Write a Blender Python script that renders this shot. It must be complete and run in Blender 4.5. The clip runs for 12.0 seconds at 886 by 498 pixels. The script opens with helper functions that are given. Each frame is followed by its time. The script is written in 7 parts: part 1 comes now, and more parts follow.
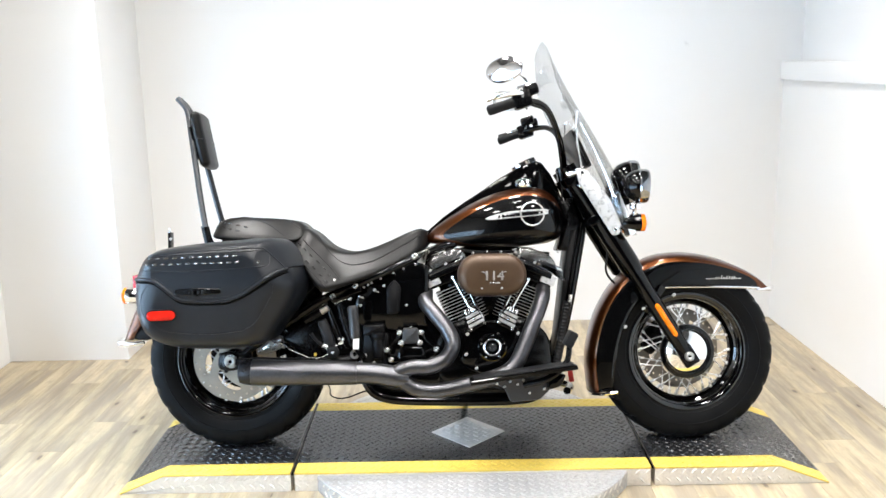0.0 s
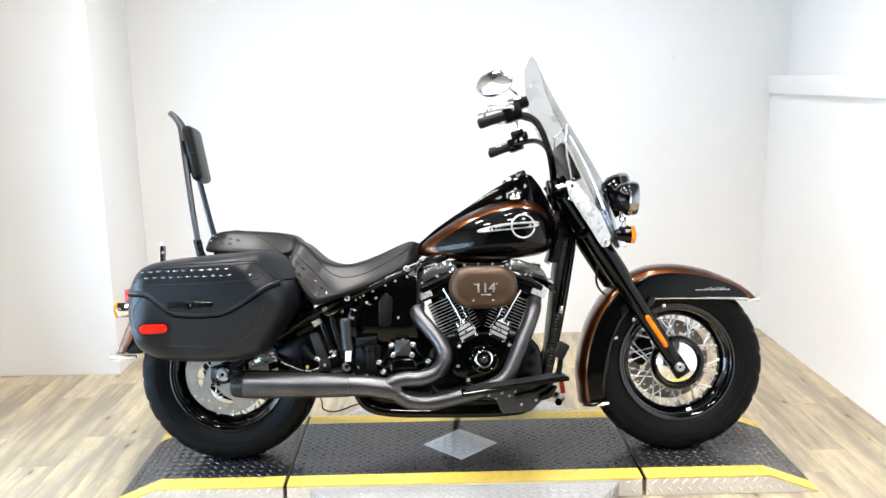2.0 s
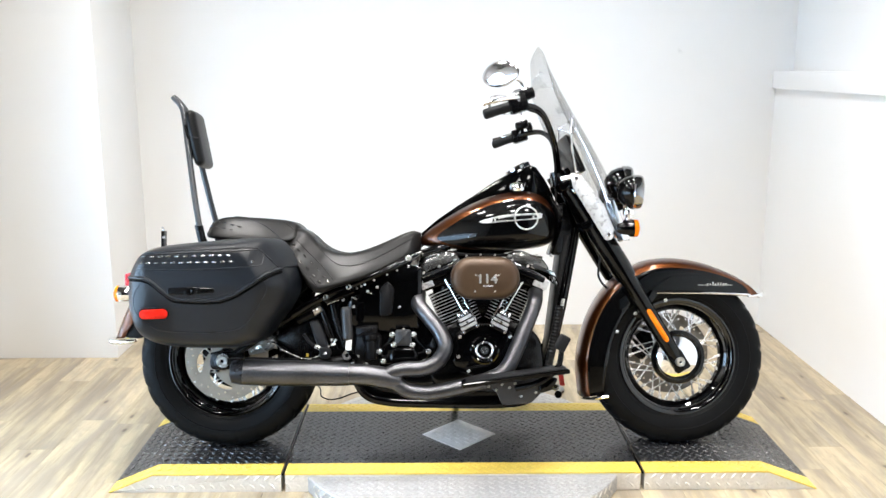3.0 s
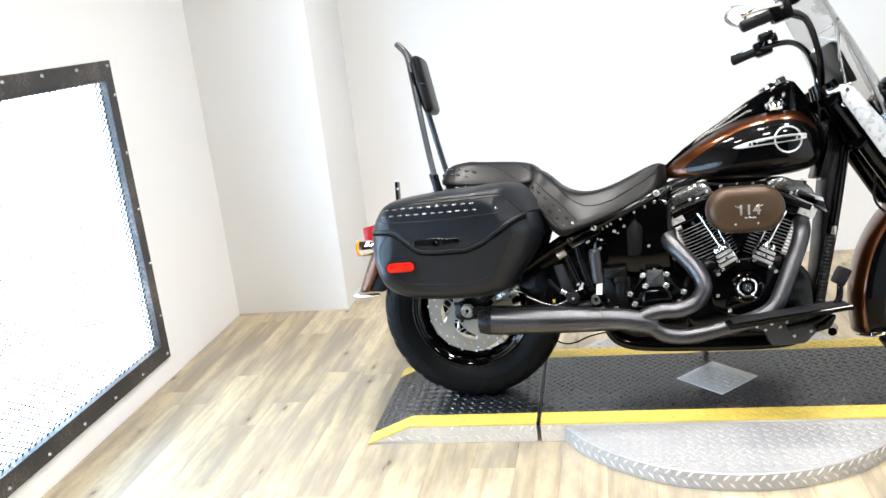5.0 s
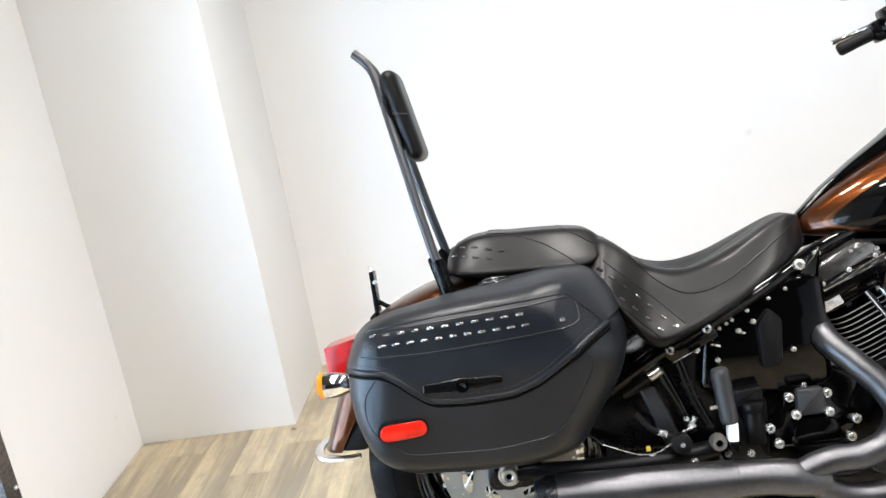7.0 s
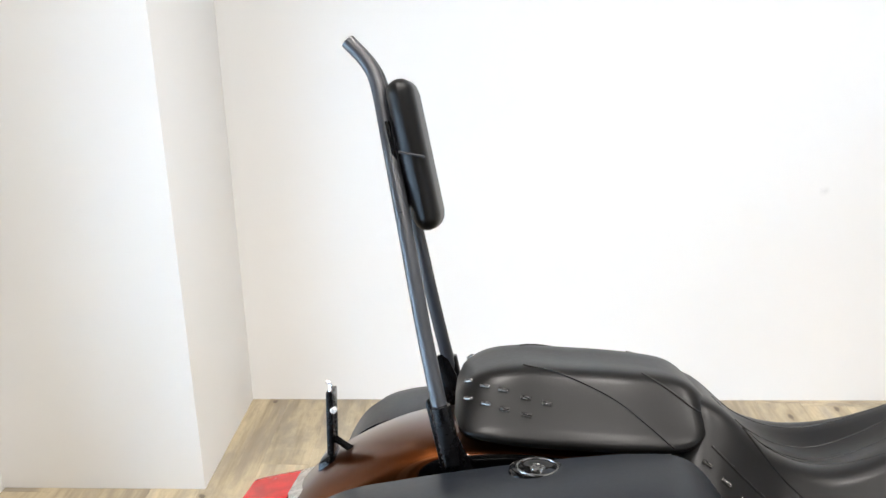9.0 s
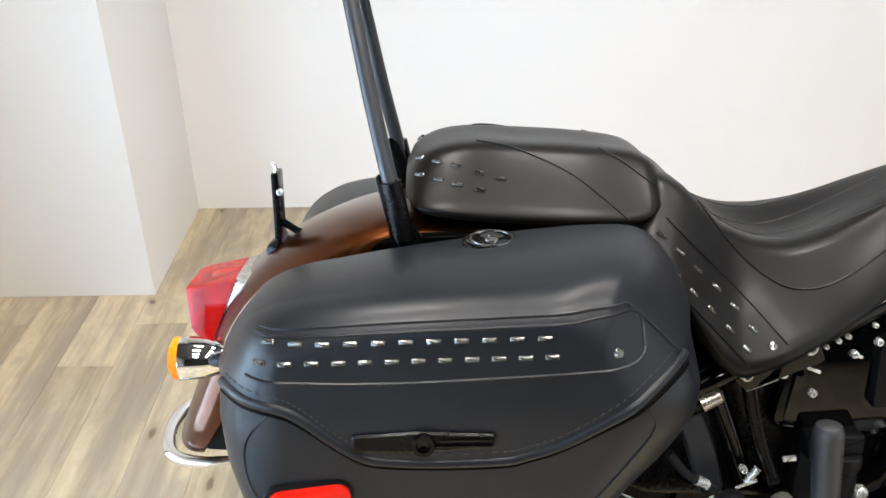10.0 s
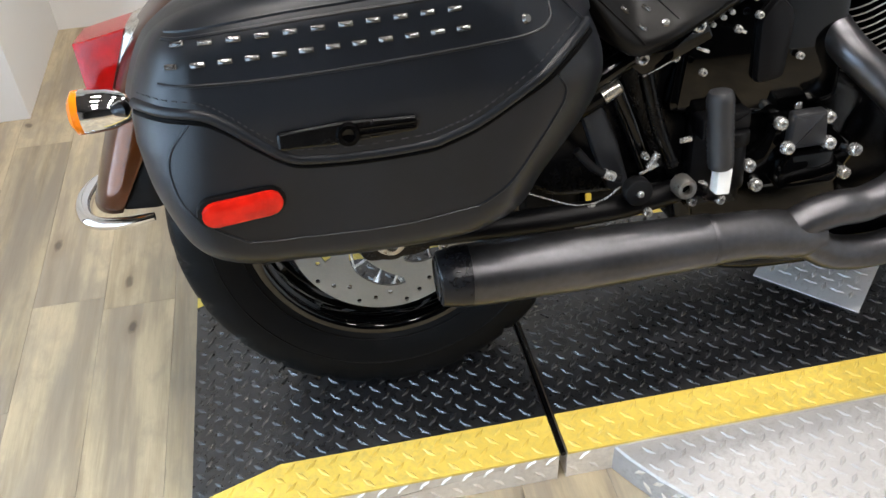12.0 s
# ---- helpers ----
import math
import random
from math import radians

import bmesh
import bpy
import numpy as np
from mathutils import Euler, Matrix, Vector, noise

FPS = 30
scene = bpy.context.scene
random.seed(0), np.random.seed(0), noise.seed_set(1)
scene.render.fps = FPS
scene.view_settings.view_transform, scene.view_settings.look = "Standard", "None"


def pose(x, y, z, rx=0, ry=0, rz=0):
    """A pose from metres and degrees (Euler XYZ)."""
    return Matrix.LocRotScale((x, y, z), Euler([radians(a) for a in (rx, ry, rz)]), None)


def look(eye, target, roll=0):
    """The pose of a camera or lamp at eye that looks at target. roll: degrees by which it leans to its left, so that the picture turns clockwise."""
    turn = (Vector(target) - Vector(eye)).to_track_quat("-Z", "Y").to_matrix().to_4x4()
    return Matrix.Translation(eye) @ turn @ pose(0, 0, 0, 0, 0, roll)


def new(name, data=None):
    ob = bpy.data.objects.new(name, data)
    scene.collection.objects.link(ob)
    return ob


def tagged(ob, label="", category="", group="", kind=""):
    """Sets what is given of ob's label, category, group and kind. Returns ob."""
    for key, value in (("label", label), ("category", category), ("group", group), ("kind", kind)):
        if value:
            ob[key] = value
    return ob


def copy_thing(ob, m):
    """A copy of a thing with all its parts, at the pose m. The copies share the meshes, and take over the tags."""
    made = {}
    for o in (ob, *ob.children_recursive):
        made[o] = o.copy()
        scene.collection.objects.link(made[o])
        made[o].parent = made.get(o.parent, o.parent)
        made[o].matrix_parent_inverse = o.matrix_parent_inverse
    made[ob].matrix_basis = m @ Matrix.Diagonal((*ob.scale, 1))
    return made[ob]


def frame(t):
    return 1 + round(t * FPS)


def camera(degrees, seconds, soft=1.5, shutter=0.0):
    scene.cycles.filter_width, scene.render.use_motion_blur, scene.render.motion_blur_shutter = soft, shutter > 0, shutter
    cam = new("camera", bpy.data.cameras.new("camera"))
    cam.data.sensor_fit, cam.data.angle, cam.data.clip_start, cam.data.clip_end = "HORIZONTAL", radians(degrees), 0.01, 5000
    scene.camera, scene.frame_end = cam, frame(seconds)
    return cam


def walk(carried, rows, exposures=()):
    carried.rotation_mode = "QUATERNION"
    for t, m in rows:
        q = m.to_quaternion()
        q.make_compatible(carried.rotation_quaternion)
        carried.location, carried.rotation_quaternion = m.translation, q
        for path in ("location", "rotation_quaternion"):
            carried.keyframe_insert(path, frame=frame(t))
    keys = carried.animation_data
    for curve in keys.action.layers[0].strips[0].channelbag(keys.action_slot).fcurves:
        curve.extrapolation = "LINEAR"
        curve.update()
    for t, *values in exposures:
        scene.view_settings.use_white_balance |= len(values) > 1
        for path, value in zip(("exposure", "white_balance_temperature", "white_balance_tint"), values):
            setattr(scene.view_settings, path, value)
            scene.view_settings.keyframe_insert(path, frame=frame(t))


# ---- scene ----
cam = camera(54.0, 12.0)
PATH = [
    (0, (0.758, -2.993, 1.359), (0.756, -1.038, 0.939), -1.0),
    (0.5, (0.75, -2.998, 1.358), (0.759, -1.038, 0.957), -0.9),
    (1, (0.743, -3.008, 1.365), (0.764, -1.047, 0.973), -1.0),
    (1.5, (0.749, -3.015, 1.36), (0.764, -1.054, 0.965), -1.0),
    (2, (0.755, -3.013, 1.356), (0.775, -1.051, 0.968), -1.1),
    (2.5, (0.754, -3.002, 1.36), (0.779, -1.042, 0.96), -0.6),
    (2.7, (0.738, -3.001, 1.357), (0.777, -1.042, 0.957), -0.3),
    (4.3, (0.74, -2.976, 1.376), (0.423, -1.075, 0.842), -3.3),
    (4.5, (0.644, -2.948, 1.358), (0.256, -1.055, 0.841), -6.4),
    (5, (0.496, -2.867, 1.358), (0.119, -0.977, 0.822), -6.5),
    (5.5, (0.423, -2.585, 1.331), (0.016, -0.694, 0.822), -9.6),
    (6, (0.293, -2.292, 1.341), (-0.123, -0.395, 0.864), -9.2),
    (6.5, (0.116, -2.062, 1.339), (-0.063, -0.155, 0.766), -10.3),
    (7, (0.107, -1.736, 1.312), (-0.08, 0.183, 0.783), -9.8),
    (7.5, (0.067, -1.458, 1.338), (-0.187, 0.448, 0.785), -8.2),
    (7.7, (0.017, -1.35, 1.337), (-0.235, 0.558, 0.794), -6.7),
    (9.3, (-0.027, -0.946, 1.342), (-0.104, 0.935, 0.667), -0.7),
    (9.5, (-0.029, -0.941, 1.329), (-0.083, 0.916, 0.589), -0.8),
    (10, (-0.029, -0.948, 1.262), (-0.011, 0.791, 0.273), -0.5),
    (10.5, (-0.036, -0.978, 1.179), (0.033, 0.57, -0.087), -0.6),
    (11, (-0.053, -1.01, 1.138), (0.045, 0.439, -0.237), -0.3),
    (11.5, (-0.08, -1.042, 1.136), (-0.023, 0.462, -0.181), -3.6),
    (12, (-0.077, -1.051, 1.14), (0.168, 0.453, -0.155), -2.9),
]
walk(cam, [(t, look(eye, target, roll)) for t, eye, target, roll in PATH],
     exposures=[(0, 0.20, 6500, 10), (5.0, 0.10, 6500, 10), (7.5, 0.04, 6600, 11), (9.3, 0.0, 6650, 11), (9.7, -0.02, 6650, 11), (10.0, -0.10, 6700, 11), (10.5, -0.52, 6750, 12), (12, -0.50, 6750, 12)])

# ---------------------------------------------------------------- light
def lamp(name, kind, m, energy, color=(1, 1, 1), size=None):
    d = bpy.data.lights.new(name, kind)
    d.energy, d.color = energy, color
    if size:
        d.shape, d.size, d.size_y = "RECTANGLE", size[0], size[1]
    ob = new(name, d)
    ob.matrix_world = m
    return ob


world = bpy.data.worlds.new("room_air")
world.use_nodes = True
world.node_tree.nodes["Background"].inputs[0].default_value = (0.9, 0.95, 1.0, 1)
world.node_tree.nodes["Background"].inputs[1].default_value = 0.05
scene.world = world

FLOOR = -0.068
CEIL = 2.95
LAMP_WATTS, LAMP_SPREAD = 13.6, 120.0
LAMP_SPOTS = [(x, y) for y in (-2.7, -1.65, -0.6, 0.5) for x in (-0.35, 0.65, 1.65)]


# ---------------------------------------------------------------- materials
def nodes_of(name):
    m = bpy.data.materials.new(name)
    m.use_nodes = True
    nt = m.node_tree
    return m, nt, nt.nodes["Principled BSDF"]


def node(nt, kind, **kw):
    n = nt.nodes.new(kind)
    for k, v in kw.items():
        n.inputs[k.replace("_", " ")].default_value = v
    return n


def setp(p, **kw):
    for k, v in kw.items():
        p.inputs[k.replace("_", " ")].default_value = v


def coords(nt, scale=(1, 1, 1), kind="Object", rot=(0, 0, 0)):
    tc = nt.nodes.new("ShaderNodeTexCoord")
    mp = nt.nodes.new("ShaderNodeMapping")
    mp.inputs["Scale"].default_value = scale
    mp.inputs["Rotation"].default_value = rot
    nt.links.new(tc.outputs[kind], mp.inputs["Vector"])
    return mp.outputs["Vector"]


def noise_tex(nt, vec, scale, detail=4.0, rough=0.55):
    n = node(nt, "ShaderNodeTexNoise", Scale=scale, Detail=detail, Roughness=rough)
    nt.links.new(vec, n.inputs["Vector"])
    return n.outputs["Fac"]


def ramp(nt, fac, stops):
    r = nt.nodes.new("ShaderNodeValToRGB")
    cr = r.color_ramp
    while len(cr.elements) < len(stops):
        cr.elements.new(0.5)
    for e, (pos, col) in zip(cr.elements, stops):
        e.position = pos
        e.color = (*col, 1) if len(col) == 3 else col
    nt.links.new(fac, r.inputs["Fac"])
    return r.outputs["Color"]


def mapped(nt, fac, lo, hi, a=0.0, b=1.0):
    n = nt.nodes.new("ShaderNodeMapRange")
    for k, v in zip(("From Min", "From Max", "To Min", "To Max"), (a, b, lo, hi)):
        n.inputs[k].default_value = v
    nt.links.new(fac, n.inputs["Value"])
    return n.outputs["Result"]


def mixc(nt, fac, a, b, mode="MIX"):
    n = nt.nodes.new("ShaderNodeMix")
    n.data_type, n.blend_type = "RGBA", mode
    for sock, val in ((n.inputs[0], fac), (n.inputs[6], a), (n.inputs[7], b)):
        if isinstance(val, (int, float)):
            sock.default_value = val
        elif isinstance(val, tuple):
            sock.default_value = (*val, 1)
        else:
            nt.links.new(val, sock)
    return n.outputs[2]


def mathn(nt, op, a, b=None, c=None):
    n = nt.nodes.new("ShaderNodeMath")
    n.operation = op
    for sock, val in zip(n.inputs, (a, b, c)):
        if val is None:
            continue
        if isinstance(val, (int, float)):
            sock.default_value = val
        else:
            nt.links.new(val, sock)
    return n.outputs[0]


def bump(nt, p, height, strength=0.2, dist=0.002):
    b = node(nt, "ShaderNodeBump", Strength=strength, Distance=dist)
    nt.links.new(height, b.inputs["Height"])
    nt.links.new(b.outputs["Normal"], p.inputs["Normal"])


def surface(name, color, rough, metal=0.0, vary=0.15, scale=12.0, grain=0.0, grain_scale=600.0, coat=0.0, rvary=0.1, spec=0.5):
    """Colour and roughness that vary at two scales, and fine relief."""
    m, nt, p = nodes_of(name)
    v = coords(nt)
    big = noise_tex(nt, v, scale)
    fine = noise_tex(nt, v, scale * 14, 3.0)
    both = mathn(nt, "ADD", mathn(nt, "MULTIPLY", big, 0.65), mathn(nt, "MULTIPLY", fine, 0.35))
    lo = tuple(c * (1 - vary) for c in color)
    hi = tuple(min(1, c * (1 + vary)) for c in color)
    nt.links.new(ramp(nt, both, [(0.3, lo), (0.7, hi)]), p.inputs["Base Color"])
    nt.links.new(mapped(nt, both, max(0.02, rough - rvary), min(1, rough + rvary), 0.3, 0.7), p.inputs["Roughness"])
    setp(p, Metallic=metal, Coat_Weight=coat, Coat_Roughness=0.04, Specular_IOR_Level=spec)
    if grain:
        g = noise_tex(nt, v, grain_scale, 2.0)
        bump(nt, p, mathn(nt, "ADD", g, mathn(nt, "MULTIPLY", fine, 0.5)), grain, 0.001)
    return m


def leather(name, color, rough=0.5, spec=0.22, coat=0.22):
    m, nt, p = nodes_of(name)
    v = coords(nt)
    vo = node(nt, "ShaderNodeTexVoronoi", Scale=420.0)
    nt.links.new(v, vo.inputs["Vector"])
    big = noise_tex(nt, v, 9.0)
    fine = noise_tex(nt, v, 160.0)
    nt.links.new(ramp(nt, big, [(0.3, tuple(c * 0.8 for c in color)), (0.7, tuple(c * 1.25 for c in color))]), p.inputs["Base Color"])
    nt.links.new(mapped(nt, mathn(nt, "MULTIPLY_ADD", fine, 0.4, mathn(nt, "MULTIPLY", big, 0.6)), rough - 0.04, rough + 0.05, 0.3, 0.7), p.inputs["Roughness"])
    crease = noise_tex(nt, coords(nt, (26.0, 26.0, 60.0)), 1.0, 3.0, 0.6)
    bump(nt, p, mathn(nt, "MULTIPLY_ADD", crease, 2.5, mathn(nt, "ADD", vo.outputs["Distance"], mathn(nt, "MULTIPLY", big, 4.0))), 0.045, 0.0010)
    setp(p, Specular_IOR_Level=spec, Coat_Weight=coat, Coat_Roughness=0.24)
    return m


def chrome_mat(name, color=(0.86, 0.86, 0.87), rough=0.05):
    m, nt, p = nodes_of(name)
    v = coords(nt)
    nt.links.new(mapped(nt, noise_tex(nt, v, 60.0), rough * 0.6, rough * 1.8, 0.3, 0.7), p.inputs["Roughness"])
    setp(p, Base_Color=(*color, 1), Metallic=1.0)
    return m


BROWN, BLACK = (0.072, 0.0190, 0.0036), (0.0008, 0.0008, 0.0009)


def brown_flake(nt, v):
    fl = node(nt, "ShaderNodeTexVoronoi", Scale=2600.0)
    nt.links.new(v, fl.inputs["Vector"])
    return mixc(nt, mapped(nt, fl.outputs["Distance"], 0.0, 0.5), tuple(c * 1.35 for c in BROWN), tuple(c * 0.7 for c in BROWN))


def two_tone(name, shape):
    """Clear-coated brown paint with a black panel bordered by a thin copper pinstripe; shape() gives a field below 1 inside the panel."""
    m, nt, p = nodes_of(name)
    v = coords(nt)
    uv = nt.nodes.new("ShaderNodeUVMap")
    sep = nt.nodes.new("ShaderNodeSeparateXYZ")
    nt.links.new(uv.outputs["UV"], sep.inputs["Vector"])
    field = shape(nt, sep.outputs["X"], sep.outputs["Y"])
    inside = mapped(nt, field, 1.0, 0.0, 0.985, 1.0)
    line = mathn(nt, "MULTIPLY", mapped(nt, field, 0.0, 1.0, 1.02, 1.03), mapped(nt, field, 1.0, 0.0, 1.055, 1.065))
    col = mixc(nt, inside, brown_flake(nt, v), BLACK)
    col = mixc(nt, line, col, (0.13, 0.045, 0.016))
    nt.links.new(col, p.inputs["Base Color"])
    nt.links.new(mapped(nt, inside, 0.92, 0.0), p.inputs["Metallic"])
    nt.links.new(mapped(nt, inside, 0.35, 0.05), p.inputs["Specular IOR Level"])
    nt.links.new(mapped(nt, inside, 0.65, 0.55), p.inputs["Coat Weight"])
    setp(p, Roughness=0.28, Coat_Roughness=0.015)
    return m


def lens_mat(name, color, rough=0.12, glow=0.0):
    m, nt, p = nodes_of(name)
    v = coords(nt)
    vo = node(nt, "ShaderNodeTexVoronoi", Scale=260.0)
    nt.links.new(v, vo.inputs["Vector"])
    nt.links.new(ramp(nt, noise_tex(nt, v, 38.0, 2.0), [(0.35, tuple(c * 0.75 for c in color)), (0.65, tuple(min(1, c * 1.15) for c in color))]), p.inputs["Base Color"])
    bump(nt, p, vo.outputs["Distance"], 0.08, 0.002)
    setp(p, Roughness=rough, Coat_Weight=0.15, Coat_Roughness=0.03, Specular_IOR_Level=0.2)
    return m


def glass_mat(name, tint, rough=0.0, ior=1.12):
    m, nt, p = nodes_of(name)
    setp(p, Base_Color=(*tint, 1), Roughness=rough, Transmission_Weight=1.0, IOR=ior)
    return m


def clear_sheet(name, tint):
    """A thin clear sheet: light passes straight, tinted a little, under a glossy skin."""
    m, nt, p = nodes_of(name)
    out = nt.nodes["Material Output"]
    tr = node(nt, "ShaderNodeBsdfTransparent", Color=(*tint, 1))
    gl = node(nt, "ShaderNodeBsdfGlossy", Roughness=0.03, Color=(1, 1, 1, 1))
    fr = node(nt, "ShaderNodeFresnel", IOR=1.35)
    mx = nt.nodes.new("ShaderNodeMixShader")
    nt.links.new(mathn(nt, "MINIMUM", fr.outputs[0], 0.15), mx.inputs[0])
    nt.links.new(tr.outputs[0], mx.inputs[1])
    nt.links.new(gl.outputs[0], mx.inputs[2])
    nt.links.new(mx.outputs[0], out.inputs["Surface"])
    nt.nodes.remove(p)
    return m


def wall_paint(name, color):
    m, nt, p = nodes_of(name)
    v = coords(nt)
    big = noise_tex(nt, v, 1.3)
    roll = noise_tex(nt, v, 260.0, 2.0)
    spots = node(nt, "ShaderNodeTexVoronoi", Scale=2.2)
    nt.links.new(v, spots.inputs["Vector"])
    col = ramp(nt, big, [(0.3, tuple(c * 0.975 for c in color)), (0.7, color)])
    scuff = mathn(nt, "MULTIPLY", mapped(nt, spots.outputs["Distance"], 1.0, 0.0, 0.015, 0.05), mapped(nt, noise_tex(nt, v, 40.0), 0.0, 0.35, 0.45, 0.7))
    nt.links.new(mixc(nt, scuff, col, tuple(c * 0.55 for c in color)), p.inputs["Base Color"])
    bump(nt, p, roll, 0.06, 0.001)
    setp(p, Roughness=0.62)
    return m


def plank_mat():
    """Oak vinyl printed with honey and grey-brown streaks; each plank takes its own part of the print and its own tone."""
    m, nt, p = nodes_of("oak_vinyl")
    tc = nt.nodes.new("ShaderNodeTexCoord")
    info = nt.nodes.new("ShaderNodeObjectInfo")
    off = nt.nodes.new("ShaderNodeVectorMath")
    off.operation = "MULTIPLY_ADD"
    off.inputs[1].default_value = (1, 1, 1)
    comb = nt.nodes.new("ShaderNodeCombineXYZ")
    for i, k in enumerate((17.0, 31.0, 7.0)):
        nt.links.new(mathn(nt, "MULTIPLY", info.outputs["Random"], k), comb.inputs[i])
    nt.links.new(tc.outputs["Object"], off.inputs[0])
    nt.links.new(comb.outputs[0], off.inputs[2])

    def stretched(s):
        mp = nt.nodes.new("ShaderNodeMapping")
        mp.inputs["Scale"].default_value = s
        nt.links.new(off.outputs[0], mp.inputs["Vector"])
        return mp.outputs["Vector"]
    broad = noise_tex(nt, stretched((11, 1.25, 1)), 1.0, 5.0, 0.60)
    streak = noise_tex(nt, stretched((30, 1.5, 1)), 1.3, 5.0, 0.65)
    fine = noise_tex(nt, stretched((420, 9, 1)), 1.0, 3.0, 0.7)
    smoke = noise_tex(nt, stretched((9, 2.6, 1)), 1.0, 6.0, 0.68)
    mottle = noise_tex(nt, stretched((26, 11, 1)), 1.0, 5.0, 0.7)
    knots = node(nt, "ShaderNodeTexVoronoi", Scale=1.0)
    knots.voronoi_dimensions = "2D"
    warp = node(nt, "ShaderNodeTexNoise", Scale=1.0, Detail=4.0)
    nt.links.new(stretched((34, 20, 1)), warp.inputs["Vector"])
    bent = nt.nodes.new("ShaderNodeVectorMath")
    bent.operation = "MULTIPLY_ADD"
    bent.inputs[1].default_value = (0.11, 0.11, 0.0)
    nt.links.new(warp.outputs["Color"], bent.inputs[0])
    nt.links.new(stretched((6.6, 2.9, 1)), bent.inputs[2])
    nt.links.new(bent.outputs[0], knots.inputs["Vector"])
    some = mapped(nt, knots.outputs["Color"], 0.0, 1.0, 0.50, 0.60)
    tone = ramp(nt, broad, [(0.30, (0.27, 0.225, 0.168)), (0.42, (0.35, 0.292, 0.212)), (0.50, (0.49, 0.405, 0.268)), (0.62, (0.58, 0.480, 0.320)), (0.74, (0.45, 0.385, 0.298))])
    tone = mixc(nt, mapped(nt, smoke, 0.0, 0.72, 0.47, 0.66), tone, (0.30, 0.262, 0.208))
    tone = mixc(nt, mapped(nt, streak, 0.0, 0.60, 0.50, 0.72), tone, (0.245, 0.195, 0.125))
    tone = mixc(nt, mapped(nt, fine, 0.0, 0.20, 0.45, 0.75), tone, (0.22, 0.165, 0.10))
    tone = mixc(nt, mapped(nt, mottle, 0.0, 0.60, 0.50, 0.70), tone, (0.31, 0.262, 0.195))
    tone = mixc(nt, mathn(nt, "MULTIPLY", some, mapped(nt, knots.outputs["Distance"], 0.50, 0.0, 0.04, 0.17)), tone, (0.21, 0.162, 0.108))
    tone = mixc(nt, mathn(nt, "MULTIPLY", some, mapped(nt, knots.outputs["Distance"], 0.80, 0.0, 0.03, 0.065)), tone, (0.085, 0.060, 0.042))
    shade = mapped(nt, info.outputs["Random"], 0.76, 0.96)
    tone = mixc(nt, 1.0, tone, shade, "MULTIPLY")
    nt.links.new(tone, p.inputs["Base Color"])
    nt.links.new(mapped(nt, streak, 0.34, 0.50, 0.3, 0.7), p.inputs["Roughness"])
    bump(nt, p, mathn(nt, "ADD", fine, streak), 0.08, 0.001)
    return m


def painted_plate(name, color, rough, metal, wear, wear_color, seed, spec=0.5):
    """Sheet metal with paint worn and scuffed along the tread."""
    m, nt, p = nodes_of(name)
    v = coords(nt)
    sh = nt.nodes.new("ShaderNodeVectorMath")
    sh.inputs[1].default_value = (seed, seed * 2.0, 0)
    nt.links.new(v, sh.inputs[0])
    big = noise_tex(nt, sh.outputs[0], 3.5, 6.0, 0.6)
    fine = noise_tex(nt, sh.outputs[0], 90.0, 4.0, 0.7)
    both = mathn(nt, "MULTIPLY", big, fine)
    base = ramp(nt, big, [(0.3, tuple(c * 0.8 for c in color)), (0.7, tuple(min(1, c * 1.2) for c in color))])
    w = mathn(nt, "MULTIPLY", mapped(nt, both, 0.0, wear, 0.24, 0.42), 1.0)
    nt.links.new(mixc(nt, w, base, wear_color), p.inputs["Base Color"])
    nt.links.new(mapped(nt, fine, rough - 0.1, rough + 0.14, 0.3, 0.7), p.inputs["Roughness"])
    setp(p, Metallic=metal, Specular_IOR_Level=spec)
    bump(nt, p, fine, 0.08, 0.0008)
    return m


def glow_mat(name, color, strength):
    m, nt, p = nodes_of(name)
    setp(p, Base_Color=(0.9, 0.9, 0.9, 1), Emission_Color=(*color, 1), Emission_Strength=strength)
    return m


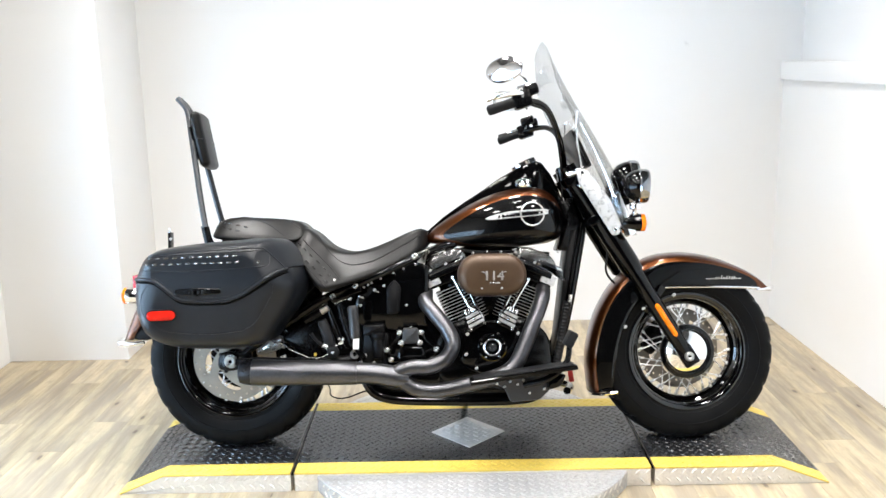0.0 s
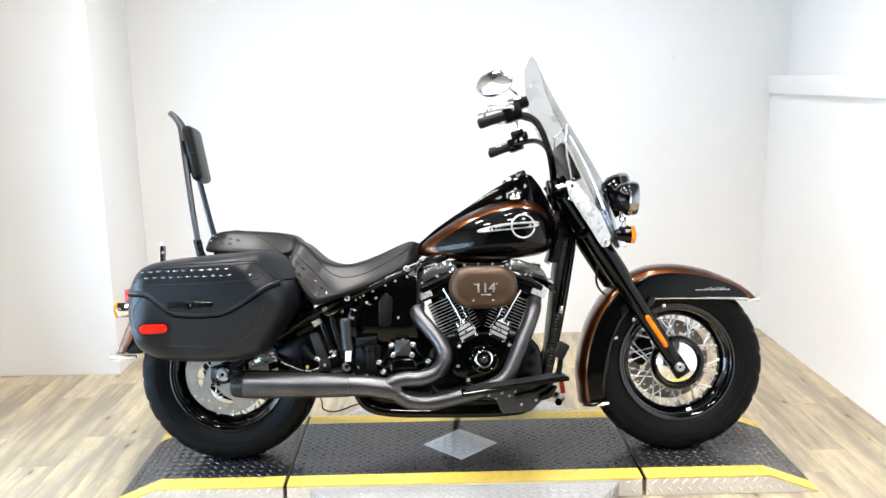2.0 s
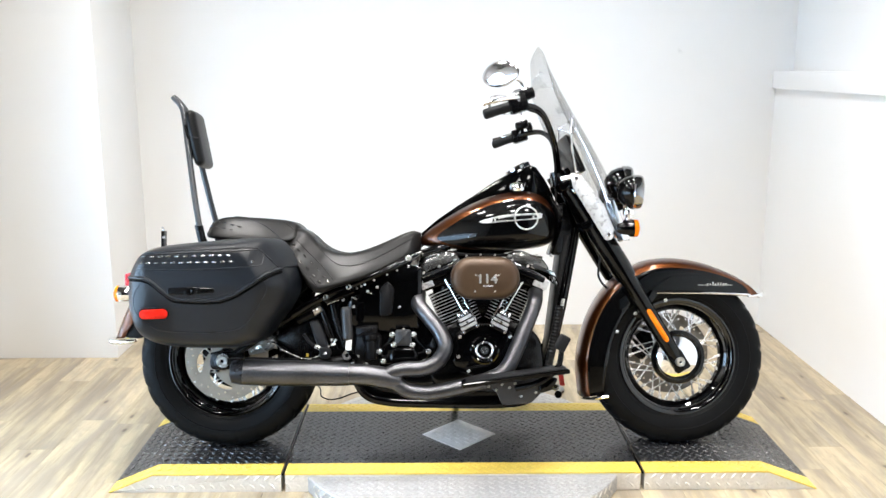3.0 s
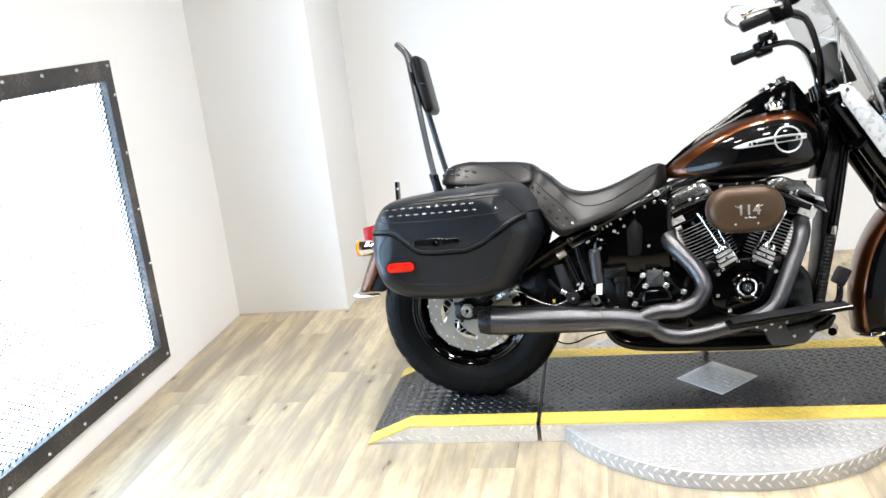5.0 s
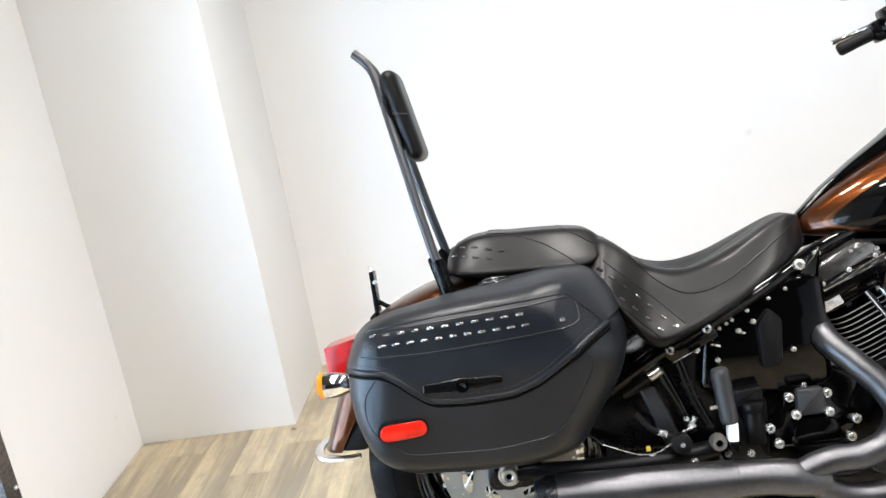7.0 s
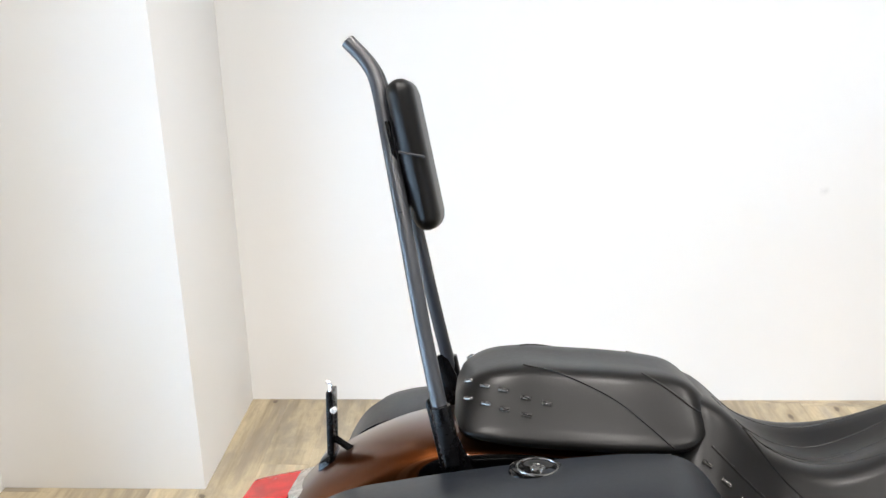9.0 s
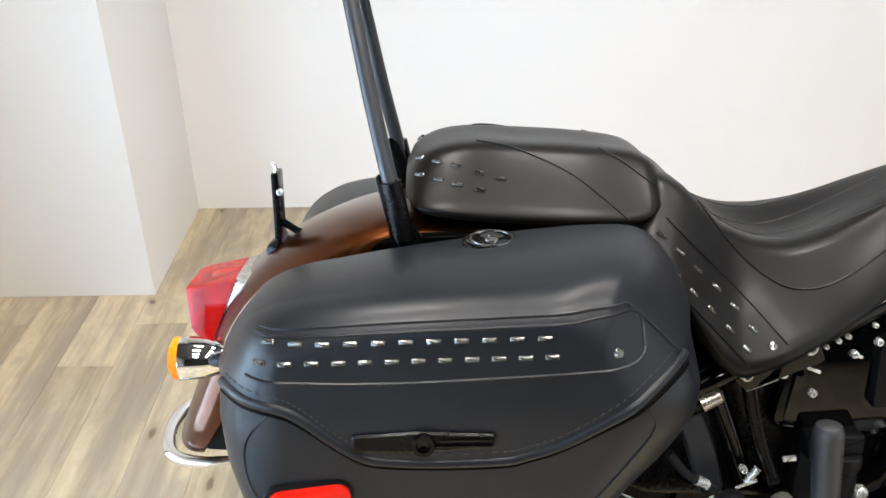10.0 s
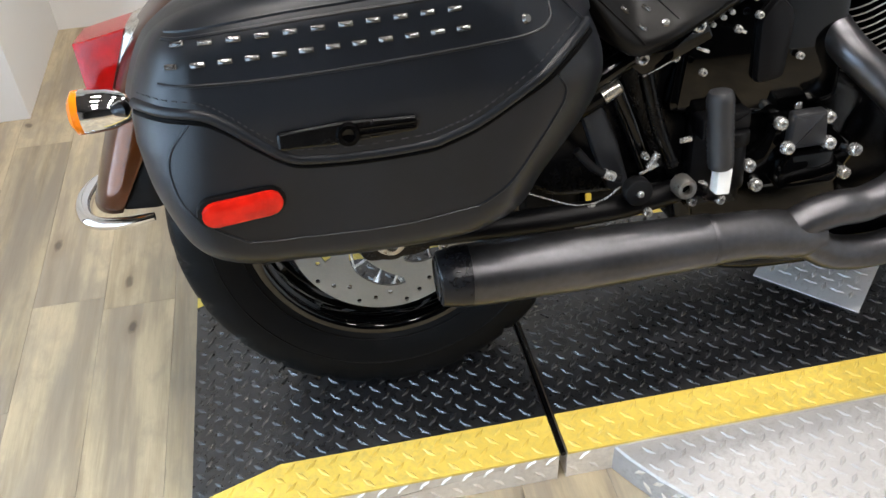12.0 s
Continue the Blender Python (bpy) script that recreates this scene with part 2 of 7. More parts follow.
MAT = {
    "black_gloss": surface("black_gloss_paint", (0.0008, 0.0008, 0.0009), 0.06, 0.0, 0.15, 8, coat=0.12, rvary=0.02, spec=0.24),
    "black_satin": surface("black_satin_metal", (0.0018, 0.0018, 0.0021), 0.24, 0.0, 0.3, 14, grain=0.10, grain_scale=900, spec=0.18),
    "black_plastic": surface("black_plastic", (0.0035, 0.0035, 0.004), 0.38, 0.0, 0.25, 20, grain=0.15, spec=0.14),
    "grey_plastic": surface("grey_moulded_plastic", (0.016, 0.0165, 0.0185), 0.40, 0.0, 0.15, 16, grain=0.12),
    "engine_black": surface("black_powder_coat", (0.0012, 0.0012, 0.0014), 0.14, 0.0, 0.35, 18, grain=0.2, grain_scale=700, spec=0.26),
    "fin_metal": surface("machined_fin_edge", (0.47, 0.47, 0.46), 0.32, 0.55, 0.25, 40),
    "dark_chrome": surface("dark_polished_metal", (0.21, 0.208, 0.205), 0.17, 0.9, 0.25, 16, rvary=0.05),
    "exhaust": surface("ceramic_exhaust_coating", (0.085, 0.085, 0.091), 0.33, 0.9, 0.30, 7, rvary=0.05),
    "exhaust_tip": surface("black_exhaust_tip", (0.012, 0.012, 0.014), 0.3, 0.5, 0.2, 12),
    "chrome": chrome_mat("chrome"),
    "smoked_chrome": chrome_mat("smoked_chrome", (0.36, 0.36, 0.37), 0.08),
    "spoke": surface("bright_plated_wire", (0.80, 0.80, 0.80), 0.28, 0.55, 0.1, 60),
    "steel": surface("brushed_steel", (0.55, 0.53, 0.49), 0.3, 0.9, 0.1, 30, grain=0.08),
    "rotor": surface("brake_rotor_steel", (0.25, 0.225, 0.19), 0.48, 0.15, 0.1, 24, grain=0.1, grain_scale=1200, spec=0.25),
    "zinc": surface("zinc_bolt", (0.62, 0.62, 0.61), 0.26, 0.75, 0.15, 80),
    "leather": leather("black_leather", (0.0034, 0.0032, 0.0031), 0.38, 0.14, 0.10),
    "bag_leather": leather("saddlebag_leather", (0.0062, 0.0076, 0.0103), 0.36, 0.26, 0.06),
    "silver": surface("bright_silver_badge", (0.60, 0.60, 0.60), 0.3, 0.4, 0.12, 60),
    "stud": surface("dull_nickel_stud", (0.145, 0.142, 0.138), 0.20, 0.85, 0.4, 60),
    "black_powder": surface("black_powder_coat_tube", (0.022, 0.024, 0.028), 0.30, 0.0, 0.2, 12, spec=0.5, rvary=0.05),
    # white emission put into the lining, in place of light from the panel
    "lining": glow_mat("lit_white_lining", (1.0, 0.96, 0.92), 2.0),
    "stitch": surface("dark_thread", (0.012, 0.012, 0.014), 0.7, 0, 0.2, 200),
    "tyre": surface("tyre_rubber", (0.0034, 0.0035, 0.0038), 0.48, 0.0, 0.3, 10, grain=0.15, grain_scale=350, spec=0.10),
    "rim_gloss": surface("black_gloss_rim", (0.0008, 0.0008, 0.0009), 0.05, 0.0, 0.1, 8, coat=0.5, rvary=0.01, spec=0.5),
    # near-black colour for the shade in the crease under the lid
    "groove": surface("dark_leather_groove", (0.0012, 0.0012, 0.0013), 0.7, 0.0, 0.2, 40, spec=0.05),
    "rubber": surface("black_rubber", (0.006, 0.006, 0.0066), 0.5, 0.0, 0.25, 25, grain=0.2, spec=0.18),
    "bronze": surface("bronze_wrinkle_paint", (0.060, 0.034, 0.0175), 0.36, 0.35, 0.12, 22, grain=0.25, grain_scale=1100),
    "red_lens": lens_mat("red_lens", (0.34, 0.003, 0.003)),
    "red_reflector": lens_mat("red_reflector", (0.56, 0.013, 0.006), 0.12),
    "amber": lens_mat("amber_lens", (0.92, 0.21, 0.008)),
    "clear": clear_sheet("clear_polycarbonate", (0.82, 0.82, 0.815)),
    "mirror_shell": chrome_mat("brushed_chrome_shell", (0.66, 0.66, 0.67), 0.12),
    "lamp_glass": glass_mat("headlamp_glass", (0.95, 0.96, 0.97)),
    "mirror": chrome_mat("mirror_glass", (0.9, 0.91, 0.92), 0.01),
    "white_plug": surface("white_tag", (0.72, 0.72, 0.70), 0.5, 0, 0.06, 60),
    "yellow_tag": surface("yellow_tag", (0.6, 0.42, 0.05), 0.5, 0, 0.1, 60),
    "red_tag": surface("red_strap", (0.55, 0.02, 0.015), 0.5, 0, 0.15, 60),
    "wall": wall_paint("white_wall_paint", (0.84, 0.84, 0.835)),
    "ceiling": wall_paint("grey_ceiling_paint", (0.05, 0.05, 0.052)),
    "dark_wall": wall_paint("dark_wall_paint", (0.02, 0.02, 0.021)),
    "trim": wall_paint("white_trim_paint", (0.86, 0.86, 0.86)),
    "plank": plank_mat(),
    "joint": surface("brown_joint", (0.30, 0.25, 0.18), 0.8, 0, 0.2, 5),
    "plate_black": painted_plate("black_painted_tread_plate", (0.0078, 0.0084, 0.0100), 0.30, 0.0, 0.40, (0.055, 0.055, 0.058), 1.0, 1.0),
    "plate_yellow": painted_plate("yellow_painted_tread_plate", (0.65, 0.475, 0.085), 0.38, 0.0, 0.55, (0.36, 0.29, 0.11), 2.0),
    "plate_silver": painted_plate("bare_tread_plate", (0.43, 0.425, 0.42), 0.42, 0.45, 0.7, (0.27, 0.26, 0.245), 3.0),
    # bare plate for upright faces, the floor's beige reflection put into its colour
    "plate_side": painted_plate("bare_tread_plate_side", (0.70, 0.66, 0.60), 0.46, 0.55, 0.6, (0.50, 0.46, 0.41), 6.0),
    "plate_diamond": painted_plate("worn_bright_plate", (0.74, 0.74, 0.74), 0.40, 0.35, 0.9, (0.34, 0.33, 0.32), 5.0),
    "old_iron": painted_plate("weathered_angle_iron", (0.05, 0.049, 0.05), 0.45, 0.4, 0.9, (0.20, 0.165, 0.14), 4.0),
    "wire": surface("black_wire", (0.010, 0.010, 0.010), 0.6, 0.0, 0.2, 50, spec=0.08),
    "panel_light": glow_mat("light_panel", (0.46, 0.71, 1.0), 13.0),
    "lamp_light": glow_mat("ceiling_lamp_diffuser", (1.0, 0.97, 0.93), 9.0),
}


# ---------------------------------------------------------------- geometry
def put(name, geo, material, parent=None, label="", sharp=38, uvs=None, extra=()):
    v, f = geo
    me = bpy.data.meshes.new(name)
    me.from_pydata([tuple(map(float, q)) for q in v], [], f)
    me.validate()
    bm = bmesh.new()
    bm.from_mesh(me)
    bmesh.ops.recalc_face_normals(bm, faces=bm.faces)
    bm.to_mesh(me)
    bm.free()
    me.materials.append(MAT[material] if isinstance(material, str) else material)
    me.shade_smooth()
    me.set_sharp_from_angle(angle=radians(sharp))
    if uvs is not None:
        lay = me.uv_layers.new(name="UVMap")
        idx = np.zeros(len(me.loops), dtype=np.int32)
        me.loops.foreach_get("vertex_index", idx)
        lay.data.foreach_set("uv", np.asarray(uvs, dtype=np.float32)[idx].ravel())
    ob = new(name, me)
    if parent:
        ob.parent = parent
    if label:
        tagged(ob, label)
    return ob


def again(ob, m=None, parent=None):
    """Another object on the same mesh."""
    o = new(ob.name.split(".")[0], ob.data)
    o.parent = parent or ob.parent
    if m is not None:
        o.matrix_basis = m
    if "label" in ob:
        tagged(o, ob["label"])
    return o


def join(*geos):
    v, f = [], []
    for gv, gf in geos:
        k = len(v)
        v.extend([tuple(q) for q in gv])
        f.extend([tuple(i + k for i in face) for face in gf])
    return v, f


def moved(geo, m):
    return [tuple(m @ Vector(q)) for q in geo[0]], geo[1]


def smooth_path(pts, n):
    """Catmull-Rom through pts, n samples."""
    p = [Vector(q) for q in pts]
    p = [p[0] * 2 - p[1]] + p + [p[-1] * 2 - p[-2]]
    out = []
    segs = len(p) - 3
    for i in range(n):
        u = i / (n - 1) * segs
        k = min(int(u), segs - 1)
        t = u - k
        a, b, c, d = p[k:k + 4]
        out.append(0.5 * ((2 * b) + (c - a) * t + (2 * a - 5 * b + 4 * c - d) * t * t + (3 * b - a - 3 * c + d) * t ** 3))
    return out


def resample(pairs, n):
    return [tuple(q)[:2] for q in smooth_path([(a, b, 0) for a, b in pairs], n)]


def tube(pts, r, seg=12, n=0, caps=True):
    p = smooth_path(pts, n) if n else [Vector(q) for q in pts]
    rs = r if isinstance(r, (list, tuple)) else [r] * len(p)
    if len(rs) != len(p):
        rs = np.interp(np.linspace(0, 1, len(p)), np.linspace(0, 1, len(rs)), rs)
    t0 = (p[1] - p[0]).normalized()
    side = t0.orthogonal().normalized()
    v, f = [], []
    for i, c in enumerate(p):
        t = (p[min(i + 1, len(p) - 1)] - p[max(i - 1, 0)]).normalized()
        side = (side - t * side.dot(t)).normalized()
        up = t.cross(side)
        for k in range(seg):
            a = 2 * math.pi * k / seg
            v.append(c + (side * math.cos(a) + up * math.sin(a)) * float(rs[i]))
    for i in range(len(p) - 1):
        for k in range(seg):
            f.append((i * seg + k, i * seg + (k + 1) % seg, (i + 1) * seg + (k + 1) % seg, (i + 1) * seg + k))
    if caps:
        f.append(tuple(reversed(range(seg))))
        f.append(tuple(range((len(p) - 1) * seg, len(p) * seg)))
    return v, f


def lathe(prof, seg=48, closed=False):
    """Profile of (r, h) turned about the y axis; h runs along y."""
    v, f = [], []
    n = len(prof)
    for k in range(seg):
        a = 2 * math.pi * k / seg
        for r, h in prof:
            v.append((r * math.cos(a), h, r * math.sin(a)))
    for k in range(seg):
        q = (k + 1) % seg
        for i in range(n if closed else n - 1):
            j = (i + 1) % n
            f.append((k * n + i, q * n + i, q * n + j, k * n + j))
    return v, f


def disc_y(prof, at, seg=32, axis=(0, 1, 0)):
    """A lathe shape set at a place, its axis turned from +y to axis."""
    m = Matrix.Translation(at) @ Vector((0, 1, 0)).rotation_difference(Vector(axis)).to_matrix().to_4x4()
    return moved(lathe(prof, seg), m)


def capsule_prof(r, h0, h1, bev):
    return [(0.0001, h0), (r - bev, h0), (r - bev * 0.3, h0 + bev * 0.3), (r, h0 + bev), (r, h1 - bev), (r - bev * 0.3, h1 - bev * 0.3), (r - bev, h1), (0.0001, h1)]


def bolt(at, r=0.008, h=0.008, axis=(0, -1, 0)):
    """Hex-socket cap screw."""
    return disc_y([(0.0001, h * 0.1), (r * 0.42, h * 0.1), (r * 0.44, h * 0.98), (r * 0.52, h), (r * 0.74, h * 0.97), (r * 0.92, h * 0.82), (r, h * 0.55), (r, 0), (0.0001, 0)], at, 12, axis)


def box(c, s, bev=0.0, rot=(0, 0, 0)):
    bm = bmesh.new()
    bmesh.ops.create_cube(bm, size=1.0)
    for q in bm.verts:
        q.co = Vector((q.co.x * s[0], q.co.y * s[1], q.co.z * s[2]))
    if bev:
        bmesh.ops.bevel(bm, geom=bm.edges[:], offset=bev, segments=2, profile=0.6, affect="EDGES")
    m = pose(*c, *rot)
    bm.verts.index_update()
    geo = [tuple(m @ q.co) for q in bm.verts], [tuple(q.index for q in fa.verts) for fa in bm.faces]
    bm.free()
    return geo


def inset2d(poly, d, w=None):
    """A closed outline moved inwards by d (times the weight of each corner)."""
    n = len(poly)
    area = sum(poly[i][0] * poly[(i + 1) % n][1] - poly[(i + 1) % n][0] * poly[i][1] for i in range(n))
    s = 1 if area > 0 else -1
    out = []
    for i in range(n):
        a, b = poly[i - 1], poly[(i + 1) % n]
        tx, ty = b[0] - a[0], b[1] - a[1]
        l = math.hypot(tx, ty) or 1
        k = d * (w[i] if w else 1)
        out.append((poly[i][0] - s * ty / l * k, poly[i][1] + s * tx / l * k))
    return out


def slab(outline, layers, w=None):
    """An outline in (x, z) stacked along y: layers of (y, inset)."""
    v, f = [], []
    n = len(outline)
    for y, d in layers:
        v += [(a, y, b) for a, b in inset2d(outline, d, w)]
    for i in range(len(layers) - 1):
        for k in range(n):
            q = (k + 1) % n
            f.append((i * n + k, i * n + q, (i + 1) * n + q, (i + 1) * n + k))
    f.append(tuple(range(n)))
    f.append(tuple(reversed(range((len(layers) - 1) * n, len(layers) * n))))
    return v, f


def rounded(y0, y1, r):
    """Layers with rounded edges between y0 and y1."""
    s = 1 if y1 > y0 else -1
    return [(y0, r), (y0 + s * r * 0.3, r * 0.3), (y0 + s * r, 0), (y1 - s * r, 0), (y1 - s * r * 0.3, r * 0.3), (y1, r)]


def arc_outline(pts, r=0.01, n=4):
    """A polygon with rounded corners."""
    out = []
    m = len(pts)
    for i in range(m):
        p, a, b = Vector(pts[i]), Vector(pts[i - 1]), Vector(pts[(i + 1) % m])
        da, db = (a - p), (b - p)
        k = min(r, da.length * 0.45, db.length * 0.45)
        s, e = p + da.normalized() * k, p + db.normalized() * k
        for j in range(n + 1):
            t = j / n
            out.append(tuple(s * (1 - t) ** 2 + p * 2 * t * (1 - t) + e * t * t))
    return out


def stadium(cx, cz, w, h, n=10, rot=0.0):
    r = h / 2
    pts = []
    for side in (1, -1):
        for i in range(n + 1):
            a = -math.pi / 2 + math.pi * i / n
            pts.append((side * (w / 2 - r + r * math.cos(a)), side * r * math.sin(a)))
    c, s = math.cos(rot), math.sin(rot)
    return [(cx + a * c - b * s, cz + a * s + b * c) for a, b in pts]


def loft(sections, caps=True):
    n = len(sections[0])
    v = [q for s in sections for q in s]
    f = []
    for i in range(len(sections) - 1):
        for k in range(n):
            q = (k + 1) % n
            f.append((i * n + k, i * n + q, (i + 1) * n + q, (i + 1) * n + k))
    if caps:
        f.append(tuple(range(n)))
        f.append(tuple(reversed(range((len(sections) - 1) * n, len(sections) * n))))
    return v, f


def holed_plate(loops, thick):
    """A flat plate in the x-z plane with holes: the first loop is the rim."""
    bm = bmesh.new()
    edges = []
    for lp in loops:
        vs = [bm.verts.new((a, 0, b)) for a, b in lp]
        edges += [bm.edges.new((vs[i], vs[(i + 1) % len(vs)])) for i in range(len(vs))]
    bmesh.ops.triangle_fill(bm, edges=edges, use_beauty=True, use_dissolve=False)
    ext = bmesh.ops.extrude_face_region(bm, geom=bm.faces[:])
    bmesh.ops.translate(bm, vec=(0, thick, 0), verts=[g for g in ext["geom"] if isinstance(g, bmesh.types.BMVert)])
    bmesh.ops.recalc_face_normals(bm, faces=bm.faces)
    bm.verts.index_update()
    geo = [tuple(q.co) for q in bm.verts], [tuple(q.index for q in fa.verts) for fa in bm.faces]
    bm.free()
    return geo


def ring2d(r, n, cx=0.0, cz=0.0):
    return [(cx + r * math.cos(2 * math.pi * i / n), cz + r * math.sin(2 * math.pi * i / n)) for i in range(n)]


def text_geo(body, size, depth, bold=0.0):
    """Solid letters from the built-in font, in the x-z plane, facing -y, centred."""
    cu = bpy.data.curves.new("letters", "FONT")
    cu.body, cu.size, cu.extrude, cu.align_x, cu.align_y = body, size, depth, "CENTER", "CENTER"
    cu.bevel_depth = bold
    ob = new("letters", cu)
    me = bpy.data.meshes.new_from_object(ob)
    geo = [(q.co.x, -q.co.z, q.co.y) for q in me.vertices], [tuple(fa.vertices) for fa in me.polygons]
    bpy.data.objects.remove(ob)
    bpy.data.curves.remove(cu)
    bpy.data.meshes.remove(me)
    return geo


# ---------------------------------------------------------------- the room
WX0, WX1, WY0, WY1 = -1.42, 2.572, -5.2, 1.692
COL_X, COL_Y = -0.826, 1.148


def structure(name, geo, material, label, category):
    return tagged(put(name, geo, material, None), label, category, "", "structure")


def span(a, b, bev=0.0):
    return box([(p + q) / 2 for p, q in zip(a, b)], [q - p for p, q in zip(a, b)], bev)


T = 0.15
floor = structure("floor", span((WX0, WY0, FLOOR - 0.12), (WX1, WY1, FLOOR - 0.006)), "joint", "pale oak vinyl plank floor with grey-brown streaks", "floor")
structure("wall_back", span((WX0 - T, WY1, FLOOR - 0.12), (WX1 + T, WY1 + T, CEIL)), "wall", "plain white painted back wall", "wall")
# unseen closing wall, kept dark so that glossy parts reflect black
structure("wall_front", span((WX0 - T, WY0 - T, FLOOR - 0.12), (WX1 + T, WY0, CEIL)), "dark_wall", "unseen dark grey far wall, added for dark reflections", "wall")
structure("column", span((WX0, COL_Y, FLOOR), (COL_X, WY1, CEIL), 0.002), "wall", "square white painted corner pillar", "pillar")
# the left wall is pierced by the light box
BY0, BY1, BZ0, BZ1, BDEP = -3.9, 0.312, 0.10, 1.222, 0.37
structure("wall_left", join(span((WX0 - T, WY0, FLOOR - 0.12), (WX0, BY0, CEIL)), span((WX0 - T, BY1, FLOOR - 0.12), (WX0, WY1, CEIL)),
                            span((WX0 - T, BY0, FLOOR - 0.12), (WX0, BY1, BZ0)), span((WX0 - T, BY0, BZ1), (WX0, BY1, CEIL))), "wall", "white painted side wall with a framed light box", "wall")
# the right wall steps back above a ledge
structure("wall_right", join(span((WX1, WY0, FLOOR - 0.12), (WX1 + T, WY1, 1.24)), span((WX1 + 0.09, WY0, 1.24), (WX1 + T, WY1, CEIL))), "wall", "white painted side wall stepping back above a ledge", "wall")
structure("ledge_trim", span((WX1 - 0.018, WY0 + 0.001, 1.24), (WX1 + 0.09, WY1 - 0.001, 1.332), 0.004), "trim", "white painted wooden ledge along the wall", "trim")
structure("ceiling", span((WX0 - T, WY0 - T, CEIL), (WX1 + T, WY1 + T, CEIL + 0.1)), "ceiling", "plain grey ceiling", "ceiling")

# ceiling lamps: shallow round drums
drum = put("ceiling_lamp", moved(lathe([(0.0001, 0), (0.15, 0), (0.155, -0.01), (0.155, -0.05), (0.146, -0.055), (0.146, -0.046), (0.0001, -0.046)], 32), pose(0, 0, 0, 90)), "trim")
put("diffuser", moved(lathe([(0.0001, -0.047), (0.12, -0.050), (0.1455, -0.049)], 32), pose(0, 0, 0, 90)), "lamp_light", drum, "glowing white diffuser")
tagged(drum, "round white ceiling lamp, lit", "ceiling lamp", "ceiling lamps")
drum.matrix_basis = pose(LAMP_SPOTS[0][0], LAMP_SPOTS[0][1], CEIL)
for px, py in LAMP_SPOTS[1:]:
    copy_thing(drum, pose(px, py, CEIL))
for px, py in LAMP_SPOTS:
    glow = lamp("ceiling_glow", "AREA", pose(px, py, CEIL - 0.07), LAMP_WATTS, (1.0, 0.975, 0.945), (0.26, 0.26))
    glow.data.spread = radians(LAMP_SPREAD)


def light_box():
    root = tagged(new("light_box"), "recessed white light box behind black wire mesh, iron frame", "light box")
    root.location = (WX0, BY0, BZ0)
    off = pose(-WX0, -BY0, -BZ0)

    def add(name, geo, mat, parent=root, label=""):
        return put(name, moved(geo, off), mat, parent, label)
    x1, t = WX0 - BDEP, 0.01
    # lining panels with an added glow of their own
    for p, q in (((x1, BY0 + 0.0045, BZ0 + 0.005), (WX0 - 0.031, BY0 + 0.010, BZ1 - 0.005)), ((x1, BY1 - 0.010, BZ0 + 0.005), (WX0 - 0.031, BY1 - 0.0045, BZ1 - 0.005)),
                 ((x1, BY0 + 0.0045, BZ0 - 0.001), (WX0 - 0.031, BY1 - 0.0045, BZ0 + 0.0045)), ((x1, BY0 + 0.0045, BZ1 - 0.0045), (WX0 - 0.031, BY1 - 0.0045, BZ1 + 0.001))):
        add("lining", span(p, q), "lining", label="pale inner lining with added glow")
    add("back_panel", span((x1 - 0.02, BY0 - t, BZ0 - t), (x1 - 0.001, BY1 + t, BZ1 + t)), "panel_light", label="glowing white back panel")
    # frame of angle iron: four lengths with mitred ends
    w, d = 0.074, 0.012
    oy0, oy1, oz0, oz1 = BY0 - w, BY1 + w, BZ0 - w, BZ1 + w
    for (a, b, c, e) in (((oy0, oz0), (oy1, oz0), (BY1, BZ0), (BY0, BZ0)), ((oy1, oz0), (oy1, oz1), (BY1, BZ1), (BY1, BZ0)),
                         ((oy1, oz1), (oy0, oz1), (BY0, BZ1), (BY1, BZ1)), ((oy0, oz1), (oy0, oz0), (BY0, BZ0), (BY0, BZ1))):
        v = [(WX0 + h, q[0], q[1]) for h in (0.001, d) for q in (a, b, c, e)]
        f = [(0, 1, 2, 3), (7, 6, 5, 4), (0, 4, 5, 1), (1, 5, 6, 2), (2, 6, 7, 3), (3, 7, 4, 0)]
        add("frame_bar", (v, f), "old_iron", label="weathered dark angle-iron bar")
    lip = 0.024
    for a, b in (((BY0, BZ0), (BY1, BZ0 + 0.004)), ((BY0, BZ1 - 0.004), (BY1, BZ1)), ((BY0, BZ0), (BY0 + 0.004, BZ1)), ((BY1 - 0.004, BZ0), (BY1, BZ1))):
        add("frame_lip", span((WX0 - 0.008, a[0], a[1]), (WX0 + lip, b[0], b[1])), "old_iron")
    # round screw heads along the frame
    screw = add("screw", disc_y([(0.0001, 0.006), (0.005, 0.005), (0.008, 0.001), (0.008, 0)], (0, 0, 0), 10, (1, 0, 0)), "zinc", label="round bright screw head")
    spots = [(y, oz1 - 0.02) for y in np.arange(BY1 + 0.05, BY0, -0.215)] + [(y, oz0 + 0.022) for y in np.arange(BY1 + 0.05, BY0, -0.215)] + [(oy1 - 0.012, z) for z in np.arange(BZ0 + 0.12, BZ1, 0.235)]
    zero = screw.data.vertices
    for q in zero:
        q.co = q.co - Vector((-WX0, -BY0, -BZ0))
    for i, (y, z) in enumerate(spots):
        o = screw if i == 0 else again(screw)
        o.location = (d, y - BY0, z - BZ0)
    # expanded mesh of crossing wires
    py, pz, r = 0.034, 0.0235, 0.0021
    slope = pz / py
    v, f = [], []
    my0, my1, mz0, mz1 = BY0 + 0.004, BY1 - 0.004, BZ0 + 0.004, BZ1 - 0.004
    wid, hei = my1 - my0, mz1 - mz0
    n = int((wid + hei / slope) / py)
